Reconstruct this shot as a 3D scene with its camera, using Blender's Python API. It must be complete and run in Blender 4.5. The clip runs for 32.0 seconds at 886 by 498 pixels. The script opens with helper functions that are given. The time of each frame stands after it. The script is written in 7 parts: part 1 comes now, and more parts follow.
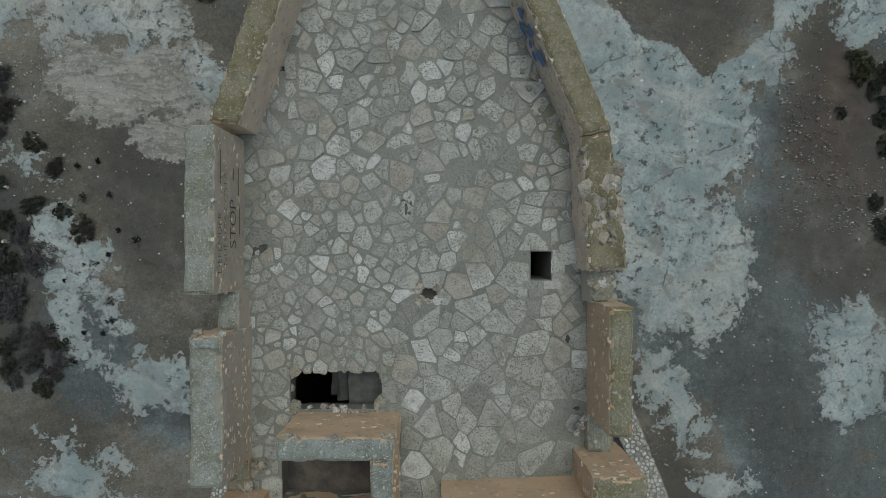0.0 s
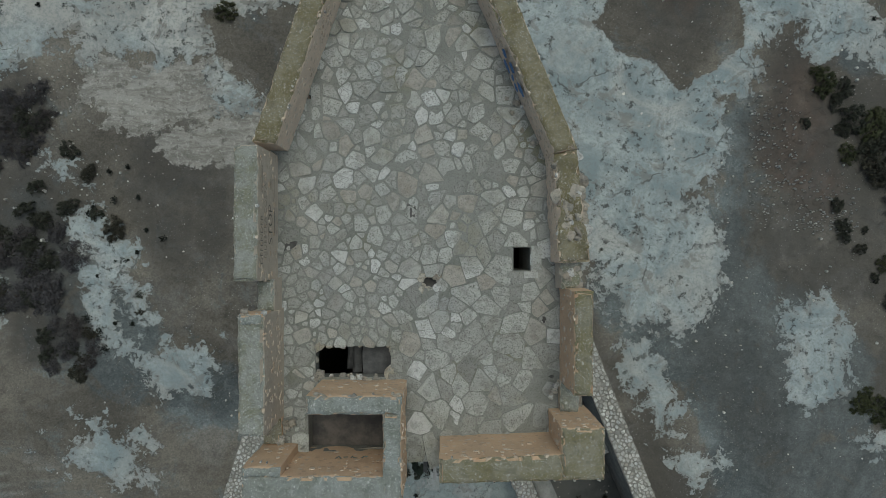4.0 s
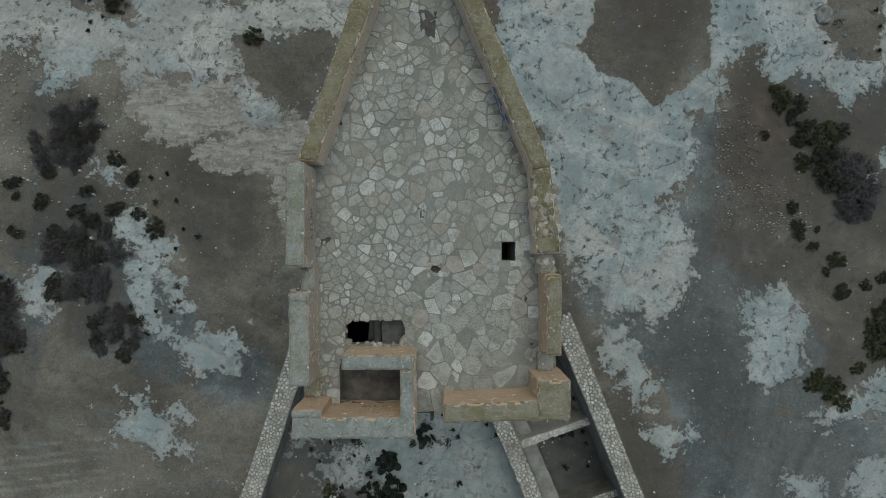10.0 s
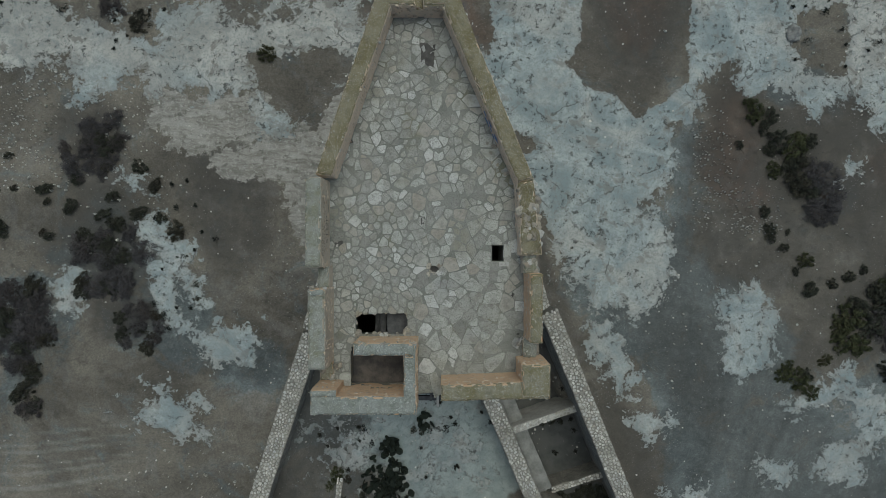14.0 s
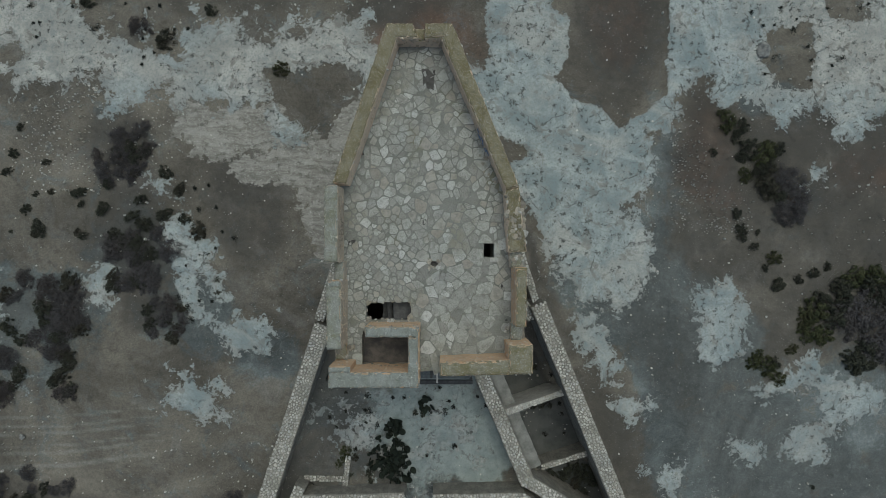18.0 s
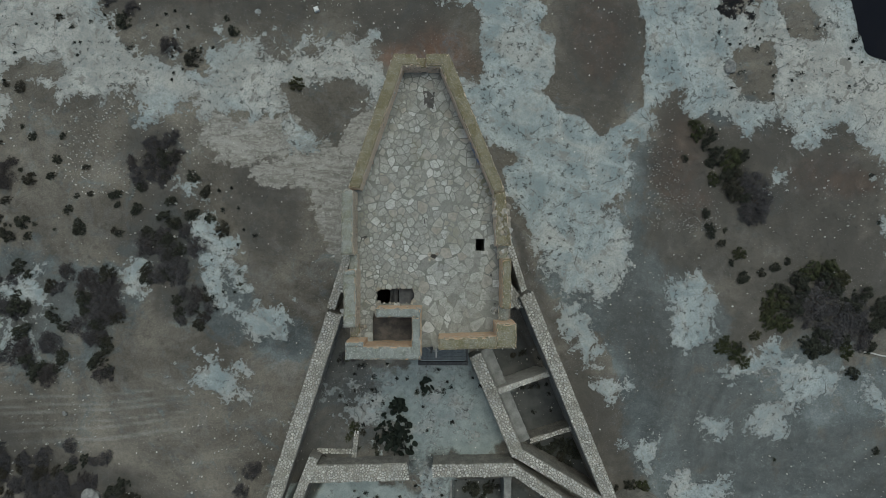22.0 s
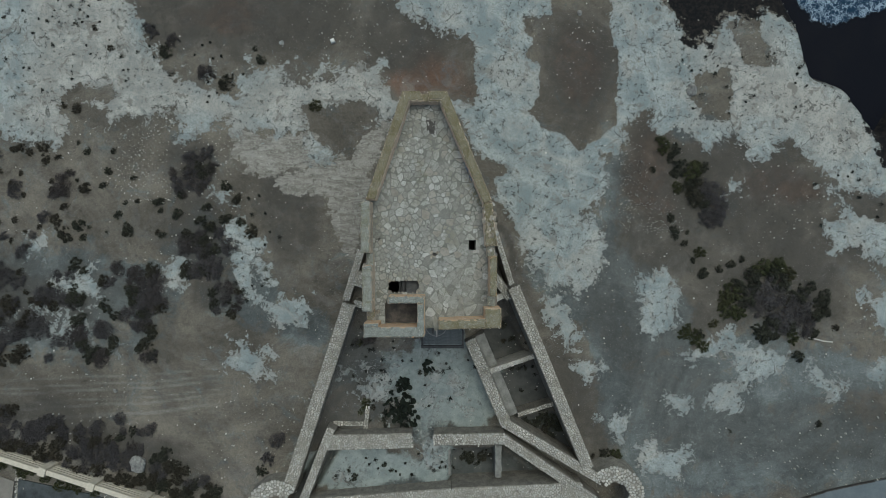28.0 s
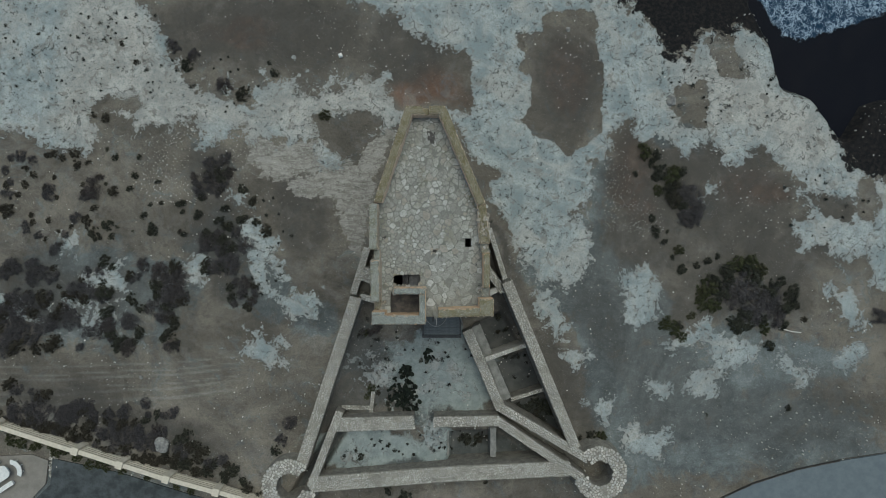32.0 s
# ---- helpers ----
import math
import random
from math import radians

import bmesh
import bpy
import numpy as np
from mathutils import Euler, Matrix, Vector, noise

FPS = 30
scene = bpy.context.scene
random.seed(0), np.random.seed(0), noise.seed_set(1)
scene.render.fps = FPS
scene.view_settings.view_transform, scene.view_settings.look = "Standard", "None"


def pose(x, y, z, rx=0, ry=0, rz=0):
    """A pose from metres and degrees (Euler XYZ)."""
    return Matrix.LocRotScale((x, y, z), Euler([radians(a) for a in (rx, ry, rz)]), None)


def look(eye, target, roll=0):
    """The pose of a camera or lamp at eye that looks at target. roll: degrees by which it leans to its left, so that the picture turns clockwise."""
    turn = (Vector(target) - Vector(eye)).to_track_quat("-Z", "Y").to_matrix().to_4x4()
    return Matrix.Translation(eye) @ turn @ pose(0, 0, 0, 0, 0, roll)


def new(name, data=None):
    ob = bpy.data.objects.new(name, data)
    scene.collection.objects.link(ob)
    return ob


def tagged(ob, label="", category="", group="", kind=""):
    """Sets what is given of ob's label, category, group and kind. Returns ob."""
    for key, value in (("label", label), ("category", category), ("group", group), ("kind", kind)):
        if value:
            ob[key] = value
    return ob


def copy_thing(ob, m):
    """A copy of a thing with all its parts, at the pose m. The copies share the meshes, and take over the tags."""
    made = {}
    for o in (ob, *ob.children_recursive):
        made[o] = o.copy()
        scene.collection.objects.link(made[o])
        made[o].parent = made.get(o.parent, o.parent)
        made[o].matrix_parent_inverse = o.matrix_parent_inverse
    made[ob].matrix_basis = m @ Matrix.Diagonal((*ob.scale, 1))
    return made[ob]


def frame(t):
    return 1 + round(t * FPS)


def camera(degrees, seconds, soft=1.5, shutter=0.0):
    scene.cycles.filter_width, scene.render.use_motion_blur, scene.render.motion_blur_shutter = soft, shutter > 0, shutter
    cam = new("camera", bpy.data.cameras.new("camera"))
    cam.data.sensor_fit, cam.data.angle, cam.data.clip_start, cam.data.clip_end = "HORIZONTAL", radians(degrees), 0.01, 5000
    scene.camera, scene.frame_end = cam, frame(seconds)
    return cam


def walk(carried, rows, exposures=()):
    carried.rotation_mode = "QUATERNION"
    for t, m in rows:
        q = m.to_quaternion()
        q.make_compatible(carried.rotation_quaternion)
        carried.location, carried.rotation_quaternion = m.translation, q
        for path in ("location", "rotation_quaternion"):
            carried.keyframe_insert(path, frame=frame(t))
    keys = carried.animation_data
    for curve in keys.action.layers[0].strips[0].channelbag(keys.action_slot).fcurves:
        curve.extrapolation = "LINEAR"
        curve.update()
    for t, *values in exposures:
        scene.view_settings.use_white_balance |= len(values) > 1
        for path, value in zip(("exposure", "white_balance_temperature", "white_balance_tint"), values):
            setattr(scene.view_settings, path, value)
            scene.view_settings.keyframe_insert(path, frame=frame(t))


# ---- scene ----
# A drone rises straight over a ruined coastal watchtower with a walled forecourt. North is up in the picture (+y).
cam = camera(82.0, 32.0, soft=0.8)
BALANCE = (6260, -4)   # white balance
METRES, EYE, TILT = 30.0, 28.7, -90.0
SIDE = METRES * 0.8876   # metres per unit of sideways drift
ROWS = [
    (0.0, 0.0, 0.0, 0.0, 0.0, 0.0, -0.0),
    (0.5, 0.0006, -0.0092, -0.0002, 0.01, 0.0, 0.0),
    (1.0, 0.0013, -0.0212, -0.0014, 0.0, 0.01, 0.01),
    (1.5, 0.001, -0.0329, -0.0029, 0.02, -0.0, 0.0),
    (2.0, 0.0004, -0.0436, -0.0051, 0.01, 0.03, -0.01),
    (2.5, 0.0005, -0.0548, -0.0063, 0.01, 0.03, -0.01),
    (3.0, 0.0012, -0.0672, -0.006, 0.01, 0.05, -0.02),
    (3.5, 0.0019, -0.0796, -0.0048, -0.01, 0.06, -0.03),
    (5.5, -0.0, -0.1252, -0.0079, -0.04, 0.07, -0.05),
    (6.0, -0.0004, -0.1366, -0.01, -0.05, 0.06, -0.05),
    (6.5, -0.0012, -0.1482, -0.0116, -0.05, 0.06, -0.05),
    (7.0, -0.0018, -0.1595, -0.0128, -0.05, 0.06, -0.07),
    (7.5, -0.002, -0.1706, -0.0135, -0.05, 0.06, -0.07),
    (8.0, -0.0028, -0.1823, -0.0133, -0.05, 0.09, -0.06),
    (8.5, -0.0034, -0.194, -0.013, -0.06, 0.08, -0.05),
    (9.0, -0.0038, -0.2061, -0.0129, -0.06, 0.08, -0.02),
    (9.5, -0.0041, -0.2178, -0.0134, -0.06, 0.11, -0.05),
    (10.0, -0.0033, -0.2298, -0.014, -0.06, 0.11, -0.07),
    (10.5, -0.0022, -0.2417, -0.0146, -0.06, 0.12, -0.07),
    (11.0, -0.0014, -0.2534, -0.0142, -0.08, 0.14, -0.06),
    (11.5, -0.0011, -0.2649, -0.0137, -0.08, 0.13, -0.08),
    (12.0, -0.0011, -0.2766, -0.0133, -0.09, 0.14, -0.08),
    (12.5, -0.001, -0.2891, -0.012, -0.1, 0.13, -0.08),
    (13.0, -0.0008, -0.3019, -0.0105, -0.11, 0.11, -0.09),
    (13.5, -0.0004, -0.3144, -0.0097, -0.12, 0.09, -0.08),
    (14.0, -0.0004, -0.3269, -0.0098, -0.11, 0.07, -0.08),
    (14.5, -0.0001, -0.3393, -0.0102, -0.12, 0.06, -0.1),
    (16.5, 0.0008, -0.3984, -0.0113, -0.08, 0.02, -0.11),
    (17.0, 0.0016, -0.4144, -0.0124, -0.09, 0.02, -0.1),
    (17.5, 0.0023, -0.4305, -0.0129, -0.08, 0.02, -0.12),
    (18.0, 0.0024, -0.447, -0.0137, -0.08, 0.03, -0.1),
    (18.5, 0.0025, -0.4638, -0.015, -0.08, 0.02, -0.1),
    (19.0, 0.0027, -0.4814, -0.0168, -0.09, 0.02, -0.1),
    (19.5, 0.0029, -0.5001, -0.0184, -0.09, -0.01, -0.12),
    (20.0, 0.003, -0.5202, -0.0203, -0.09, -0.01, -0.11),
    (20.5, 0.0033, -0.5415, -0.0217, -0.08, -0.0, -0.12),
    (21.0, 0.0041, -0.5633, -0.0226, -0.09, 0.0, -0.11),
    (21.5, 0.005, -0.5842, -0.0241, -0.08, -0.02, -0.12),
    (22.0, 0.006, -0.6051, -0.0252, -0.09, -0.01, -0.11),
    (22.5, 0.0065, -0.6248, -0.0256, -0.08, 0.0, -0.09),
    (23.0, 0.0069, -0.6461, -0.0255, -0.08, 0.02, -0.11),
    (23.5, 0.0073, -0.6678, -0.0252, -0.08, 0.03, -0.09),
    (24.0, 0.0072, -0.6888, -0.0259, -0.08, 0.02, -0.09),
    (24.5, 0.0069, -0.7096, -0.0262, -0.08, 0.03, -0.1),
    (25.0, 0.0068, -0.73, -0.0262, -0.08, 0.01, -0.11),
    (25.5, 0.0069, -0.7499, -0.0262, -0.07, 0.02, -0.11),
    (27.5, 0.0076, -0.8263, -0.0253, -0.12, -0.03, -0.08),
    (28.0, 0.0072, -0.8427, -0.0261, -0.11, -0.03, -0.08),
    (28.5, 0.007, -0.8596, -0.0269, -0.11, -0.02, -0.08),
    (29.0, 0.0073, -0.8779, -0.0274, -0.12, -0.03, -0.07),
    (29.5, 0.0078, -0.8975, -0.0291, -0.12, -0.03, -0.06),
    (30.0, 0.0084, -0.917, -0.0314, -0.12, -0.03, -0.06),
    (30.5, 0.0086, -0.937, -0.0335, -0.13, -0.02, -0.06),
    (31.0, 0.0084, -0.9565, -0.0344, -0.14, -0.03, -0.06),
    (31.5, 0.0091, -0.9765, -0.0347, -0.14, -0.03, -0.06),
    (32.0, 0.0093, -0.9973, -0.0348, -0.13, -0.03, -0.06),
]
walk(cam, [(t, pose(0, 0, EYE, TILT) @ pose(SIDE * x, METRES * y, SIDE * z, 90 + pitch, roll, yaw)) for t, x, y, z, yaw, pitch, roll in ROWS],
     exposures=[(0.0, 0.04, *BALANCE), (14.0, 0.04, *BALANCE), (24.0, 0.12, *BALANCE), (32.0, 0.14, *BALANCE)])

# ---- light: a flat overcast evening sky ----
world = bpy.data.worlds.new("sky")
scene.world = world
world.use_nodes = True
wn = world.node_tree.nodes
sky = wn.new("ShaderNodeTexSky")
sky.sky_type, sky.sun_disc = "NISHITA", False
sky.sun_elevation, sky.sun_rotation = radians(71), radians(18)
sky.dust_density, sky.air_density = 4.0, 1.0
world.node_tree.links.new(sky.outputs[0], wn["Background"].inputs[0])
wn["Background"].inputs[1].default_value = 0.085
sun = new("sun", bpy.data.lights.new("sun", "SUN"))
sun.data.energy, sun.data.angle, sun.data.color = 1.1, radians(60), (1.0, 0.97, 0.93)
sun.matrix_world = look((4, 12, 36), (0, 0, 0))

# ---- materials ----
class Mat:
    """A node material with a principled shader and short helpers."""

    def __init__(self, name, rough=0.9):
        self.m = bpy.data.materials.new(name)
        self.m.use_nodes = True
        self.t = self.m.node_tree
        self.b = self.t.nodes["Principled BSDF"]
        self.b.inputs["Roughness"].default_value = rough
        self.b.inputs["Specular IOR Level"].default_value = 0.2
        self.at = self.node("ShaderNodeTexCoord").outputs["Object"]

    def node(self, kind):
        return self.t.nodes.new(kind)

    def put(self, socket, value):
        if hasattr(value, "is_output"):
            self.t.links.new(value, socket)
        else:
            socket.default_value = value

    def world_place(self):
        self.at = self.node("ShaderNodeNewGeometry").outputs["Position"]
        return self

    def noise(self, scale, detail=4.0, rough=0.55, where=None, warp=0.0):
        n = self.node("ShaderNodeTexNoise")
        self.put(n.inputs["Vector"], where or self.at)
        n.inputs["Scale"].default_value, n.inputs["Detail"].default_value = scale, detail
        n.inputs["Roughness"].default_value, n.inputs["Distortion"].default_value = rough, warp
        return n.outputs["Fac"]

    def cells(self, scale, feature="F1", out="Distance", where=None):
        n = self.node("ShaderNodeTexVoronoi")
        n.feature = feature
        self.put(n.inputs["Vector"], where or self.at)
        n.inputs["Scale"].default_value = scale
        return n.outputs[out]

    def ramp(self, value, low, high, a=0.0, b=1.0):
        n = self.node("ShaderNodeMapRange")
        n.interpolation_type = "SMOOTHSTEP"
        self.put(n.inputs[0], value)
        for i, v in enumerate((low, high, a, b)):
            n.inputs[i + 1].default_value = v
        return n.outputs[0]

    def math(self, op, a, b=0.0):
        n = self.node("ShaderNodeMath")
        n.operation = op
        self.put(n.inputs[0], a)
        self.put(n.inputs[1], b)
        return n.outputs[0]

    def mix(self, f, a, b, kind="MIX"):
        n = self.node("ShaderNodeMix")
        n.data_type, n.blend_type = "RGBA", kind
        self.put(n.inputs[0], f)
        self.put(n.inputs[6], a if hasattr(a, "is_output") else (*a, 1))
        self.put(n.inputs[7], b if hasattr(b, "is_output") else (*b, 1))
        return n.outputs[2]

    def attribute(self, name):
        n = self.node("ShaderNodeAttribute")
        n.attribute_name = name
        return n.outputs["Fac"]

    def chance(self):
        return self.node("ShaderNodeObjectInfo").outputs["Random"]

    def island(self):
        return self.node("ShaderNodeNewGeometry").outputs["Random Per Island"]

    def normal_part(self, i):
        n = self.node("ShaderNodeSeparateXYZ")
        self.put(n.inputs[0], self.node("ShaderNodeNewGeometry").outputs["Normal"])
        return n.outputs[i]

    def done(self, colour, bump=None, strength=0.4, dist=0.02):
        self.put(self.b.inputs["Base Color"], colour if hasattr(colour, "is_output") else (*colour, 1))
        if bump is not None:
            n = self.node("ShaderNodeBump")
            n.inputs["Strength"].default_value, n.inputs["Distance"].default_value = strength, dist
            self.put(n.inputs["Height"], bump)
            self.put(self.b.inputs["Normal"], n.outputs[0])
        return self.m


def ground_material():
    k = Mat("ground_earth_and_limestone").world_place()
    rock, red, ash, wet, dark, rut, scree = (k.attribute(a) for a in ("rock", "ruddy", "ashen", "wet", "humus_shade", "rut", "scree"))
    lime, tan, dirt_shade = (k.attribute(a) for a in ("lime", "tan", "dirt_shade"))
    big, mid, fine, grain = k.noise(0.12, 5), k.noise(0.55, 6, 0.6), k.noise(2.4, 6, 0.65), k.noise(14, 5, 0.75)

    def scaled(value, gain):
        return k.math("MULTIPLY", k.math("SUBTRACT", value, 0.5), gain)

    def grit(scale):
        n = k.node("ShaderNodeSeparateColor")
        k.put(n.inputs[0], k.cells(scale, "F1", "Color"))
        return n.outputs[0]

    # soil: grey-brown earth, ruddy earth, dark humus with painted-in shade, wheel ruts, grit
    earth = k.mix(k.ramp(big, 0.35, 0.65), (0.121, 0.110, 0.092), (0.165, 0.149, 0.123))
    earth = k.mix(k.math("MULTIPLY", red, k.ramp(mid, 0.15, 0.5)), earth, (0.138, 0.090, 0.066))
    earth = k.mix(k.ramp(k.noise(0.25, 8, 0.72, warp=1.2), 0.50, 0.62, 0.0, 0.5), earth, (0.175, 0.168, 0.155))
    earth = k.mix(k.ramp(k.noise(1.1, 7, 0.7), 0.54, 0.66, 0.0, 0.5), earth, (0.075, 0.068, 0.058))
    earth = k.mix(k.ramp(rut, 0.05, 0.7, 0.0, 0.55), earth, (0.225, 0.22, 0.20))
        # ashen crust: thin pale dust and weathered rock just below the earth, broken at two scales
    crust = k.mix(k.ramp(mid, 0.35, 0.65), (0.097, 0.114, 0.117), (0.140, 0.161, 0.164))
    crust = k.mix(k.ramp(k.noise(1.7, 8, 0.75), 0.53, 0.62, 0.0, 0.45), crust, (0.24, 0.265, 0.268))
    thin = k.math("ADD", k.math("ADD", scaled(k.noise(0.45, 10, 0.72, warp=0.9), 4.2), scaled(k.noise(4.0, 7, 0.72), 1.2)), k.math("SUBTRACT", k.math("MULTIPLY", ash, 1.1), 0.5))
    earth = k.mix(k.math("MULTIPLY", k.ramp(thin, -0.45, 0.45), 0.85), earth, crust)
    rake = k.node("ShaderNodeMapping")
    k.put(rake.inputs["Vector"], warped(k, 0.35, 1.6))
    rake.inputs["Rotation"].default_value = (0, 0, radians(-48))
    rake.inputs["Scale"].default_value = (0.45, 2.2, 1.0)
    raked = k.noise(1.0, 9, 0.72, where=rake.outputs[0])
    rubble = k.mix(k.ramp(raked, 0.40, 0.60), (0.20, 0.19, 0.168), (0.335, 0.322, 0.29))
    rubble = k.mix(k.ramp(k.noise(4, 9, 0.76), 0.53, 0.59, 0.0, 0.6), rubble, (0.44, 0.425, 0.39))
    rubble = k.mix(k.ramp(k.noise(1.6, 10, 0.74), 0.55, 0.60, 0.0, 0.7), rubble, (0.125, 0.117, 0.103))
    loose = k.math("ADD", scree, k.math("ADD", scaled(k.noise(0.7, 9, 0.7), 2.2), scaled(k.noise(3.0, 7, 0.7), 1.0)))
    long = k.node("ShaderNodeMapping")
    k.put(long.inputs["Vector"], warped(k, 0.12, 6.0))
    long.inputs["Rotation"].default_value = (0, 0, radians(24))
    long.inputs["Scale"].default_value = (0.16, 1.5, 1.0)
    streak = k.ramp(k.noise(1.0, 6, 0.7, where=long.outputs[0]), 0.40, 0.62, 0.95, 1.06)
    sweep = k.ramp(k.noise(0.07, 8, 0.66, warp=1.5), 0.36, 0.66, 0.70, 1.28)
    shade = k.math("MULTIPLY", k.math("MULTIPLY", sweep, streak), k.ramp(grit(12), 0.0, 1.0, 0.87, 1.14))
    gritty = k.node("ShaderNodeMix")
    gritty.data_type, gritty.blend_type = "RGBA", "MULTIPLY"
    gritty.inputs[0].default_value = 1.0
    k.put(gritty.inputs[6], earth)
    k.put(gritty.inputs[7], shade)
    earth = gritty.outputs[2]
    earth = k.mix(k.math("MULTIPLY", dark, k.ramp(mid, 0.2, 0.55, 0.3, 0.8)), earth, (0.066, 0.062, 0.055))
    dust = k.math("ADD", lime, k.math("ADD", scaled(k.noise(0.5, 6, 0.6), 1.2), scaled(k.noise(2.5, 8, 0.7), 0.5)))
    earth = k.mix(k.ramp(dust, -0.08, 0.22, 0.0, 0.9), earth, k.mix(k.ramp(k.noise(0.9, 7, 0.65), 0.35, 0.65), (0.225, 0.262, 0.256), (0.315, 0.352, 0.338)))
    earth = k.mix(k.ramp(loose, -0.03, 0.06, 0.0, 0.9), earth, rubble)
    earth = k.mix(k.ramp(grain, 0.50, 0.60, 0.0, 0.32), earth, k.mix(0.6, earth, (0.02, 0.019, 0.018)))
    speck = k.math("MULTIPLY", k.ramp(k.cells(6.0), 0.16, 0.10), k.ramp(k.noise(0.33, 5, 0.65), 0.42, 0.62))
    earth = k.mix(k.math("MULTIPLY", speck, 0.8), earth, (0.36, 0.35, 0.33))
    # limestone: pale, weathered, pitted, with a few long cracks and dark lichen
    ragged = k.math("ADD", scaled(k.noise(0.5, 11, 0.68, warp=0.5), 2.6), rock)
    ragged = k.math("ADD", scaled(k.noise(2.2, 10, 0.74, warp=0.4), 2.0), ragged)
    stone = k.mix(k.ramp(k.noise(0.34, 11, 0.68, warp=0.7), 0.38, 0.62), (0.215, 0.258, 0.265), (0.365, 0.398, 0.392))
    stone = k.mix(k.math("MULTIPLY", tan, 0.75), stone, k.mix(k.ramp(mid, 0.38, 0.62), (0.30, 0.285, 0.255), (0.46, 0.44, 0.40)))
    stone = k.mix(k.ramp(fine, 0.50, 0.64, 0.0, 0.6), stone, (0.205, 0.232, 0.232))
    stone = k.mix(k.ramp(k.noise(0.18, 10, 0.68, warp=1.0), 0.48, 0.64, 0.0, 0.6), stone, (0.40, 0.385, 0.35))
    stone = k.mix(k.ramp(k.noise(6, 7, 0.75), 0.49, 0.59, 0.0, 0.5), stone, (0.19, 0.212, 0.208))
    stone = k.mix(k.ramp(ragged, 0.45, 0.05, 0.0, 0.5), stone, (0.26, 0.265, 0.25))
    soiled = k.ramp(k.noise(0.7, 10, 0.70, warp=0.8), 0.555, 0.60, 0.0, 0.8)
    stone = k.mix(k.math("MULTIPLY", soiled, k.ramp(tan, 0.0, 1.0, 0.7, 1.0)), stone, (0.185, 0.178, 0.160))
    pits = k.math("MULTIPLY", k.ramp(k.noise(2.1, 10, 0.75), 0.558, 0.588), k.ramp(k.noise(0.3, 5, 0.6), 0.38, 0.52))
    stone = k.mix(k.math("MULTIPLY", pits, 0.85), stone, (0.065, 0.066, 0.062))
    crack = k.ramp(k.cells(0.13, "DISTANCE_TO_EDGE", where=warped(k, 0.8, 1.8)), 0.010, 0.003)
    stone = k.mix(k.math("MULTIPLY", crack, k.ramp(mid, 0.46, 0.6, 0.0, 0.8)), stone, (0.09, 0.09, 0.085))
    mask = k.ramp(ragged, 0.0, 0.035)
    rim = k.math("MULTIPLY", k.ramp(ragged, -0.10, 0.0), k.ramp(k.noise(0.9, 4), 0.50, 0.58, 0.0, 0.7))
    colour = k.mix(mask, k.mix(rim, earth, (0.05, 0.048, 0.044)), stone)
    # sunken floors painted darker, for shade as well as dirt
    colour = k.mix(k.math("MULTIPLY", dirt_shade, 0.9), colour, k.mix(k.ramp(mid, 0.35, 0.65), (0.050, 0.054, 0.054), (0.088, 0.090, 0.086)))
    damp = k.ramp(k.math("ADD", wet, scaled(k.noise(0.7, 10, 0.74), 3.4)), -0.06, 0.06)
    colour = k.mix(damp, colour, k.mix(k.ramp(fine, 0.4, 0.7), (0.006, 0.0065, 0.0075), (0.022, 0.0185, 0.017)))
    rise = k.math("ADD", k.math("MULTIPLY", mask, 1.0), k.math("ADD", k.math("MULTIPLY", fine, 0.8), k.math("MULTIPLY", grain, 0.5)))
    rise = k.math("SUBTRACT", rise, k.math("MULTIPLY", pits, 0.6))
    return k.done(colour, rise, 0.6, 0.10)


def warped(k, scale, amount):
    """The place, pushed about by noise, so that cells lose their straight edges."""
    n = k.node("ShaderNodeTexNoise")
    k.put(n.inputs["Vector"], k.at)
    n.inputs["Scale"].default_value, n.inputs["Detail"].default_value = scale, 4
    v = k.node("ShaderNodeVectorMath")
    v.operation = "MULTIPLY_ADD"
    k.put(v.inputs[0], n.outputs["Color"])
    v.inputs[1].default_value = (amount,) * 3
    k.put(v.inputs[2], k.at)
    return v.outputs[0]


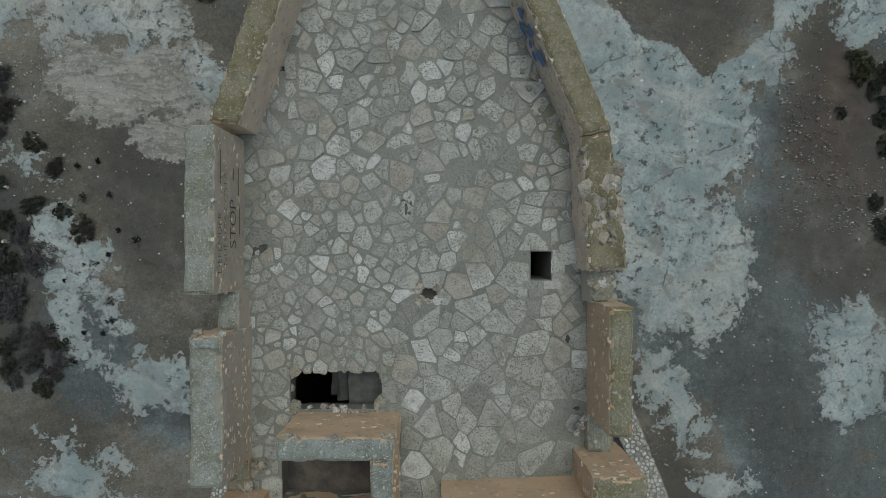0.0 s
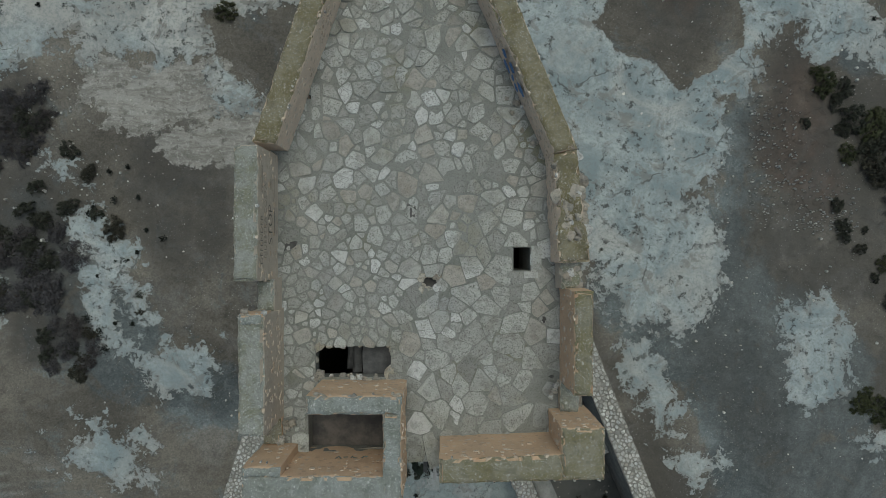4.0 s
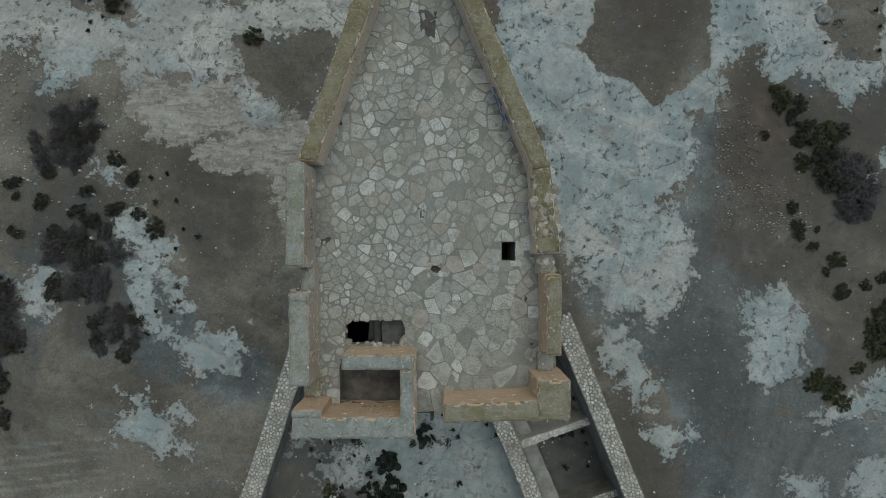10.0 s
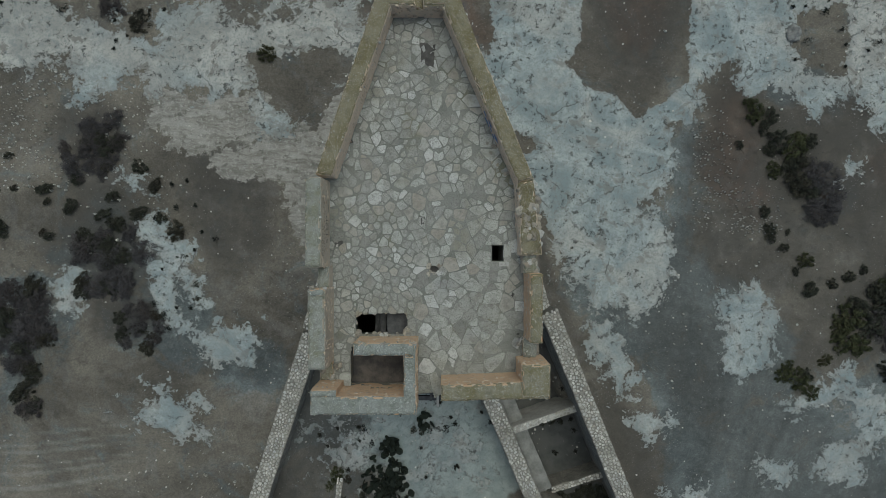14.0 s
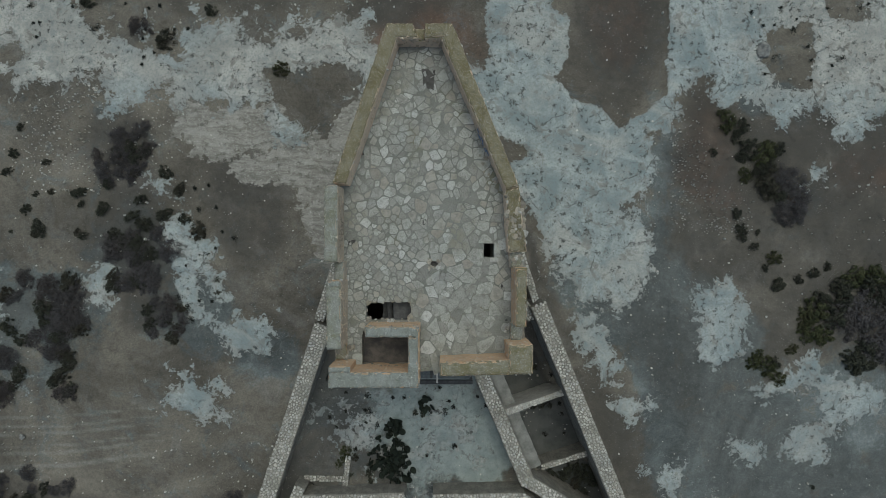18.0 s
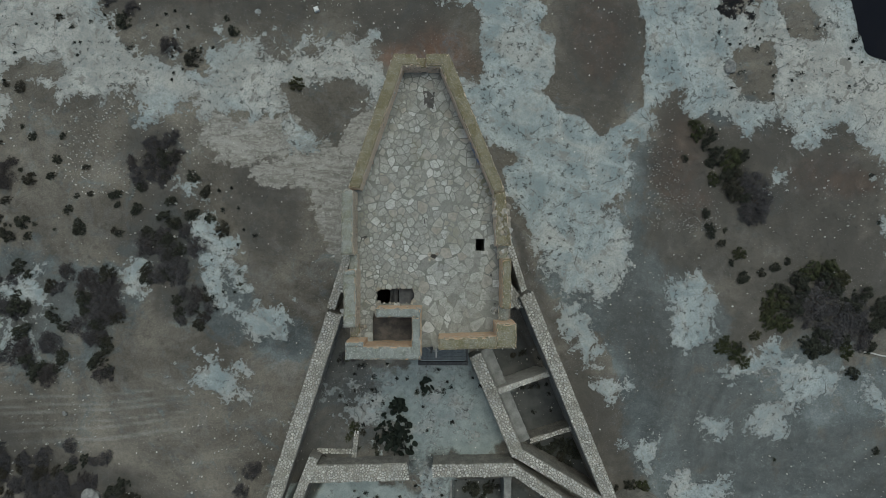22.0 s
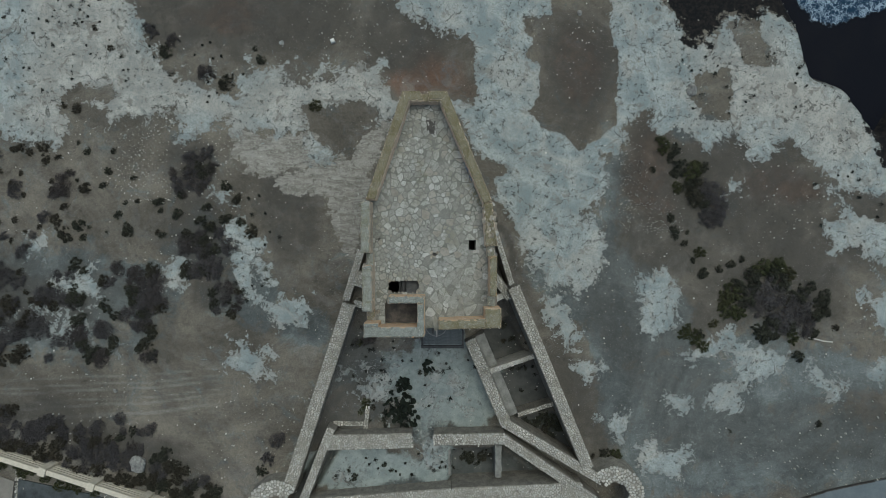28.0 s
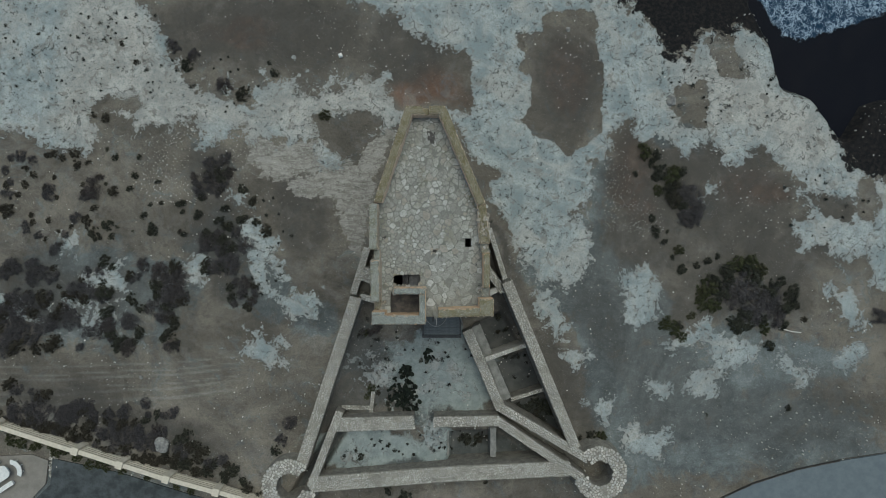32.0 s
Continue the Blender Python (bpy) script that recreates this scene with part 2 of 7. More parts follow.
def flag_material(name, light, dark, chancy):
    k = Mat(name).world_place()
    r = chancy(k)
    other = k.math("FRACT", k.math("MULTIPLY", r, 7.31))
    third = k.math("FRACT", k.math("MULTIPLY", r, 23.7))
    colour = k.mix(r, dark, light)
    blotch = k.noise(2.6, 7, 0.68, warp=0.6)
    colour = k.mix(k.ramp(blotch, 0.52, 0.64, 0.0, 0.45), colour, tuple(0.55 * c for c in dark))
    colour = k.mix(k.ramp(other, 0.7, 1.0, 0.0, 0.45), colour, (0.34, 0.285, 0.225))
    colour = k.mix(k.ramp(third, 0.78, 0.90, 0.0, 0.8), colour, (0.56, 0.56, 0.54))
    colour = k.mix(k.ramp(third, 0.12, 0.03, 0.0, 0.5), colour, (0.17, 0.168, 0.155))
    colour = k.mix(k.ramp(k.noise(0.55, 5, 0.6), 0.50, 0.68, 0.0, 0.55), colour, (0.215, 0.205, 0.15))
    colour = k.mix(k.ramp(k.noise(0.4, 3), 0.52, 0.7, 0.0, 0.35), colour, (0.26, 0.275, 0.28))
    pits = k.ramp(k.noise(26, 5, 0.70, warp=0.5), 0.545, 0.60)
    pitted = k.ramp(other, 0.40, 0.8, 0.85, 0.15)
    colour = k.mix(k.math("MULTIPLY", pits, pitted), colour, (0.12, 0.117, 0.10))
    colour = k.mix(k.ramp(k.noise(4, 7, 0.78), 0.49, 0.6, 0.0, 0.5), colour, (0.19, 0.186, 0.165))
    colour = k.mix(k.ramp(k.noise(9, 6, 0.75), 0.58, 0.66, 0.0, 0.3), colour, (0.52, 0.52, 0.50))
    return k.done(colour, k.math("SUBTRACT", k.noise(9, 5), k.math("MULTIPLY", pits, 1.0)), 0.8, 0.03)


def mortar_material():
    k = Mat("lime_mortar_bed").world_place()
    colour = k.mix(k.ramp(k.noise(0.7, 5), 0.35, 0.65), (0.180, 0.182, 0.163), (0.230, 0.231, 0.210))
    colour = k.mix(k.ramp(k.noise(0.45, 4), 0.55, 0.72, 0.0, 0.6), colour, (0.18, 0.17, 0.10))
    colour = k.mix(k.ramp(k.noise(24, 6, 0.78), 0.50, 0.58, 0.0, 0.55), colour, (0.095, 0.09, 0.08))
    colour = k.mix(k.math("MULTIPLY", k.ramp(k.cells(9), 0.2, 0.12), 0.35), colour, (0.32, 0.31, 0.28))
    return k.done(colour, k.noise(18, 5, 0.65), 0.5, 0.02)


def parapet_material(name, top_tint, face_tint, lichen, pale=0.5, flecks=0.5):
    """Lime render on rubble: lichen and pale flecks on top, bare rubble with pale stones on the faces."""
    k = Mat(name).world_place()
    up = k.ramp(k.math("ADD", k.normal_part(2), k.math("MULTIPLY", k.math("SUBTRACT", k.noise(6, 4), 0.5), 0.5)), 0.45, 0.7)
    mid, fine = k.noise(1.3, 6, 0.68), k.noise(26, 5, 0.75)
    top = k.mix(k.ramp(mid, 0.40, 0.60), top_tint, lichen)
    top = k.mix(k.ramp(k.noise(4, 6, 0.72), 0.50, 0.64, 0.0, 0.5), top, tuple(0.5 * c for c in top_tint))
    top = k.mix(k.ramp(fine, 0.50, 0.62, 0.0, 0.6), top, (0.085, 0.085, 0.07))
    for scale, share in ((44, 0.50), (24, 0.66), (9, 0.90)):
        spot = k.node("ShaderNodeSeparateColor")
        where = warped(k, scale * 0.7, 1.1 / scale)
        k.put(spot.inputs[0], k.cells(scale, "F1", "Color", where=where))
        fleck = k.math("MULTIPLY", k.ramp(k.cells(scale, where=where), 0.36, 0.26), k.ramp(spot.outputs[0], share, share + 0.12, 0.0, flecks))
        top = k.mix(fleck, top, (0.60, 0.60, 0.57))
    face = k.mix(k.ramp(k.noise(1.1, 4, 0.6), 0.35, 0.65), face_tint, tuple(0.86 * c + 0.02 for c in face_tint))
    long = k.node("ShaderNodeMapping")
    k.put(long.inputs["Vector"], warped(k, 3, 0.18))
    long.inputs["Scale"].default_value = (6.0, 6.0, 8.0)
    bits = k.node("ShaderNodeTexVoronoi")
    k.put(bits.inputs["Vector"], long.outputs[0])
    bits.inputs["Scale"].default_value = 1.0
    tone = k.node("ShaderNodeSeparateColor")
    k.put(tone.inputs[0], bits.outputs["Color"])
    body = k.ramp(bits.outputs["Distance"], 0.42, 0.34)
    face = k.mix(k.math("MULTIPLY", body, k.ramp(tone.outputs[0], 1.0 - pale, 1.1 - pale, 0.0, 0.42)), face, (0.56, 0.49, 0.40))
    face = k.mix(k.math("MULTIPLY", body, k.ramp(tone.outputs[1], 0.8, 0.9, 0.0, 0.35)), face, (0.24, 0.20, 0.16))
    face = k.mix(k.ramp(k.noise(38, 4, 0.75), 0.50, 0.62, 0.0, 0.3), face, tuple(0.6 * c for c in face_tint))
    return k.done(k.mix(up, face, top), k.math("ADD", k.math("MULTIPLY", k.noise(6, 6, 0.7), 0.45), k.math("ADD", k.math("MULTIPLY", fine, 0.5), k.math("MULTIPLY", body, 0.12))), 0.45, 0.02)


def rubble_material(name, a, b, dirt):
    k = Mat(name).world_place()
    colour = k.mix(k.ramp(k.noise(1.4, 5), 0.35, 0.65), a, b)
    colour = k.mix(k.ramp(k.cells(3.4, "DISTANCE_TO_EDGE", where=warped(k, 2.5, 0.2)), 0.06, 0.015, 0.0, 0.55), colour, dirt)
    colour = k.mix(k.ramp(k.noise(20, 4, 0.7), 0.48, 0.72, 0.0, 0.45), colour, dirt)
    return k.done(colour, k.math("ADD", k.noise(4, 5), k.noise(20, 3)), 0.6, 0.05)


def plain_material(name, a, b, scale=4.0, rough=0.85, metal=0.0, bump=0.2):
    k = Mat(name, rough)
    k.b.inputs["Metallic"].default_value = metal
    colour = k.mix(k.ramp(k.noise(scale, 5, 0.65), 0.3, 0.7), a, b)
    colour = k.mix(k.ramp(k.noise(scale * 9, 3), 0.5, 0.8, 0.0, 0.3), colour, tuple(v * 0.5 for v in a))
    return k.done(colour, k.noise(scale * 5, 4), bump, 0.02)


def leaf_material(name, a, b):
    k = Mat(name, 0.8)
    tone = k.attribute("tone")
    colour = k.mix(tone, a, b)
    colour = k.mix(k.ramp(k.math("ADD", k.chance(), k.math("MULTIPLY", tone, 0.3)), 0.7, 1.3, 0.0, 0.45), colour, (0.05, 0.034, 0.025))
    return k.done(colour)


def face_stone_material():
    k = Mat("warm_face_stones").world_place()
    colour = k.mix(k.island(), (0.44, 0.35, 0.26), (0.57, 0.49, 0.395))
    colour = k.mix(k.ramp(k.noise(30, 4, 0.7), 0.52, 0.64, 0.0, 0.4), colour, (0.30, 0.25, 0.19))
    return k.done(colour, k.noise(20, 4), 0.3, 0.01)


GROUND = ground_material()
FACE_STONE = face_stone_material()
FLAG = flag_material("pitted_limestone_flag", (0.435, 0.435, 0.40), (0.295, 0.295, 0.267), lambda k: k.chance())
FLAG_FAR = flag_material("pitted_limestone_flags_joined", (0.435, 0.435, 0.40), (0.295, 0.295, 0.267), lambda k: k.island())
MORTAR = mortar_material()
PARA_OLIVE = parapet_material("olive_lichen_render", (0.205, 0.183, 0.122), (0.68, 0.545, 0.415), (0.15, 0.128, 0.068))
PARA_GREY = parapet_material("grey_lichen_render", (0.25, 0.256, 0.228), (0.50, 0.43, 0.345), (0.185, 0.185, 0.135), 0.35, 0.6)
PARA_ORANGE = parapet_material("ochre_faced_olive_render", (0.215, 0.20, 0.145), (0.59, 0.42, 0.28), (0.158, 0.14, 0.075), 0.3, 0.5)
PARA_TURRET = parapet_material("ochre_faced_grey_render", (0.235, 0.25, 0.232), (0.59, 0.42, 0.28), (0.175, 0.186, 0.16), 0.3, 0.8)
FLAG_WARM = flag_material("warm_rubble_stone", (0.44, 0.40, 0.33), (0.27, 0.235, 0.19), lambda k: k.chance())
WALL = rubble_material("tower_rubble", (0.27, 0.24, 0.20), (0.19, 0.175, 0.15), (0.08, 0.072, 0.06))
BED = rubble_material("wall_mortar", (0.29, 0.272, 0.236), (0.20, 0.19, 0.166), (0.10, 0.094, 0.083))
COBBLE = flag_material("pale_wall_stones", (0.74, 0.725, 0.67), (0.40, 0.385, 0.345), lambda k: k.island())

LEAF_DARK = leaf_material("dark_scrub_leaf", (0.014, 0.017, 0.013), (0.062, 0.064, 0.046))
LEAF_DRY = leaf_material("dry_scrub_twigs", (0.034, 0.032, 0.034), (0.104, 0.098, 0.100))
LEAF_GREEN = leaf_material("green_scrub_leaf", (0.026, 0.032, 0.014), (0.070, 0.074, 0.036))
TWIG = plain_material("grey_bark", (0.07, 0.055, 0.045), (0.12, 0.10, 0.085), 12)
# near-black rubble; on the hole bottoms its colour stands in for shade
DARK = plain_material("dark_rubble_and_shade", (0.05, 0.048, 0.045), (0.10, 0.095, 0.09), 3)
# turret floor: brown dust, its colour darkened for the shade of the recess
DUST_SHADE = plain_material("shaded_brown_dust_rubble", (0.045, 0.043, 0.043), (0.115, 0.100, 0.088), 1.6)
SLATE = plain_material("grey_landing_stone", (0.075, 0.075, 0.078), (0.12, 0.12, 0.122), 4)
PLANK = plain_material("weathered_grey_planks", (0.075, 0.085, 0.09), (0.12, 0.132, 0.138), 3)
TIMBER = plain_material("tarred_deck_timber", (0.035, 0.037, 0.04), (0.07, 0.07, 0.072), 5)
IRON = plain_material("galvanised_iron", (0.22, 0.22, 0.22), (0.34, 0.33, 0.32), 8, 0.5, 0.7)
PLASTER = plain_material("pale_render", (0.36, 0.35, 0.32), (0.47, 0.455, 0.42), 2.5)
LEDGE = plain_material("grey_weathered_render", (0.15, 0.15, 0.14), (0.25, 0.25, 0.235), 1.6)
COPING = plain_material("cream_stone_coping", (0.50, 0.455, 0.37), (0.62, 0.57, 0.48), 3)
WHITE = plain_material("white_paint", (0.60, 0.61, 0.60), (0.72, 0.72, 0.70), 3, 0.6)
ASPHALT = plain_material("worn_asphalt", (0.115, 0.14, 0.155), (0.145, 0.17, 0.185), 1.2, 0.8)
YARD = plain_material("mottled_dark_asphalt", (0.034, 0.040, 0.042), (0.082, 0.092, 0.096), 0.7, 0.85)
PAVING = plain_material("pale_concrete_paving", (0.19, 0.178, 0.158), (0.245, 0.23, 0.205), 1.0)
TEAL = plain_material("teal_spray_paint", (0.10, 0.15, 0.14), (0.17, 0.20, 0.175), 14)
CACTUS = plain_material("dark_cactus_skin", (0.010, 0.014, 0.011), (0.022, 0.028, 0.02), 6)
DRIFT = plain_material("bleached_driftwood", (0.42, 0.41, 0.39), (0.55, 0.53, 0.50), 8)
PAINT = plain_material("black_brush_paint", (0.07, 0.068, 0.062), (0.11, 0.105, 0.095), 20)
BLUE = plain_material("blue_spray_paint", (0.08, 0.16, 0.33), (0.14, 0.22, 0.38), 14)
LIMEROCK = plain_material("pale_boulder", (0.15, 0.15, 0.145), (0.29, 0.29, 0.275), 3, 0.9, 0.0, 0.6)


# ---- small builders ----
def mesh_of(name, verts, faces, material):
    m = bpy.data.meshes.new(name)
    m.from_pydata([tuple(v) for v in verts], [], faces)
    m.materials.append(material)
    m.update()
    return m


def part(name, data, parent, label=""):
    ob = new(name, data)
    ob.parent = parent
    if label:
        tagged(ob, label)
    return ob


def thing(name, label, category, group="", kind="", data=None, at=(0, 0, 0)):
    ob = new(name, data)
    ob.location = at
    return tagged(ob, label, category, group, kind)


def value_noise(x, y, cell, seed):
    """Smooth noise in -1..1 over arrays of places."""
    g = np.random.RandomState(seed).uniform(-1, 1, (256, 256))
    u, v = x / cell + 1000.0, y / cell + 1000.0
    i, j = np.floor(u).astype(int), np.floor(v).astype(int)
    a, b = u - i, v - j
    a, b = a * a * (3 - 2 * a), b * b * (3 - 2 * b)
    i, j, i2, j2 = i % 256, j % 256, (i + 1) % 256, (j + 1) % 256
    return (g[i, j] * (1 - a) + g[i2, j] * a) * (1 - b) + (g[i, j2] * (1 - a) + g[i2, j2] * a) * b


def lump(p, freq, amp):
    return noise.noise_vector(Vector(p) * freq) * amp


def rough_block(name, quad, z0, z1, material, step=0.16, amp=0.035, soft=0.05, ragged=0.0):
    """A masonry block on a four-cornered footprint, with uneven faces and worn edges. z1 may be four heights, one per corner."""
    q = [Vector((*c, 0)) for c in quad]
    tops = z1 if isinstance(z1, (tuple, list)) else (z1,) * 4
    nu = max(2, min(90, round(((q[1] - q[0]).length + (q[2] - q[3]).length) / 2 / step)))
    nv = max(2, min(90, round(((q[3] - q[0]).length + (q[2] - q[1]).length) / 2 / step)))
    nw = max(2, min(24, round((max(tops) - z0) / step)))
    verts, faces, seen = [], [], {}

    def blend(u, v, c):
        return (c[0] * (1 - u) + c[1] * u) * (1 - v) + (c[3] * (1 - u) + c[2] * u) * v

    centre = (q[0] + q[1] + q[2] + q[3]) / 4

    def vert(i, j, k):
        if (i, j, k) not in seen:
            u, v = i / nu, j / nv
            p = blend(u, v, q)
            top = blend(u, v, tops)
            p = Vector((p.x, p.y, z0 + (top - z0) * k / nw))
            if k == nw:
                edge = min(u, 1 - u) * nu, min(v, 1 - v) * nv
                if min(edge) < 0.5:
                    chip = soft * (0.4 + 2.6 * abs(noise.noise(p * 5.0)))
                    p.z -= chip
                    away = Vector((centre.x - p.x, centre.y - p.y, 0))
                    p += away.normalized() * chip * 0.7
                if ragged:
                    p.z += ragged * noise.noise(Vector((p.x, p.y, 3.1)) * 2.3)
            seen[i, j, k] = len(verts)
            verts.append(p + lump(p, 2.1, amp) + lump(p, 7.0, amp * 0.45) + lump(p, 15.0, amp * 0.15))
        return seen[i, j, k]

    for i in range(nu):
        for j in range(nv):
            faces.append((vert(i, j, nw), vert(i + 1, j, nw), vert(i + 1, j + 1, nw), vert(i, j + 1, nw)))
    for k in range(nw):
        for i in range(nu):
            faces.append((vert(i, 0, k), vert(i + 1, 0, k), vert(i + 1, 0, k + 1), vert(i, 0, k + 1)))
            faces.append((vert(i + 1, nv, k), vert(i, nv, k), vert(i, nv, k + 1), vert(i + 1, nv, k + 1)))
        for j in range(nv):
            faces.append((vert(nu, j, k), vert(nu, j + 1, k), vert(nu, j + 1, k + 1), vert(nu, j, k + 1)))
            faces.append((vert(0, j + 1, k), vert(0, j, k), vert(0, j, k + 1), vert(0, j + 1, k + 1)))
    me = mesh_of(name, verts, faces, material)
    me.polygons.foreach_set("use_smooth", [True] * len(me.polygons))
    me.set_sharp_from_angle(angle=radians(48))
    return me


def strip_quad(a, b, wa, wb=None):
    """The footprint of a wall from a to b, wa wide at a and wb at b."""
    wb = wb or wa
    a, b = Vector(a), Vector(b)
    n = (b - a).normalized()
    n = Vector((-n.y, n.x))
    return [tuple(a - n * wa / 2), tuple(b - n * wb / 2), tuple(b + n * wb / 2), tuple(a + n * wa / 2)]


def rectangle(x0, y0, x1, y1):
    return [(x0, y0), (x1, y0), (x1, y1), (x0, y1)]


def box_mesh(name, size, material, bevel=0.01, at=(0, 0, 0)):
    bm = bmesh.new()
    bmesh.ops.create_cube(bm, size=1.0, matrix=Matrix.Translation(at) @ Matrix.Diagonal((*size, 1)))
    if bevel:
        bmesh.ops.bevel(bm, geom=bm.edges[:], offset=bevel, segments=2, affect="EDGES")
    m = bpy.data.meshes.new(name)
    bm.to_mesh(m)
    bm.free()
    m.materials.append(material)
    return m


def clip_half(poly, mid, d):
    """The part of a polygon on this side of the line through mid, square to d."""
    out = []
    for i, p in enumerate(poly):
        r = poly[(i + 1) % len(poly)]
        a, b = (p - mid).dot(d), (r - mid).dot(d)
        if a <= 0:
            out.append(p)
        if a * b < 0:
            out.append(p + (r - p) * (a / (a - b)))
    return out


def scatter(inside, box, spacing, seed, tries):
    """Places at least spacing(x, y) apart."""
    rng = random.Random(seed)
    grid, places = {}, []
    for _ in range(tries):
        x, y = rng.uniform(box[0], box[2]), rng.uniform(box[1], box[3])
        if not inside(x, y):
            continue
        s = spacing(x, y)
        i, j = int(x // 0.5), int(y // 0.5)
        if all((x - a) ** 2 + (y - b) ** 2 > (0.5 * (s + c)) ** 2 for di in (-2, -1, 0, 1, 2) for dj in (-2, -1, 0, 1, 2) for a, b, c in grid.get((i + di, j + dj), ())):
            grid.setdefault((i, j), []).append((x, y, s))
            places.append((x, y, s))
    return places, grid


def stone_cells(places, grid, joint, seed, trim=None, fill=0.95, cuts=lambda x, y: 2, angular=False):
    """An irregular stone outline round each place, clear of its neighbours by the joint."""
    rng = random.Random(seed)
    out = []
    for x, y, s in places:
        c = Vector((x, y))
        reach, gap = s * fill, rng.uniform(0.6, 1.5)
        turn = rng.uniform(0, 1)
        poly = [c + Vector((math.cos(a), math.sin(a))) * reach * rng.uniform(0.8, 1.1) for a in (i * math.pi / 3.5 + turn for i in range(7))]
        i, j = int(x // 0.5), int(y // 0.5)
        for di in (-2, -1, 0, 1, 2):
            for dj in (-2, -1, 0, 1, 2):
                for a, b, s2 in grid.get((i + di, j + dj), ()):
                    if (a, b) != (x, y) and abs(a - x) < 1.6 and abs(b - y) < 1.6:
                        d = Vector((a - x, b - y))
                        mid = c + d * (s / (s + s2))
                        skew = 0.42 * math.sin((a + x) * 91.7 + (b + y) * 47.3)
                        d = Vector((d.x * math.cos(skew) - d.y * math.sin(skew), d.x * math.sin(skew) + d.y * math.cos(skew)))
                        poly = clip_half(poly, mid - d.normalized() * joint(x, y) * gap * 0.5, d)
        for _ in range(cuts(x, y)):
            a = rng.uniform(0, 2 * math.pi)
            d = Vector((math.cos(a), math.sin(a)))
            poly = clip_half(poly, c + d * s * rng.uniform(0.46, 0.8), d)
        if trim:
            poly = trim(c, poly)
        if len(poly) < 3:
            continue
        ring = []
        for a, b in zip(poly, poly[1:] + poly[:1]):
            if angular:
                if (b - a).length > 0.035:
                    chip = min(0.3, 0.022 / (b - a).length)
                    side = Vector((a.y - b.y, b.x - a.x)) * rng.uniform(-0.045, 0.03)
                    ring += [a.lerp(b, chip * rng.uniform(0.4, 1.6)), a.lerp(b, rng.uniform(0.35, 0.65)) + side, a.lerp(b, 1 - chip * rng.uniform(0.4, 1.6))]
            elif (b - a).length > 0.05:
                ring.append(a.lerp(b, 0.09 + rng.uniform(-0.06, 0.07)))
                ring.append(a.lerp(b, 0.91 + rng.uniform(-0.07, 0.06)))
        if len(ring) < 5:
            continue
        if not angular:
            ring = [c + (p - c) * rng.uniform(0.93, 1.02) for p in ring]
        out.append((c, ring))
    return out


def stone_shape(c, ring, z, height, tilt):
    """Vertices and faces of one low stone: a rim at z and a slightly smaller, tilted top."""
    n = len(ring)
    verts = [(p.x, p.y, z) for p in ring]
    verts += [(*(c + (p - c) * 0.975), z + height * 0.85 + (p - c).dot(tilt)) for p in ring]
    verts += [(*(c + (p - c) * 0.93), z + height + (p - c).dot(tilt)) for p in ring]
    faces = [tuple(2 * n + i for i in range(n))]
    for k in (0, n):
        faces += [(k + i, k + (i + 1) % n, k + n + (i + 1) % n, k + n + i) for i in range(n)]
    return verts, faces


def inside_poly(poly):
    def test(x, y):
        hit = False
        for (ax, ay), (bx, by) in zip(poly, poly[1:] + poly[:1]):
            if (ay > y) != (by > y) and x < (bx - ax) * (y - ay) / (by - ay) + ax:
                hit = not hit
        return hit
    return test


def joined_stones(name, cells, z_at, height, material, parent, label=""):
    verts, faces = [], []
    rng = random.Random(len(cells))
    for c, ring in cells:
        v, f = stone_shape(c, ring, z_at(c.x, c.y), height * rng.uniform(0.6, 1.3), Vector((rng.uniform(-0.06, 0.06), rng.uniform(-0.06, 0.06))))
        faces += [tuple(i + len(verts) for i in g) for g in f]
        verts += v
    return tagged(part(name, mesh_of(name, verts, faces, material), parent, label), kind="stuff")


# ---- ground: one sheet, with limestone showing through the earth ----
PATCHES = {"ruddy": [], "ashen": [], "humus_shade": [], "flake": [], "bare": [], "lime": []}
OUTLINES = {"rock": [], "soil": [], "plot": [], "wet": [], "sea": [], "scree": [], "tan": [], "dug": [], "dim": [], "umber": [], "dusk": []}


def outline(kind, *corners):
    """The rough outline of a patch of ground, corner by corner."""
    OUTLINES[kind].append(corners)


def ruddy(x, y, rx, ry, turn=0.0):
    PATCHES["ruddy"].append((x, y, rx, ry, turn))


def ashen(x, y, rx, ry, turn=0.0):
    PATCHES["ashen"].append((x, y, rx, ry, turn))


def humus_shade(x, y, rx, ry, turn=0.0):
    PATCHES["humus_shade"].append((x, y, rx, ry, turn))


def flake(x, y, rx, ry, turn=0.0):
    PATCHES["flake"].append((x, y, rx, ry, turn))


def bare(x, y, rx, ry, turn=0.0):
    PATCHES["bare"].append((x, y, rx, ry, turn))


def lime(x, y, rx, ry, turn=0.0):
    PATCHES["lime"].append((x, y, rx, ry, turn))

flake(-1.3, -15.2, 4.4, 5.3)
flake(-7.8, -15.3, 4.0, 2.6)
flake(-9.1, -24.3, 3.5, 1.2)
flake(-0.0, -23.6, 1.8, 1.8)
flake(-1.3, -21.7, 2.1, 2.6)
flake(-18.2, 15.7, 5.4, 3.5)
flake(-11.7, 16.6, 4.8, 2.3)
flake(-8.1, 17.3, 3.7, 2.6)
flake(-23.4, 13.8, 6.1, 3.5)
flake(-20.8, -11.9, 2.8, 1.6)
flake(-28.9, 15.4, 7.0, 3.5)
flake(12.0, -1.5, 3.1, 2.6)
flake(-31.2, -3.5, 3.9, 1.3)
flake(-39.0, -8.7, 5.2, 2.6)
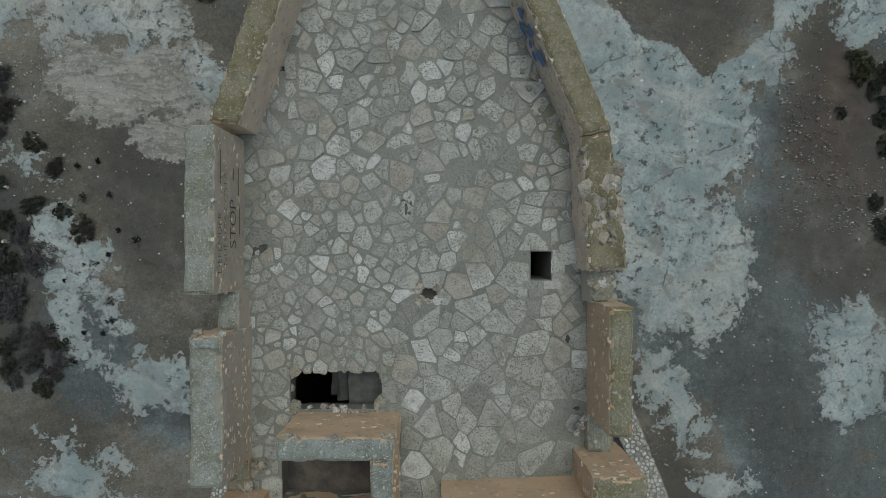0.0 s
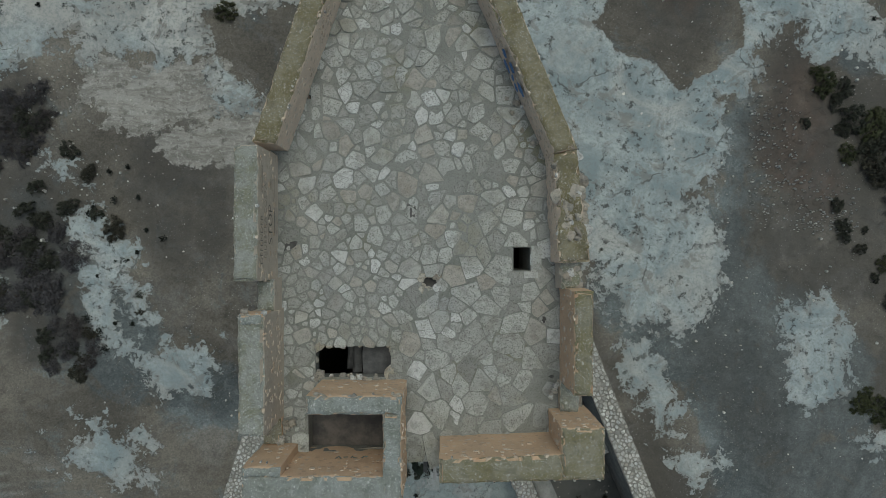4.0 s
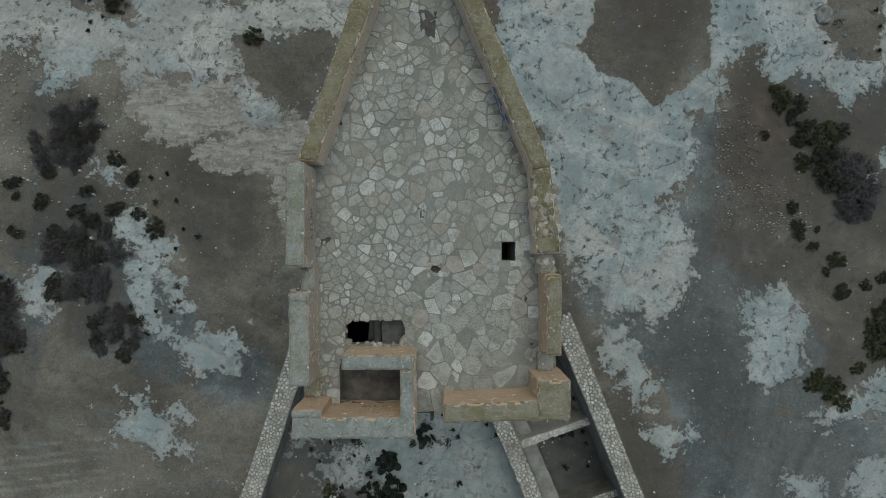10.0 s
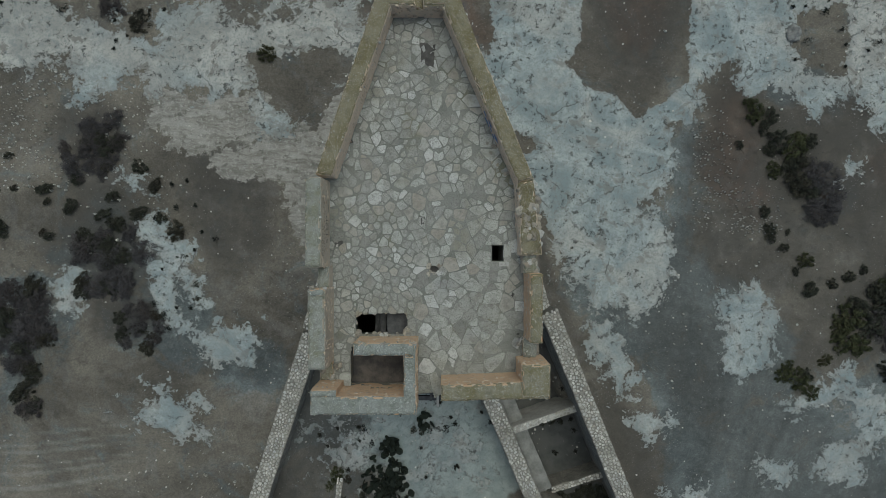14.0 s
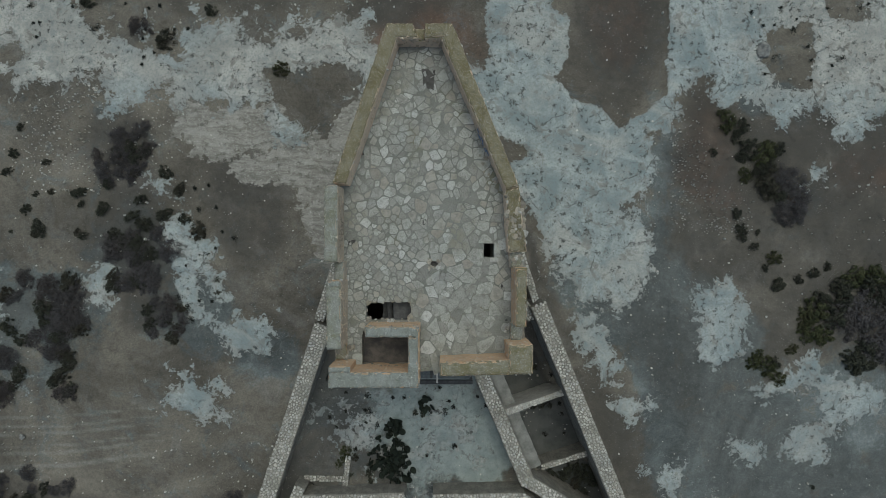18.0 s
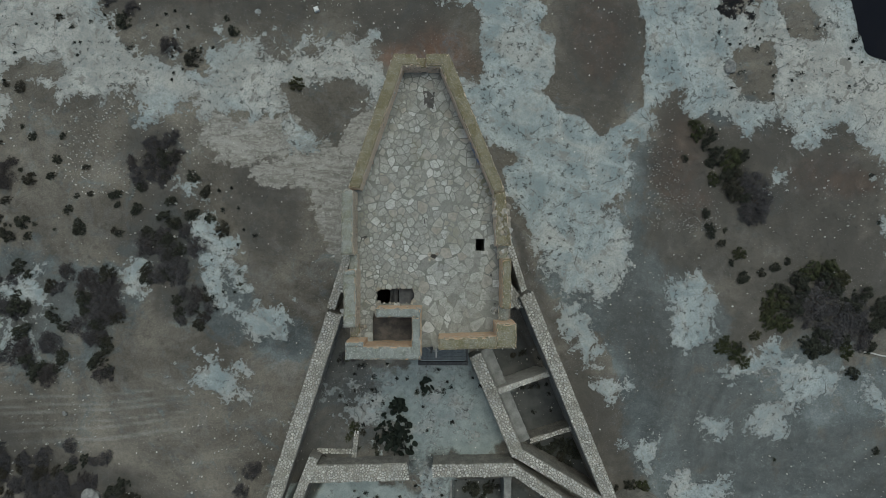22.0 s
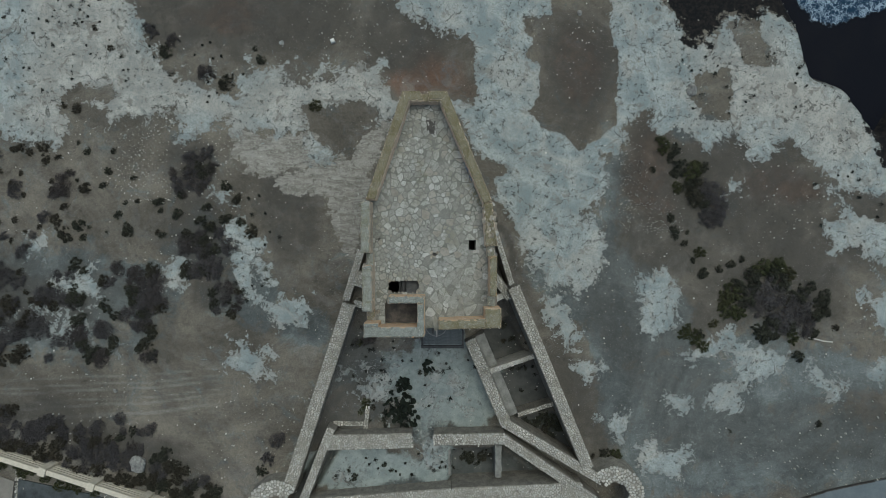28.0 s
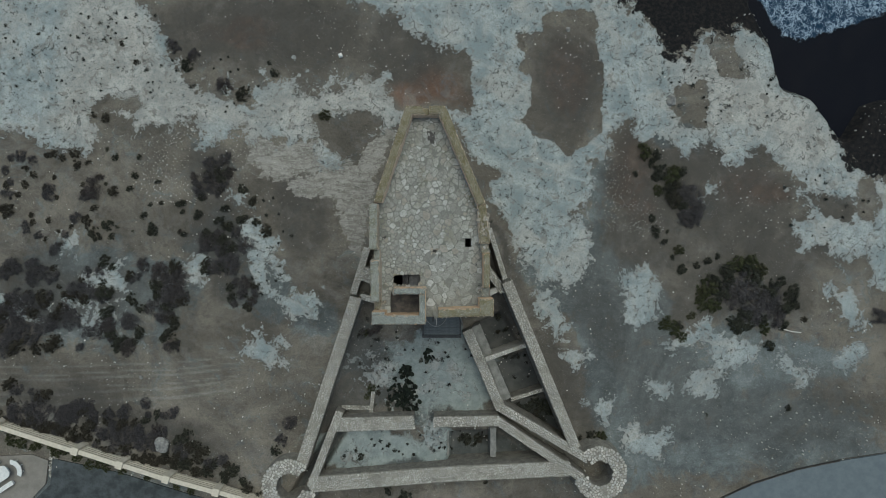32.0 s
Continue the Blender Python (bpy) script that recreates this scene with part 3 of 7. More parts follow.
outline('dug', (4.0, -9.7), (7.1, -8.3), (8.8, -11.4), (9.6, -12.5), (5.7, -13.8))
outline('dug', (6.3, -14.2), (10.0, -12.8), (12.7, -17.7), (8.3, -18.6))
outline('dug', (8.3, -18.9), (12.7, -18.1), (15.5, -23.8), (10.3, -21.0))
outline('dug', (1.2, -22.1), (6.0, -21.9), (6.3, -25.1), (1.2, -25.6))
outline('dug', (6.5, -22.0), (10.3, -24.8), (6.5, -25.3))
outline('dug', (6.9, -20.4), (14.8, -25.5), (12.5, -26.1), (6.3, -21.7))
outline('dug', (-11.0, -19.3), (-10.1, -20.5), (-13.2, -25.7), (-15.8, -30.1), (-17.5, -30.1), (-14.9, -25.7))
outline('dim', (-10.9, -9.7), (-5.3, -10.7), (-4.8, -12.8), (-6.8, -14.0), (-7.8, -15.8), (-5.3, -17.6), (-5.9, -20.6), (-14.0, -20.6))
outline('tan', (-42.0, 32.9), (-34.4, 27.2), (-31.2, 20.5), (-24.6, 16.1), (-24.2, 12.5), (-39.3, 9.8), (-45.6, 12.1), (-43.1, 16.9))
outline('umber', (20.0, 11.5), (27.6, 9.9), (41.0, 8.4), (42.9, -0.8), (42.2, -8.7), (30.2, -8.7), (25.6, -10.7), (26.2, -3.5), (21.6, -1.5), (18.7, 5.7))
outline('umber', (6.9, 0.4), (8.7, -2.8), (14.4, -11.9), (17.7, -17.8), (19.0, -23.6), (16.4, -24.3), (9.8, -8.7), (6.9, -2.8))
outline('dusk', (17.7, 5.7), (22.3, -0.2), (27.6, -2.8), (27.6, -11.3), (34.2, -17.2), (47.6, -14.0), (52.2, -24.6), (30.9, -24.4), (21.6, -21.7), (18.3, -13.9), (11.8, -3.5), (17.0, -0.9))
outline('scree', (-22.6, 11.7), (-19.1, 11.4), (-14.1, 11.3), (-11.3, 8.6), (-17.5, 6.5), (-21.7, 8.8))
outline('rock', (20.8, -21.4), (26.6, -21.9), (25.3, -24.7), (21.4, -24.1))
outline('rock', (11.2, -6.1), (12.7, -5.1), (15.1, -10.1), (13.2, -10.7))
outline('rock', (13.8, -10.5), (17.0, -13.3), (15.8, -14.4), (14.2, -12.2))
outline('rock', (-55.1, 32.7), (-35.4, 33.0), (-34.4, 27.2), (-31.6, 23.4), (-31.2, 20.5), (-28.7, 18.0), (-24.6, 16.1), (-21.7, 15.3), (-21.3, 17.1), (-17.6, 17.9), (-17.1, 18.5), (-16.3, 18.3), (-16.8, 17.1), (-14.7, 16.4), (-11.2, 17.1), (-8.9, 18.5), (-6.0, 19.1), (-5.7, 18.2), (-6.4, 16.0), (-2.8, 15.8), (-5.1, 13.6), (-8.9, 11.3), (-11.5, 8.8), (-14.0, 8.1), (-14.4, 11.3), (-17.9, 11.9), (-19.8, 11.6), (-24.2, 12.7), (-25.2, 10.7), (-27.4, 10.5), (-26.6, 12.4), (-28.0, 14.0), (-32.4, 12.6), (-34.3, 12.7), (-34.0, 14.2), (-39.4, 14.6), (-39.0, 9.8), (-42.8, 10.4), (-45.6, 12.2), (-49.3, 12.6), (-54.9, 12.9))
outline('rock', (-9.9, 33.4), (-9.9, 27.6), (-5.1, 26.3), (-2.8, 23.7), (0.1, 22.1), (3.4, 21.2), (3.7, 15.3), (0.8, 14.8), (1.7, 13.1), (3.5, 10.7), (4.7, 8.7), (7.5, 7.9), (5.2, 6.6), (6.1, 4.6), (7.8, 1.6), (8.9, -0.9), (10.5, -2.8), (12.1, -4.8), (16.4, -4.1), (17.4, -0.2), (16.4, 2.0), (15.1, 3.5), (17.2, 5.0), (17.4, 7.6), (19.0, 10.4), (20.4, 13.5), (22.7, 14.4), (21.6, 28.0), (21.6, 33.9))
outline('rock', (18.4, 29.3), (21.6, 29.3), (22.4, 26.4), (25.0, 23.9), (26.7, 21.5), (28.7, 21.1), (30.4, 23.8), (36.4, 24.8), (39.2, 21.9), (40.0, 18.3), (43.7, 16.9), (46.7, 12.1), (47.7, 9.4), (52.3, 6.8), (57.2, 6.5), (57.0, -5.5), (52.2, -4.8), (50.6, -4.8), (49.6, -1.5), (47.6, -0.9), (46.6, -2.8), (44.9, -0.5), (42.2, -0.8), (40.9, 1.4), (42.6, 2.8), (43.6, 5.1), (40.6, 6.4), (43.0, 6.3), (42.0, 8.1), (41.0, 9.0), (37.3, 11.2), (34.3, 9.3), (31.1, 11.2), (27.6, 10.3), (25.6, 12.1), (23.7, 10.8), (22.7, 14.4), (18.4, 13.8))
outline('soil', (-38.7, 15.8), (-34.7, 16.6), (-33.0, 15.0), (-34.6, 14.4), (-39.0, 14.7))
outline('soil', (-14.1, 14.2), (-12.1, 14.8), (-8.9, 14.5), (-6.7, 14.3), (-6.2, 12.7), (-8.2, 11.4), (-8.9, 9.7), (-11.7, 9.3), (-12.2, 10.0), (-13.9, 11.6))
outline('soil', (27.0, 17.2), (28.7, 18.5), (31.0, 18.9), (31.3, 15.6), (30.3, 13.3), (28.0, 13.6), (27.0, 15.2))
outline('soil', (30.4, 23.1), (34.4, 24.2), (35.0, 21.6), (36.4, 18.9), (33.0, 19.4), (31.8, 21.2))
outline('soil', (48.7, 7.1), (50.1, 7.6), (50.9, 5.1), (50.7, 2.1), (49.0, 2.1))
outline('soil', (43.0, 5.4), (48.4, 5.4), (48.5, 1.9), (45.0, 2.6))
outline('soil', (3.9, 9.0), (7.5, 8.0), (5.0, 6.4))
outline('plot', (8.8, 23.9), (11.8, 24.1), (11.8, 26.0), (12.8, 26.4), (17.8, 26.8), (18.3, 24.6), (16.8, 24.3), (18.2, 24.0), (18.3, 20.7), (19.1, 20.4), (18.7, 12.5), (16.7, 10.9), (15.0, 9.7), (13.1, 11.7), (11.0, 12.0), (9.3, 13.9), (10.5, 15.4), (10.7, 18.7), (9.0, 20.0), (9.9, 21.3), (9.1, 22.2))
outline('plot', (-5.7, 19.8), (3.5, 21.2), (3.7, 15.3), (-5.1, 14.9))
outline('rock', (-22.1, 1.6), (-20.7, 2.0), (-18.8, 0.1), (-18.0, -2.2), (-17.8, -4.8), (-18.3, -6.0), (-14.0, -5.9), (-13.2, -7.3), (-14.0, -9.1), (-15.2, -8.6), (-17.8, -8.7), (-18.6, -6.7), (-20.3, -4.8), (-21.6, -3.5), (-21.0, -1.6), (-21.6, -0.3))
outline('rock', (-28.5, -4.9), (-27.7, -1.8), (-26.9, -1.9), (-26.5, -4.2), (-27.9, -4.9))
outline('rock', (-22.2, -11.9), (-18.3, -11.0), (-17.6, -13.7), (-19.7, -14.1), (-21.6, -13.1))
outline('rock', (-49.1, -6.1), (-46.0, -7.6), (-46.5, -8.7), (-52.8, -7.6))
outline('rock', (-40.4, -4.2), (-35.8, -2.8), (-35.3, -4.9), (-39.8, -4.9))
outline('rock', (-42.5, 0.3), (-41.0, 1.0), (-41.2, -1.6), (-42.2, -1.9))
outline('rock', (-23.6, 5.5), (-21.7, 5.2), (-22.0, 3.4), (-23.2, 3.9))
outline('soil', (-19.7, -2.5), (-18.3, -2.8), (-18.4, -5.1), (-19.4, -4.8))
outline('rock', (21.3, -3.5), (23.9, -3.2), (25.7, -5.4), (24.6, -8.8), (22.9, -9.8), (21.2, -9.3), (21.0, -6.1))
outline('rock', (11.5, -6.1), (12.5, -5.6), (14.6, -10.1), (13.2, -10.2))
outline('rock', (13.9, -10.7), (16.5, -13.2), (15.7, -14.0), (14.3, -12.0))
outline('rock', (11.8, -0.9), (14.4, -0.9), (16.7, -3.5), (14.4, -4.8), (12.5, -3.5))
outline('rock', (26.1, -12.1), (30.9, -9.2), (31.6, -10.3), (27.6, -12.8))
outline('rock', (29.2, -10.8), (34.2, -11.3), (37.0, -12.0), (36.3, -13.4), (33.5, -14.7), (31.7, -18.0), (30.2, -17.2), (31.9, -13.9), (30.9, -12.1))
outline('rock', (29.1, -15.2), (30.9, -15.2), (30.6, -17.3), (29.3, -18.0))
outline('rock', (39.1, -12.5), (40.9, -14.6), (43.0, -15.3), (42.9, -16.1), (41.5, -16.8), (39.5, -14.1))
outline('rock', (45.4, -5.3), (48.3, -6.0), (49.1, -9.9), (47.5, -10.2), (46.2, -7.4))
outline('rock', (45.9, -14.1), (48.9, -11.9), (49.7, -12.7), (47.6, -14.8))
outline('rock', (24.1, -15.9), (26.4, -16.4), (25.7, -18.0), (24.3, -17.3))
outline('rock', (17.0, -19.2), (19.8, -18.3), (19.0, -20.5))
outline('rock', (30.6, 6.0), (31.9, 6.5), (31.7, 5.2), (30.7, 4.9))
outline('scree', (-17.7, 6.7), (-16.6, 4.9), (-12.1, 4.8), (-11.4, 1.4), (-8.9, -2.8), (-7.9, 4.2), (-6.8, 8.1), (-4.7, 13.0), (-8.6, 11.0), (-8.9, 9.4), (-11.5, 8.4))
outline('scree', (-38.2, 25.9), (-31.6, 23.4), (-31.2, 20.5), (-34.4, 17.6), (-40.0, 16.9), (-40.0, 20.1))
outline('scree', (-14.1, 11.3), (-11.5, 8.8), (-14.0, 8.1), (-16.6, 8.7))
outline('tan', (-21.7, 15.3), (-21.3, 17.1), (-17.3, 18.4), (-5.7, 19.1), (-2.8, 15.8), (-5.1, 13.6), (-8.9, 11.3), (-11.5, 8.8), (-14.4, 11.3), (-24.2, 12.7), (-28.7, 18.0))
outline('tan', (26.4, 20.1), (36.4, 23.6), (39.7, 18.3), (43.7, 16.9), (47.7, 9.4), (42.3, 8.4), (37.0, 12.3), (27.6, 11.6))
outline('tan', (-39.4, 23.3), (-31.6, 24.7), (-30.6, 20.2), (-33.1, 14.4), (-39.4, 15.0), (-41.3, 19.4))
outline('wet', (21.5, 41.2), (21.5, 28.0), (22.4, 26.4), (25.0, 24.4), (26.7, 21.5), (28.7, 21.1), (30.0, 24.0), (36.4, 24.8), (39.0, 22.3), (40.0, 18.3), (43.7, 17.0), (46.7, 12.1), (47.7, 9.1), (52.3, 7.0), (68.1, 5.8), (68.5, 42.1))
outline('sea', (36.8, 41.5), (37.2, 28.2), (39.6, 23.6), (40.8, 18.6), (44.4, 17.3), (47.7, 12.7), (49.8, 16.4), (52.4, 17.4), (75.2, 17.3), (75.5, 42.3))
ruddy(-1.3, 17.5, 5.2, 2.9)
ruddy(-3.3, 17.0, 3.2, 2.2)
ruddy(38.3, 4.7, 2.9, 1.9)
ruddy(14.6, 20.6, 1.9, 2.6)
ruddy(-22.8, 23.8, 4.5, 1.9)
ruddy(35.7, 6.3, 3.9, 2.6)
ashen(29.9, -23.0, 13.0, 5.8)
ashen(20.8, -17.8, 5.8, 9.7)
ashen(30.5, -17.8, 15.6, 7.8)
ashen(19.5, -15.2, 5.8, 7.8)
ashen(43.5, -21.7, 9.1, 3.9)
ashen(24.0, -8.7, 6.5, 3.9)
ashen(19.5, -11.3, 7.1, 16.2)
ashen(33.1, -20.4, 14.9, 8.4)
ashen(-1.3, -15.8, 7.1, 5.8)
ashen(14.9, -3.5, 7.1, 9.1)
ashen(-39.0, -6.1, 13.0, 7.1)
ashen(-5.2, -24.3, 9.7, 2.6)
ashen(-41.0, -28.2, 16.9, 3.2)
ashen(45.5, -25.6, 10.4, 3.9)
ashen(29.2, 3.0, 3.9, 3.9)
ashen(35.7, -6.7, 6.5, 3.9)
ashen(-25.4, -0.2, 3.9, 3.9)
ashen(-45.5, 16.0, 5.2, 2.6)
ashen(-5.9, -24.3, 8.4, 2.9)
ashen(2.6, -24.3, 5.8, 2.6)
ashen(-9.1, -12.6, 3.9, 3.9)
ashen(22.7, -23.0, 5.8, 5.8)
ashen(26.0, -14.5, 7.8, 4.5)
ashen(41.6, -13.9, 9.1, 3.2)
ashen(19.5, 6.3, 3.2, 3.9)
ashen(27.3, 12.1, 3.9, 1.9)
ashen(33.8, -11.3, 5.8, 2.6)
ashen(-34.5, -2.8, 7.8, 1.3)
ashen(-20.2, -6.1, 4.5, 4.5)
ashen(-14.3, -8.7, 3.9, 2.6)
# north and east patches also paint in the darkening towards the picture's edge
humus_shade(14.5, 18.3, 5.5, 8.0)
humus_shade(-20.0, 24.0, 15.0, 6.5)
humus_shade(-4.0, 22.0, 8.0, 5.0)
humus_shade(32.0, 7.0, 9.0, 7.0)
humus_shade(38.0, -1.0, 8.0, 7.0)
humus_shade(-16.0, 3.0, 4.0, 6.0)
humus_shade(45.0, 2.0, 5.0, 6.0)
humus_shade(22.5, 8.0, 4.0, 7.0)
humus_shade(22.0, 0.0, 3.5, 5.0)
ruddy(22.5, 7.0, 3.0, 6.0)
ruddy(14.5, 19.0, 3.0, 5.0)
# soil of the sunken rooms and passage, darkened for shade and dirt
humus_shade(7.6, -9.0, 2.6, 2.0, -65)
humus_shade(9.4, -15.0, 4.6, 2.3, -65)
humus_shade(11.6, -19.5, 3.6, 2.0, -65)
humus_shade(-12.5, -21.0, 8.0, 1.2, 70)
humus_shade(4.0, -22.6, 3.2, 1.9)
humus_shade(-8.6, -12.0, 3.4, 7.0, -12)
humus_shade(-9.8, -14.0, 2.0, 4.0, 70)
humus_shade(-4.6, -18.0, 3.0, 2.0)
humus_shade(-36.0, -20.0, 17.0, 2.6, -17)
humus_shade(-42.0, -6.0, 12.0, 5.0)
humus_shade(-25.5, 1.0, 4.5, 5.5)
humus_shade(-26.5, 8.5, 3.5, 3.5)
humus_shade(-23.0, -5.5, 3.0, 2.5)
humus_shade(34.0, -5.0, 7.5, 5.0)
humus_shade(27.5, 6.0, 3.5, 4.5)
humus_shade(7.0, 0.5, 6.5, 0.9, -62)
humus_shade(26.6, 6.3, 4.5, 5.8)
lime(0.2, -14.7, 6.5, 5.3)
lime(2.8, -17.5, 3.4, 2.2)
lime(-7.9, -23.6, 7.9, 2.5)
lime(-0.0, -23.6, 2.2, 3.4)
lime(5.0, -24.2, 4.5, 1.1)
bare(24.5, 4.0, 6.0, 7.0)
humus_shade(25.0, 5.0, 5.0, 7.0)
bare(13.9, -12.6, 10.5, 1.9, -66)
bare(22.5, 8.0, 4.5, 8.0)
bare(31.0, 5.0, 9.0, 6.0)
bare(22.5, 1.0, 3.5, 4.0)
bare(9.0, 1.0, 1.6, 6.0, -12)


def field(kind, x, y):
    """How deep inside the nearest patch of a kind each place lies: about 1 at its middle, 0 on its rim."""
    f = np.full(x.shape, -1.0)
    for cx, cy, rx, ry, turn in PATCHES[kind]:
        c, s = math.cos(radians(turn)), math.sin(radians(turn))
        u, v = (c * (x - cx) + s * (y - cy)) / rx, (-s * (x - cx) + c * (y - cy)) / ry
        f = np.maximum(f, 1.0 - np.sqrt(u * u + v * v))
    return f


def depth(kind, x, y):
    """Metres by which each place lies inside the nearest outline of a kind, negative outside."""
    best = np.full(x.shape, -9.0)
    for corners in OUTLINES[kind]:
        d2, inside = np.full(x.shape, 1e9), np.zeros(x.shape, bool)
        for (ax, ay), (bx, by) in zip(corners, corners[1:] + corners[:1]):
            ex, ey = bx - ax, by - ay
            t = np.clip(((x - ax) * ex + (y - ay) * ey) / (ex * ex + ey * ey + 1e-9), 0, 1)
            d2 = np.minimum(d2, (x - ax - t * ex) ** 2 + (y - ay - t * ey) ** 2)
            if ay != by:
                inside ^= ((ay > y) != (by > y)) & (x < ex * (y - ay) / ey + ax)
        best = np.maximum(best, np.where(inside, 1.0, -1.0) * np.sqrt(d2))
    return best


def bedding(x, y):
    """The lie of the land without its small relief: a gentle fall to the east and to the shore."""
    return 0.35 - 0.024 * np.clip(x, -60, 60) - 0.012 * np.clip(y, -10, 40) - 2.8 * np.clip(depth("sea", x, y) * 0.45 + 0.6, 0, 1)


def ruts(x, y):
    """Wheel ruts of a dirt track that swings in from the west."""
    out = np.zeros(x.shape)
    for start, rise, width in ((-15.0, 0.0, 0.10), (-15.6, 0.05, 0.14), (-16.6, 0.2, 0.10), (-17.2, 0.3, 0.16), (-14.2, -0.1, 0.12), (-18.3, 0.5, 0.2)):
        line = start + (1.8 + rise) * np.clip((x + 44) / 26, 0, 1.6) ** 2 + 0.12 * value_noise(x, y * 0, 2.5, 31)
        out = np.maximum(out, np.exp(-((y - line) / width) ** 2) * np.clip((-19 - x) / 8, 0, 1))
    return out * (0.7 + 0.3 * value_noise(x, y, 1.3, 33))


def build_ground():
    xs = np.concatenate([[-2600, -900, -300, -140, -90], np.arange(-62, 66.01, 0.24), [95, 150, 320, 900, 2600]])
    ys = np.concatenate([[-2600, -900, -300, -140, -70], np.arange(-36, 38.01, 0.24), [70, 140, 320, 900, 2600]])
    x, y = np.meshgrid(xs, ys, indexing="ij")
    wx = x + 0.9 * value_noise(x, y, 3.1, 1) + 0.45 * value_noise(x, y, 1.1, 2)
    wy = y + 0.9 * value_noise(x, y, 3.1, 3) + 0.45 * value_noise(x, y, 1.1, 4)
    nx = x + 0.35 * value_noise(x, y, 2.2, 41) + 0.28 * value_noise(x, y, 0.8, 42)
    ny = y + 0.35 * value_noise(x, y, 2.2, 43) + 0.28 * value_noise(x, y, 0.8, 44)
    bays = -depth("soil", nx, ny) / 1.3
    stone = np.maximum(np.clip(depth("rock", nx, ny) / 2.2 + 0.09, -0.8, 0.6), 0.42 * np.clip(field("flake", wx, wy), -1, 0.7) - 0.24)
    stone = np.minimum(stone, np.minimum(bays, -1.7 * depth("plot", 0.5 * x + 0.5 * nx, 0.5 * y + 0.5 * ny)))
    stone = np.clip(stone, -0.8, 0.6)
    z = bedding(x, y) + 0.05 * value_noise(x, y, 2.3, 5) + 0.12 * value_noise(x, y, 9.0, 6)
    edge = np.clip(stone * 5 + 0.4, 0, 1)
    z += edge * (0.13 + 0.07 * value_noise(x, y, 0.8, 7) + 0.05 * value_noise(x, y, 0.4, 8))
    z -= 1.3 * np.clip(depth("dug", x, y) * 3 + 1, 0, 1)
    n, m = len(xs), len(ys)
    verts = np.stack([x, y, z], -1).reshape(-1, 3)
    i = (np.arange(n - 1)[:, None] * m + np.arange(m - 1)[None, :]).ravel()
    faces = np.stack([i, i + m, i + m + 1, i + 1], -1)
    me = bpy.data.meshes.new("ground")
    me.from_pydata(verts.tolist(), [], faces.tolist())
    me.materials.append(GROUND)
    # the dug rooms' shade goes into a ground mask, together with dark soil
    for name, f in (("rock", stone), ("ruddy", np.clip(field("ruddy", wx, wy) * 2.5, 0, 1)), ("ashen", np.clip(field("ashen", wx, wy) * 2.0, 0, 1) - 0.75 * np.clip(np.maximum(field("bare", wx, wy) * 2.5, depth("umber", wx, wy) / 1.5 + 0.3), 0, 1)), ("wet", np.clip(depth("wet", nx, ny) / 2.5, -0.9, 0.7)), ("dirt_shade", np.maximum(np.clip(depth("dug", x, y) * 2.5 + 0.6, 0, 1), 0.6 * np.clip(depth("dim", wx, wy) + 0.3, 0, 1) * (0.7 + 0.3 * value_noise(x, y, 0.7, 51)))), ("tan", np.clip(depth("tan", wx, wy) / 2.5 + 0.3, 0, 1)), ("humus_shade", np.maximum(np.clip(field("humus_shade", wx, wy) * 2.2, 0, 1), np.maximum(0.85 * np.clip(depth("umber", wx, wy) / 2.0 + 0.4, 0, 1), 0.55 * np.clip(depth("dusk", wx, wy) / 2.5 + 0.3, 0, 1)))), ("lime", np.clip(field("lime", wx, wy), -0.9, 0.6)), ("rut", ruts(x, y)), ("scree", np.clip(np.minimum(depth("scree", nx, ny) / 1.8, bays), -0.9, 0.6))):
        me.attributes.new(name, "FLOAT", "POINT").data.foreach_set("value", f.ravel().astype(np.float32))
    me.polygons.foreach_set("use_smooth", [True] * len(me.polygons))
    tagged(new("ground", me), "dry brown earth with pale weathered limestone outcrops", "ground", kind="structure")


build_ground()


def ground_z(x, y):
    a, b = np.array([float(x)]), np.array([float(y)])
    return float(bedding(a, b)[0]) - 1.3 * float(np.clip(depth("dug", a, b) * 3 + 1, 0, 1)[0])


# ---- the watchtower ----
ROOF, CREST, BOW = 15.9, 17.7, 17.15
tower = thing("watchtower", "tall limestone rubble watchtower with a flagged roof terrace and worn parapets", "tower")
OUTLINE = [(-5.45, -6.95), (4.4, -6.4), (4.2, -0.5), (4.05, 1.3), (3.82, 2.7), (0.54, 10.72), (-2.7, 10.72), (-5.34, 2.95), (-5.55, 2.6)]


def build_walls():
    """The battered shaft below the terrace."""
    verts, faces, n = [], [], len(OUTLINE)
    mid = Vector((-0.6, 0.5))
    levels = [(-1.6, 0.75), (2.0, 0.6), (6.0, 0.4), (10.0, 0.2), (14.0, 0.0), (15.74, -0.02), (15.73, -0.55)]
    cuts = 12
    ring = []
    for a, b in zip(OUTLINE, OUTLINE[1:] + OUTLINE[:1]):
        ring += [Vector(a).lerp(Vector(b), i / cuts) for i in range(cuts)]
    for z, out in levels:
        for p in ring:
            q = p + (p - mid).normalized() * out
            v = Vector((q.x, q.y, z))
            verts.append(v + lump(v, 1.3, 0.04))
    m = len(ring)
    for k in range(len(levels) - 1):
        faces += [(k * m + i, k * m + (i + 1) % m, (k + 1) * m + (i + 1) % m, (k + 1) * m + i) for i in range(m)]
    part("tower_wall", mesh_of("tower_wall", verts, faces, WALL), tower)


build_walls()

# the deck is built of strips, so that the stair pit, the smoke hole and the drain go through it
PIT = (-3.83, -4.02, -1.53, -3.06)
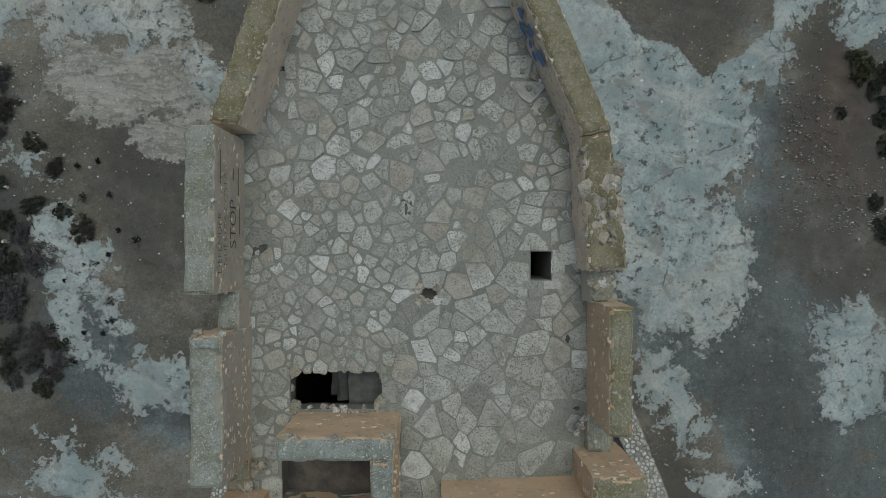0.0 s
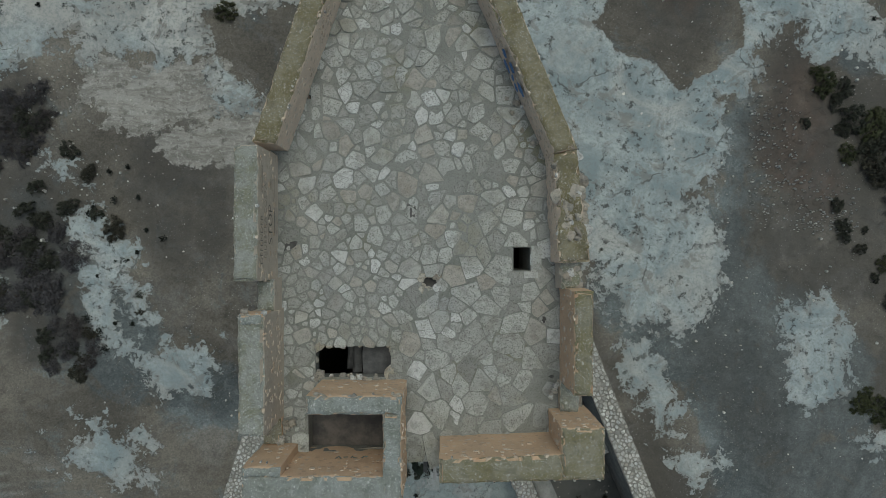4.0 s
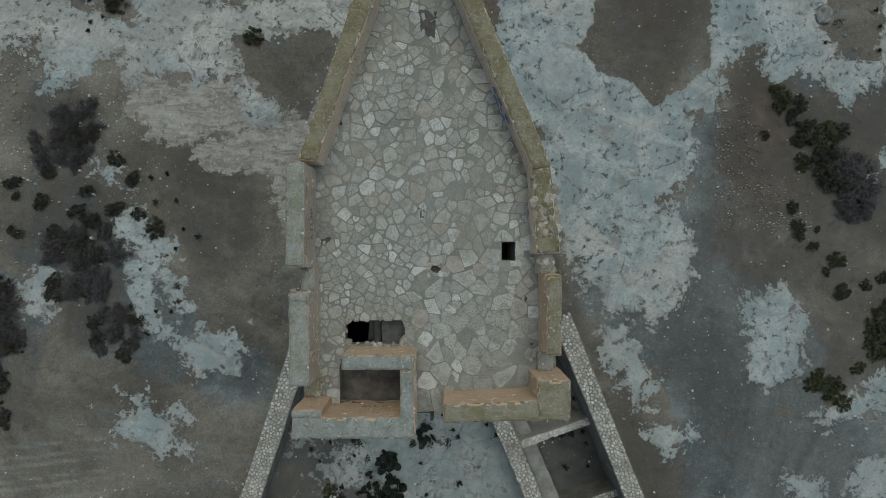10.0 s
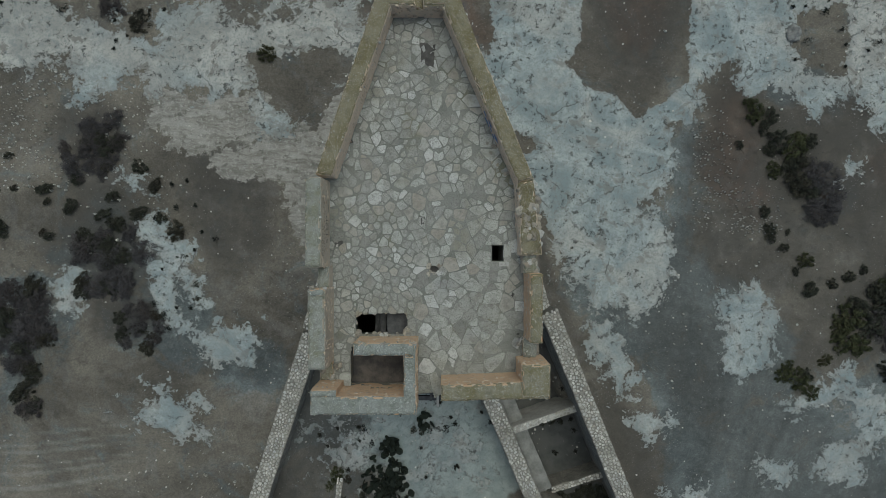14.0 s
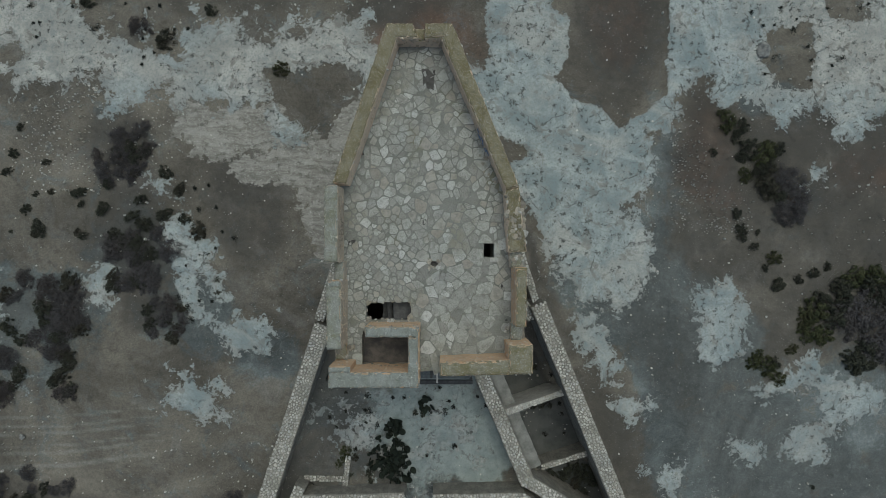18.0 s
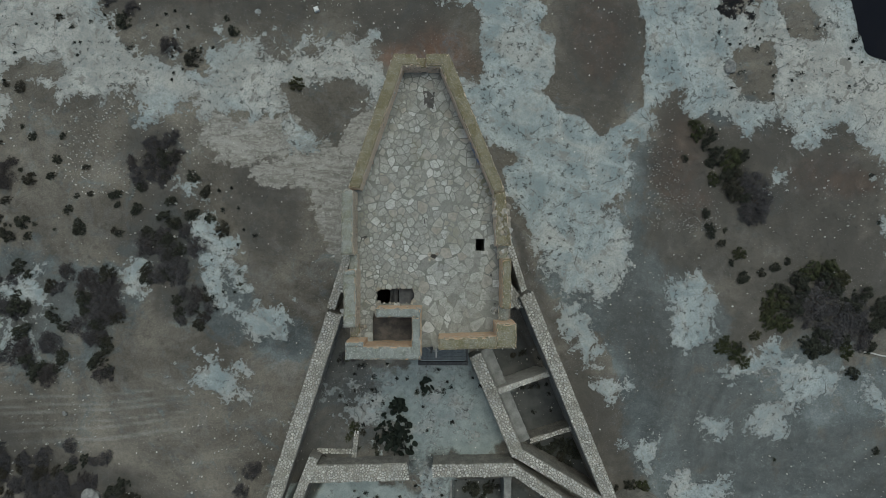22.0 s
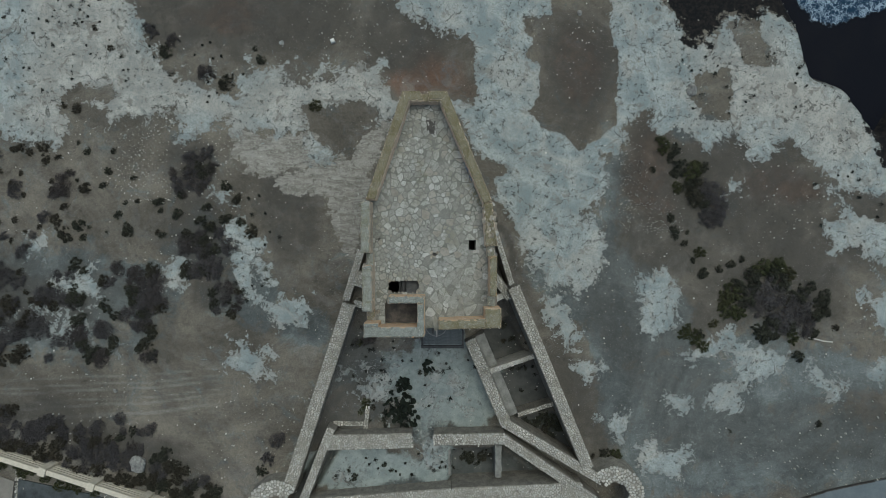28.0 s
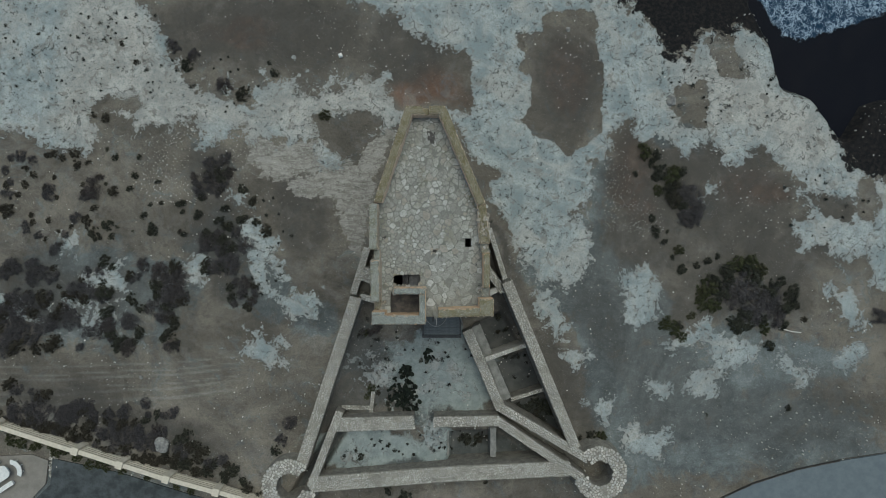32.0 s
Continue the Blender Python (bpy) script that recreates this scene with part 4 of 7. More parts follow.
SHAFT = (2.2, -0.77, 2.72, -0.06)
DRAIN = (-0.60, -1.30, -0.14, -0.96)
CELL = (-4.05, -6.28, -1.58, -4.58)
WEEP = (-4.09, 4.46, -3.97, 4.58)


def deck_mesh():
    holes = [PIT, SHAFT, DRAIN, CELL, WEEP]
    test = inside_poly([(-5.3, -6.8), (4.25, -6.25), (4.0, -0.5), (3.7, 2.7), (0.45, 10.55), (-2.6, 10.55), (-5.25, 2.85)])
    xs = sorted({round(-5.4 + 0.2 * i, 3) for i in range(50)} | {v for h in holes for v in (h[0], h[2])})
    ys = sorted({round(-6.8 + 0.2 * i, 3) for i in range(88)} | {v for h in holes for v in (h[1], h[3])})
    verts, faces, seen = [], [], {}

    def vert(x, y, low):
        if (x, y, low) not in seen:
            seen[x, y, low] = len(verts)
            verts.append((x, y, ROOF - (0.45 if PIT[0] <= x <= PIT[2] and PIT[1] <= y <= PIT[3] else 2.4) if low else ROOF + 0.022 * noise.noise(Vector((x, y, 0)) * 0.8) + 0.01 * noise.noise(Vector((x, y, 5)) * 3)))
        return seen[x, y, low]

    for a, b in zip(xs, xs[1:]):
        for c, d in zip(ys, ys[1:]):
            mx, my = (a + b) / 2, (c + d) / 2
            if test(mx, my) and not any(h[0] < mx < h[2] and h[1] < my < h[3] for h in holes):
                faces.append((vert(a, c, 0), vert(b, c, 0), vert(b, d, 0), vert(a, d, 0)))
    for x0, y0, x1, y1 in holes:
        cx = [v for v in xs if x0 <= v <= x1]
        cy = [v for v in ys if y0 <= v <= y1]
        for a, b in zip(cx, cx[1:]):
            faces.append((vert(a, y0, 0), vert(b, y0, 0), vert(b, y0, 1), vert(a, y0, 1)))
            faces.append((vert(b, y1, 0), vert(a, y1, 0), vert(a, y1, 1), vert(b, y1, 1)))
        for a, b in zip(cy, cy[1:]):
            faces.append((vert(x0, b, 0), vert(x0, a, 0), vert(x0, a, 1), vert(x0, b, 1)))
            faces.append((vert(x1, a, 0), vert(x1, b, 0), vert(x1, b, 1), vert(x1, a, 1)))
    return mesh_of("roof_deck", verts, faces, MORTAR)


deck = part("roof_deck", deck_mesh(), tower, "grey lime mortar bed of the terrace")

# floors below the openings; near-black colour adds to the shade down there
part("stair_landing", rough_block("stair_landing", rectangle(-2.55, -4.3, -1.45, -2.95), 13.2, ROOF - 0.75, SLATE, 0.15, 0.05), tower, "grey landing stone of the stair")
for i, (x0, x1, drop) in enumerate(((-3.2, -2.9, 1.75), (-2.92, -2.6, 1.3))):
    part("stair_step", rough_block("stair_step", rectangle(x0, -4.2, x1, -2.95), 13.2, ROOF - drop, SLATE, 0.12, 0.04), tower, "worn grey step of the stair")
part("turret_floor", rough_block("turret_floor", rectangle(-4.2, -6.4, -1.45, -4.4), 14.6, ROOF - 0.5, DUST_SHADE, 0.12, 0.05), tower, "dusty sunken turret floor, coloured darker for its shade")
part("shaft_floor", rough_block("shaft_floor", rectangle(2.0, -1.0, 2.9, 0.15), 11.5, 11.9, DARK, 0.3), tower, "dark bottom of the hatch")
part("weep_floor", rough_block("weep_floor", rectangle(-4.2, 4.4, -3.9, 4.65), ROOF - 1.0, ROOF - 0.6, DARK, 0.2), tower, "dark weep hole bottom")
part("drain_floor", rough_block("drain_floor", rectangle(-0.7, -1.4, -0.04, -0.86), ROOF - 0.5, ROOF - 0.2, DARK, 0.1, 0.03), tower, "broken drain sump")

# parapets
PIECES = [
    ("parapet", [(-5.35, 2.90), (-4.66, 2.86), (-2.18, 10.0), (-2.70, 10.73)], BOW, PARA_OLIVE, "olive lichen-covered parapet of the tapering bow"),
    ("parapet", [(3.18, 2.60), (3.84, 2.72), (0.53, 10.74), (0.01, 10.0)], BOW, PARA_OLIVE, "olive lichen-covered parapet with a pale chipped edge"),
    ("parapet", [(-2.68, 10.02), (-1.12, 10.02), (-1.42, 10.74), (-2.68, 10.74)], BOW - 0.02, PARA_OLIVE, ""),
    ("parapet", [(-0.82, 10.02), (0.50, 10.02), (0.50, 10.75), (-0.82, 10.75)], BOW - 0.03, PARA_OLIVE, ""),
    ("parapet_sill", [(-1.2, 10.06), (-0.80, 10.06), (-0.80, 10.68), (-1.5, 10.68)], BOW - 0.5, PARA_OLIVE, ""),
    ("merlon", [(-5.62, -1.0), (-4.98, -1.0), (-4.98, 2.72), (-5.62, 2.66)], CREST, PARA_GREY, "grey-green merlon with scratched and painted letters on its inner face"),
    ("merlon", [(-5.48, -5.19), (-4.80, -5.19), (-4.80, -1.92), (-5.52, -1.92)], CREST, PARA_GREY, "grey speckled merlon with an ochre end"),
    ("parapet_sill", [(-5.35, -1.95), (-4.86, -1.95), (-4.86, -0.98), (-5.35, -0.98)], ROOF + 0.75, PARA_GREY, ""),
    ("parapet_sill", [(-5.35, -6.0), (-4.8, -6.0), (-4.8, -5.15), (-5.35, -5.15)], ROOF + 0.25, PARA_ORANGE, ""),
    ("merlon", [(3.61, -4.10), (4.11, -4.10), (4.13, -1.25), (3.61, -1.25)], CREST, PARA_ORANGE, "olive-topped merlon with a stony ochre inner face"),
    ("parapet_sill", [(3.5, -1.28), (4.05, -1.28), (4.05, -0.45), (3.45, -0.45)], ROOF + 0.8, PARA_GREY, ""),
    ("parapet_sill", [(3.55, -4.98), (4.1, -4.98), (4.1, -4.08), (3.55, -4.08)], ROOF + 0.4, PARA_GREY, ""),
    ("parapet", [(-0.04, -6.48), (3.30, -6.38), (3.30, -5.69), (-0.04, -5.81)], CREST, PARA_ORANGE, "long parapet with a bare ochre inner face"),
    ("merlon", [(3.27, -6.38), (4.44, -6.36), (4.44, -4.97), (3.27, -4.97)], CREST + 0.02, PARA_ORANGE, "broad corner merlon with an ochre face"),
    ("parapet", [(-5.40, -7.03), (-1.06, -7.03), (-1.06, -6.28), (-5.40, -6.28)], CREST, PARA_TURRET, "grey-topped parapet with an ochre inner face"),
    ("merlon", [(-5.40, -6.30), (-4.35, -6.30), (-4.35, -6.03), (-5.40, -6.03)], CREST + 0.02, PARA_TURRET, "stepped ochre corner of the parapet"),
]
for name, quad, crest, material, label in PIECES:
    part(name, rough_block(name, quad, ROOF - 0.35, crest, material, 0.085, 0.026, 0.065), tower, label)
part("merlon", rough_block("merlon", [(3.32, -0.5), (4.20, -0.5), (3.84, 2.70), (3.18, 2.58)], ROOF - 0.35, BOW - 0.05, PARA_OLIVE, 0.10, 0.06, 0.08, 0.25), tower, "crumbling merlon of bare rubble")
part("merlon_end", rough_block("merlon_end", [(-5.5, -2.2), (-4.82, -2.2), (-4.84, -1.86), (-5.48, -1.86)], CREST - 0.7, CREST + 0.03, PARA_TURRET, 0.085, 0.05, 0.06), tower, "broken ochre end of the merlon")
# stair turret: two remaining walls
part("turret_wall", rough_block("turret_wall", [(-3.64, -4.60), (-1.06, -4.60), (-1.06, -4.10), (-3.64, -4.10)], ROOF - 0.5, CREST + 0.02, PARA_TURRET, 0.085, 0.026, 0.065), tower, "broken ochre-faced wall of the stair turret")
part("turret_wall", rough_block("turret_wall", [(-1.58, -7.0), (-1.08, -7.0), (-1.08, -4.58), (-1.58, -4.58)], ROOF - 0.5, CREST + 0.01, PARA_TURRET, 0.085, 0.026, 0.065), tower)
# rim stones of the square hatch
for x0, y0, x1, y1 in ((2.0, -1.0, 2.5, -0.8), (2.52, -1.0, 2.95, -0.8), (2.74, -0.74, 3.05, -0.02)):
    part("hatch_stone", rough_block("hatch_stone", rectangle(x0, y0, x1, y1), ROOF - 0.05, ROOF + 0.05, FLAG, 0.12, 0.012, 0.01), tower)


# ---- the hornwork walls below the tower ----
def wall_stones(a, b, width, z_at, seed, owner, size=0.19):
    a, b = Vector(a), Vector(b)
    quad = [tuple(v) for v in map(Vector, strip_quad(a, b, width * 0.84))]
    xs, ys = [p[0] for p in quad], [p[1] for p in quad]
    area = (b - a).length * width
    test = inside_poly(quad)
    box_area = max(0.1, (max(xs) - min(xs)) * (max(ys) - min(ys)))
    places, grid = scatter(test, (min(xs), min(ys), max(xs), max(ys)), lambda x, y: size * (0.8 + 0.5 * abs(noise.noise(Vector((x, y, 9)) * 3))), seed, int(min(60000, 9 * box_area / (size * size) + 1500)))
    n = (b - a).normalized()
    n = Vector((-n.y, n.x))

    def flush(c, poly):
        for side in (n, -n):
            if len(poly) > 2:
                poly = clip_half(poly, a + side * width * rng_edge.uniform(0.43, 0.49), side)
        return poly

    rng_edge = random.Random(seed + 5)
    cells = stone_cells(places, grid, lambda x, y: 0.05, seed, flush)
    joined_stones("stone_capping", cells, z_at, 0.06, COBBLE, owner, "pale rounded rubble bedded in mortar")


def compound_wall(points, width, tops, label, size=0.19, material=None):
    ob = thing("hornwork_wall", label, "stone wall", "hornwork walls")
    for k, (a, b) in enumerate(zip(points, points[1:])):
        za, zb = tops[k], tops[k + 1]
        low = min(ground_z(*a), ground_z(*b)) - 1.8
        part("wall_body", rough_block("wall_body", strip_quad(a, b, width * 1.0), low, (za, zb, zb, za), material or BED, 0.28, 0.05, 0.06), ob)
        va, vb = Vector(a), Vector(b)
        d = vb - va

        def top_at(x, y):
            f = (Vector((x, y)) - va).dot(d) / d.length_squared
            return za + (zb - za) * f - 0.02

        wall_stones(a, b, width, top_at, 100 + k + int(abs(a[0]) * 10), ob, size)
    return ob


compound_wall([(-9.23, -6.29), (-15.4, -25.3)], 1.35, [2.4, 2.4], "long straight rubble wall with a stone-capped flat top")
compound_wall([(-11.03, -18.94), (-14.21, -27.17)], 0.9, [2.39, 2.38], "narrow rubble wall beside a dark passage")
compound_wall([(-11.45, -20.38), (-2.81, -20.13)], 1.6, [2.37, 2.4], "broad rubble wall across the forecourt")
compound_wall([(-0.63, -20.06), (6.54, -19.94)], 1.2, [2.4, 2.4], "rubble wall across the forecourt beside the gateway")
compound_wall([(6.3, -19.85), (15.8, -26.3)], 0.98, [2.41, 2.41], "narrow rubble wall beside a dark passage")
compound_wall([(3.08, -9.95), (6.75, -18.55)], 1.15, [2.6, 2.42], "rubble wall running from the tower to the passage")
compound_wall([(6.6, -18.35), (16.4, -24.15)], 1.0, [2.44, 2.44], "rubble wall on the outer side of the passage")
compound_wall([(7.21, -4.47), (15.03, -22.91)], 1.2, [4.4, 2.6], "long outer rubble wall falling away from the tower")
compound_wall([(-9.55, -5.9), (-7.95, -0.8)], 0.8, [2.3, 2.6], "narrow rubble wall closing in on the tower's foot")
compound_wall([(7.0, -4.1), (5.35, 1.2)], 0.55, [4.3, 4.2], "thin rubble wall tapering along the tower's foot")
compound_wall([(-14.34, -27.04), (1.25, -25.8), (14.4, -25.25)], 1.75, [2.34, 2.36, 2.34], "thick front wall with a capping of small pale stones")
compound_wall([(5.0, -13.3), (10.2, -11.45)], 0.5, [1.9, 1.9], "thin pale cross wall between two sunken rooms", 0.2, PLASTER)


def bastion(x, y, inner, outer, top, start, end):
    ob = thing("round_bastion", "small round rubble bastion with an open sunken middle", "bastion", "round bastions")
    verts, faces = [], []
    n = 40
    prof = [(outer + 0.35, -1.8), (outer + 0.12, top * 0.5), (outer, top - 0.06), (outer - 0.06, top), ((inner + outer) / 2, top + 0.02), (inner + 0.06, top), (inner, top - 0.06), (inner - 0.05, -1.8)]
    for i in range(n + 1):
        a = radians(start + (end - start) * i / n)
        for r, z in prof:
            p = Vector((x + r * math.cos(a), y + r * math.sin(a), z))
            verts.append(p + lump(p, 2, 0.05))
    m = len(prof)
    for i in range(n):
        faces += [(i * m + k, (i + 1) * m + k, (i + 1) * m + k + 1, i * m + k + 1) for k in range(m - 1)]
    faces += [tuple(range(m)), tuple(n * m + k for k in reversed(range(m)))]
    part("wall_body", mesh_of("wall_body", verts, faces, BED), ob)

    def test(u, v):
        r, a = math.hypot(u - x, v - y), math.degrees(math.atan2(v - y, u - x))
        while a < start:
            a += 360
        return inner + 0.08 < r < outer - 0.08 and a < end

    places, grid = scatter(test, (x - outer, y - outer, x + outer, y + outer), lambda u, v: 0.25, 7, 14000)
    joined_stones("stone_capping", stone_cells(places, grid, lambda u, v: 0.05, 8), lambda u, v: top - 0.02, 0.06, COBBLE, ob, "pale rounded rubble bedded in mortar")


bastion(17.75, -25.7, 1.4, 2.95, 2.5, -165, 128)
bastion(-16.52, -27.17, 1.45, 3.0, 2.5, 52, 345)


# ---- shrubs ----
def shrub_meshes(seed, leaf, lobes, leaves, size, squash, open_=0.0):
    """Foliage in rounded lobes of many small leaves with an uneven outline, and the woody stems below it, for a shrub about one metre in radius."""
    rng = random.Random(seed)
    off = Vector((seed * 1.7, seed * 0.9, 0))
    centres = []
    for i in range(lobes):
        a, q = rng.uniform(0, 2 * math.pi), math.sqrt((i + 0.5) / lobes)
        reach = 0.80 + 0.42 * noise.noise(off + Vector((math.cos(a), math.sin(a), 0)) * 1.3)
        r = rng.uniform(0.13, 0.26) * (1.15 - 0.45 * q)
        c = Vector((q * reach * math.cos(a), q * reach * math.sin(a), squash * (0.25 + 0.6 * (1 - q * q)) * rng.uniform(0.6, 1.2)))
        centres.append((c, r, rng.random()))
    verts, faces, tones = [], [], []

    def leaf_at(p, n, l, w, tone):
        u = n.cross(Vector((rng.gauss(0, 1), rng.gauss(0, 1), rng.gauss(0, 1)))).normalized()
        v = n.cross(u)
        k = len(verts)
        verts.extend((p - u * l, p + v * w, p + u * l, p - v * w))
        faces.append((k, k + 1, k + 2, k + 3))
        tones.extend((tone,) * 4)

    for c, r, tone in centres:
        for _ in range(leaves):
            d = Vector((rng.gauss(0, 1), rng.gauss(0, 1), rng.gauss(0.25, 0.9))).normalized()
            p = c + d * r * (0.35 + 0.65 * rng.random() ** 0.4) * (1 + open_ * rng.random())
            p.z = max(0.03, p.z)
            n = (d + Vector((rng.gauss(0, 0.55), rng.gauss(0, 0.55), rng.gauss(0.2, 0.55)))).normalized()
            leaf_at(p, n, size * rng.uniform(0.6, 1.3), size * rng.uniform(0.3, 0.6), 0.6 * tone + 0.4 * rng.random())
    # fallen twigs and low shoots round the foot
    for _ in range(lobes * leaves // 12):
        a, r = rng.uniform(0, 2 * math.pi), abs(rng.gauss(0.8, 0.22))
        leaf_at(Vector((r * math.cos(a), r * math.sin(a), rng.uniform(0.02, 0.12))), Vector((rng.gauss(0, 0.3), rng.gauss(0, 0.3), 1)).normalized(), size * rng.uniform(0.5, 1.0), size * rng.uniform(0.12, 0.3), rng.random())
    stems, sides = [], []
    for c, r, _ in centres[: lobes // 2]:
        foot = Vector((c.x * 0.15, c.y * 0.15, -0.1))
        n = len(stems)
        for f, t in ((0.0, 0.035), (0.6, 0.02), (1.0, 0.008)):
            q = foot.lerp(c, f) + Vector((0, 0, 0.08 * f * (1 - f)))
            stems += [q + Vector((t * math.cos(a), t * math.sin(a), 0)) for a in (0, 2.1, 4.2)]
        for k in (0, 3):
            sides += [(n + k + i, n + k + (i + 1) % 3, n + k + 3 + (i + 1) % 3, n + k + 3 + i) for i in range(3)]
    foliage = mesh_of("foliage", verts, faces, leaf)
    foliage.attributes.new("tone", "FLOAT", "POINT").data.foreach_set("value", tones)
    return foliage, mesh_of("woody_base", stems, sides, TWIG)


SHRUBS = {
    "dry": ([shrub_meshes(s, LEAF_DRY, 58, 34, 0.05, 0.5, 0.45) for s in (1, 2, 3, 11)], "twiggy purplish-grey dry shrub on bare earth"),
    "dark": ([shrub_meshes(s, LEAF_DARK, 34, 44, 0.07, 0.7) for s in (4, 5, 6, 9, 10)], "dense dark green-brown shrub on bare earth"),
    "green": ([shrub_meshes(s, LEAF_GREEN, 30, 42, 0.075, 0.65) for s in (7, 8)], "leafy olive-brown shrub on bare earth"),
}
shrub_count = [0]


def shrub(kind, x, y, r):
    k = shrub_count[0]
    shrub_count[0] += 1
    meshes, label = SHRUBS[kind]
    foliage, stems = meshes[k % len(meshes)]
    ob = thing("shrub", ("small " if r < 0.5 else "broad " if r > 1.6 else "") + label, "shrub", "scrub round the tower")
    part("foliage", foliage, ob)
    part("woody_base", stems, ob)
    ob.matrix_basis = Matrix.LocRotScale((x, y, ground_z(x, y) - 0.03), Euler((0, 0, k * 2.4)), Vector((r * (0.8 + 0.4 * (k * 0.618 % 1)), r * (1.2 - 0.4 * (k * 0.618 % 1)), min(r, 0.55 + 0.45 * r))))


FAR_SCRUB = []


def thicket(kind, x, y, r):
    FAR_SCRUB.append((kind, x, y, r))


def build_thicket():
    """The far scrub, too thick to tell apart plant by plant: one mesh of leaves for each kind of foliage."""
    for kind, name, label in (("dry", "dry_thicket", "thicket of twiggy grey-brown dry scrub"), ("dark", "dark_thicket", "thicket of dense dark scrub"), ("green", "green_thicket", "leafy olive-green scrub along the boundary wall")):
        verts, faces, tones, total = [], [], [], 0
        for i, (x, y, r) in enumerate([f[1:] for f in FAR_SCRUB if f[0] == kind]):
            me = SHRUBS[kind][0][i % len(SHRUBS[kind][0])][0]
            co = np.empty(len(me.vertices) * 3, np.float32)
            me.vertices.foreach_get("co", co)
            m = np.array(Matrix.LocRotScale((x, y, ground_z(x, y) - 0.03), Euler((0, 0, i * 2.4)), Vector((r * (0.8 + 0.4 * (i * 0.618 % 1)), r * (1.2 - 0.4 * (i * 0.618 % 1)), min(r, 0.55 + 0.45 * r)))))
            co = co.reshape(-1, 3) @ m[:3, :3].T + m[:3, 3]
            verts.append(co)
            tone = np.empty(len(co), np.float32)
            me.attributes["tone"].data.foreach_get("value", tone)
            tones.append(tone)
            faces.append(np.arange(len(co)).reshape(-1, 4) + total)
            total += len(co)
        if verts:
            me = bpy.data.meshes.new(name)
            me.from_pydata(np.concatenate(verts).tolist(), [], np.concatenate(faces).tolist())
            me.attributes.new("tone", "FLOAT", "POINT").data.foreach_set("value", np.concatenate(tones))
            me.materials.append({"dry": LEAF_DRY, "dark": LEAF_DARK, "green": LEAF_GREEN}[kind])
            tagged(new(name, me), label, "scrub", kind="stuff")


shrub("dark", 9.3, -19.3, 0.51)
shrub("dark", 10.3, -19.5, 0.67)
shrub("dark", 10.0, -20.6, 0.51)
shrub("dark", 11.8, -19.3, 0.90)
shrub("dark", 12.6, -19.9, 0.67)
shrub("dark", 11.2, -20.3, 0.67)
shrub("dark", 12.0, -20.9, 0.56)
shrub("dark", 6.8, -10.6, 0.39)
shrub("dark", 7.7, -10.4, 0.45)
shrub("dark", 7.6, -13.4, 0.34)
shrub("dark", 8.5, -13.6, 0.34)
shrub("dark", 9.2, -13.6, 0.28)
shrub("dark", 2.4, -23.1, 0.45)
shrub("dark", 3.4, -23.0, 0.39)
shrub("dark", 4.6, -23.3, 0.45)
shrub("dark", 5.3, -22.9, 0.34)
shrub("dark", 4.1, -23.7, 0.34)
shrub("green", 30.7, -7.1, 1.30)
shrub("dark", 32.5, -6.1, 1.43)
shrub("dark", 36.2, -4.1, 1.43)
shrub("green", 35.9, -2.5, 1.17)
shrub("dark", 39.9, -7.8, 1.17)
shrub("dark", 35.4, -8.4, 1.17)
shrub("dark", 38.2, -5.8, 1.17)
shrub("dark", 33.5, -4.5, 1.04)
shrub("green", 31.7, -7.4, 1.04)
shrub("dark", 39.8, -9.7, 0.78)
shrub("dark", 34.5, -9.7, 1.30)
shrub("green", 37.2, -3.4, 0.91)
shrub("green", 29.0, -8.7, 0.65)
shrub("dark", 27.6, -9.7, 0.65)
shrub("green", 25.7, -9.7, 0.78)
shrub("green", 23.8, 10.3, 0.98)
shrub("dark", 25.0, 9.9, 0.79)
shrub("dark", 24.5, 9.1, 0.64)
shrub("dark", 25.5, 8.1, 1.08)
shrub("dark", 24.9, 7.3, 0.59)
shrub("green", 26.8, 7.4, 1.28)
shrub("dark", 28.0, 8.0, 0.79)
shrub("dark", 26.5, 6.2, 0.98)
shrub("green", 25.2, 5.9, 0.74)
shrub("dark", 27.1, 4.9, 1.28)
shrub("dark", 28.0, 4.1, 0.89)
shrub("dry", 28.8, 5.4, 1.67)
shrub("dry", 29.1, 3.6, 1.67)
shrub("dry", 29.7, 2.9, 1.18)
shrub("dark", 27.3, 6.5, 0.89)
shrub("dark", 24.5, 2.6, 0.59)
shrub("dark", 24.9, 1.3, 0.64)
shrub("dark", 25.0, 0.6, 0.49)
shrub("dark", 26.0, -0.1, 0.49)
shrub("green", 27.7, -1.0, 0.74)
shrub("dark", 27.9, -3.3, 0.79)
shrub("dark", 26.9, -1.9, 0.39)
shrub("dark", 22.6, 7.7, 0.44)
shrub("green", 23.3, 11.0, 0.49)
shrub("green", 27.2, 8.4, 0.59)
shrub("dry", 28.4, 2.5, 1.18)
shrub("dark", 26.3, 1.1, 0.30)
shrub("green", 31.0, -5.3, 1.43)
shrub("green", 30.2, -6.4, 0.91)
shrub("dark", 31.7, -4.7, 1.04)
shrub("dark", 33.2, -3.4, 1.17)
shrub("green", 34.2, -2.8, 1.30)
shrub("dark", 35.4, -3.0, 1.04)
shrub("dry", 34.9, -5.4, 2.22)
shrub("dry", 36.2, -7.7, 2.35)
shrub("dry", 38.2, -6.8, 1.96)
shrub("dry", 38.9, -8.7, 1.70)
shrub("dry", 33.5, -6.4, 1.70)
shrub("dark", 39.2, -4.8, 1.04)
